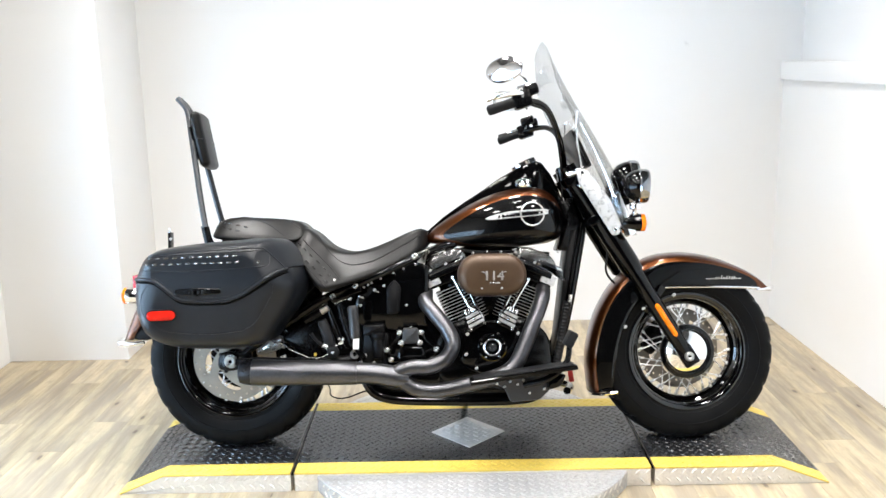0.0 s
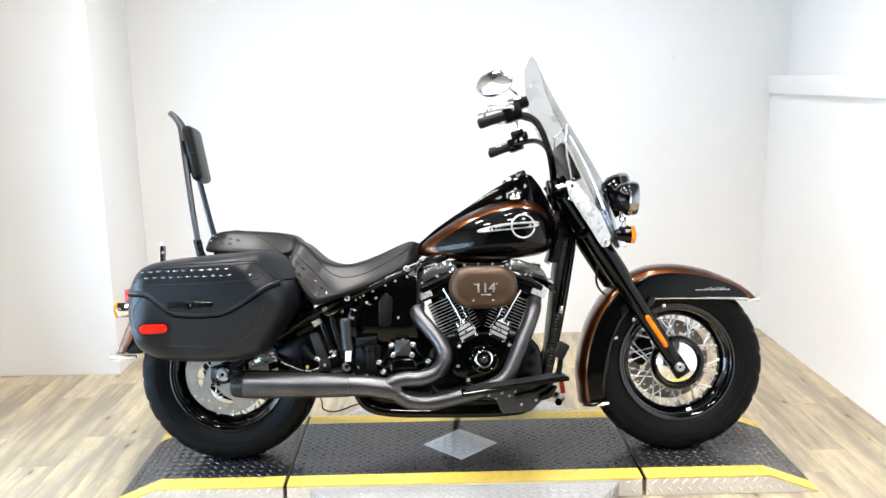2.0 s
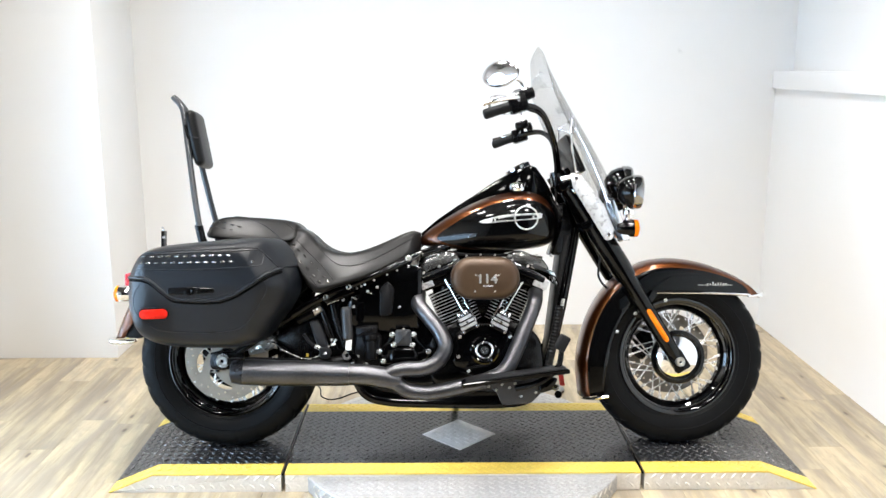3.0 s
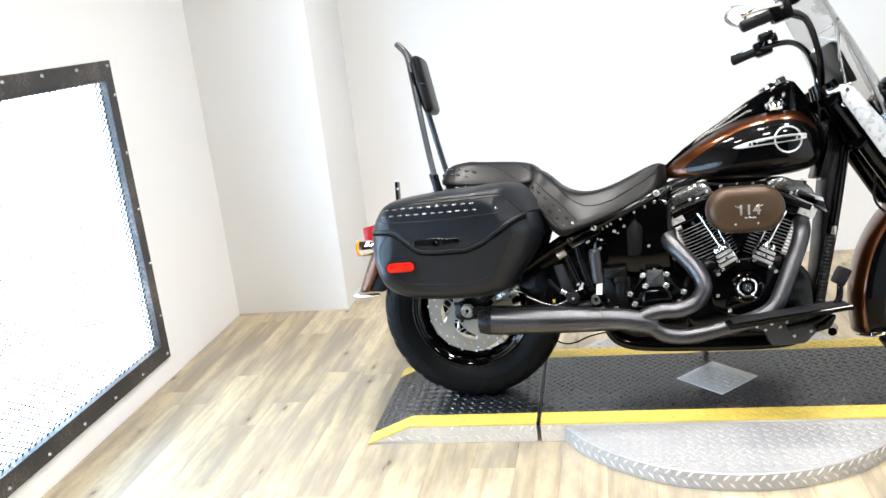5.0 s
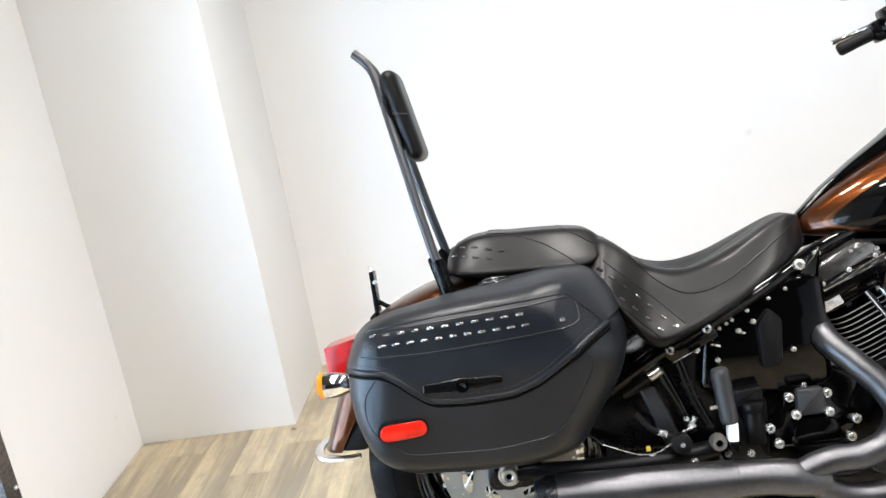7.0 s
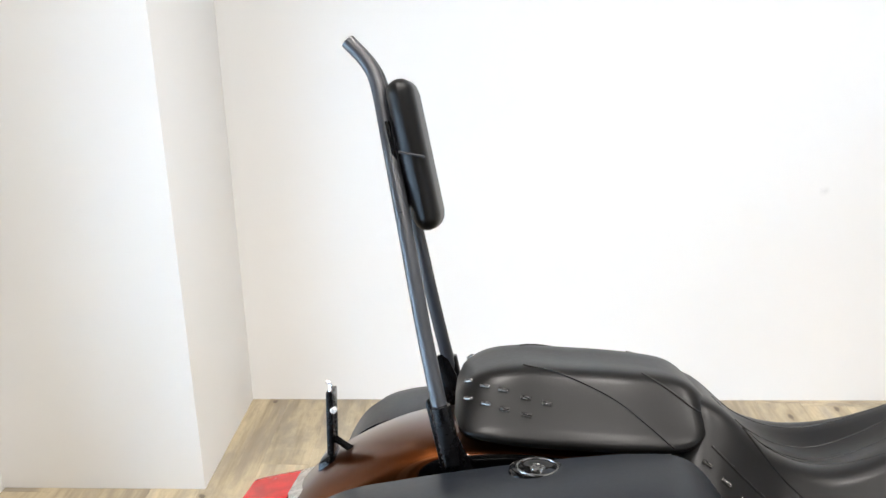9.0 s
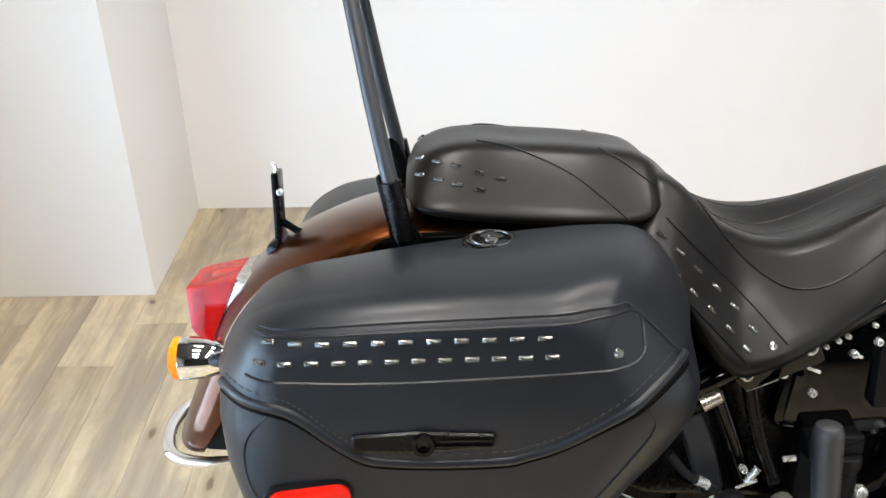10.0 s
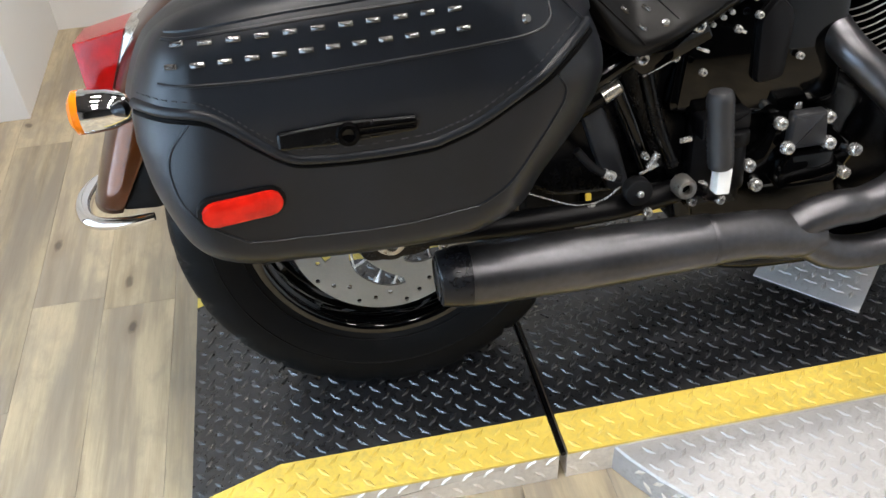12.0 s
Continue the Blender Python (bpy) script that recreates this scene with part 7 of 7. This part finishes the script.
plate = bp("rail_plate", slab(arc_outline([(0.352, 0.548), (0.372, 0.530), (0.470, 0.572), (0.458, 0.600)], 0.006), rounded(-0.178, -0.168, 0.002)), "black_gloss", bike, "gloss black seat rail plate")
hose = bp("rear_hose", tube([(0.285, -0.150, 0.425), (0.308, -0.150, 0.396), (0.330, -0.150, 0.380), (0.352, -0.150, 0.370)], 0.0062, 10, 20), "rubber", bike, "black rubber hose")
put("fitting", tube([(0.326, -0.150, 0.383), (0.342, -0.150, 0.374)], 0.0075, 10), "zinc", hose, "bright hose fitting")
bp("cross_rod", tube([(0.373, -0.172, 0.383), (0.402, -0.168, 0.392)], 0.0022, 8), "zinc", bike, "thin bright rod")
bolts(bike, [(0.463, -0.163, 0.521), (0.512, -0.161, 0.575), (0.545, -0.155, 0.589), (0.622, -0.140, 0.518)], 0.0065, 0.008)


# ---------------------------------------------------------------- floor planks, one by one
def planks():
    w, length, gap = 0.1433, 0.914, 0.0005
    hw, hl, hz, c = (w - gap) / 2, (length - gap) / 2, 0.003, 0.0004
    four = ((-1, -1), (1, -1), (1, 1), (-1, 1))
    vv = [(sx * hw, sy * hl, -hz) for sx, sy in four] + [(sx * hw, sy * hl, hz - c) for sx, sy in four] + [(sx * (hw - c), sy * (hl - c), hz) for sx, sy in four]
    ff = [(0, 1, 2, 3), (8, 9, 10, 11)] + [(k + a, k + (a + 1) % 4, k + 4 + (a + 1) % 4, k + 4 + a) for k in (0, 4) for a in range(4)]
    first = None
    rng = random.Random(4)
    for i in range(-4, 26):
        # rows run away from the viewer; the end joints of three rows are known
        x = -0.842 + (i + 0.5) * w
        joint = {-1: 0.82, 0: 0.09, 2: 0.33}.get(i, rng.random() * length)
        y = joint - 7 * length
        x0, x1 = max(WX0, x - w / 2), min(WX1, x + w / 2)
        if x1 - x0 < 0.01:
            continue
        while y < WY1:
            y0, y1 = max(y, WY0), min(y + length, WY1)
            if y1 - y0 > 0.02:
                if first is None:
                    first = o = put("plank", (vv, ff), "plank", floor)
                else:
                    o = again(first)
                o.matrix_basis = Matrix.Translation(((x0 + x1) / 2, (y0 + y1) / 2, FLOOR - 0.003)) @ Matrix.Diagonal(((x1 - x0) / w, (y1 - y0) / length, 1, 1))
            y += length


planks()
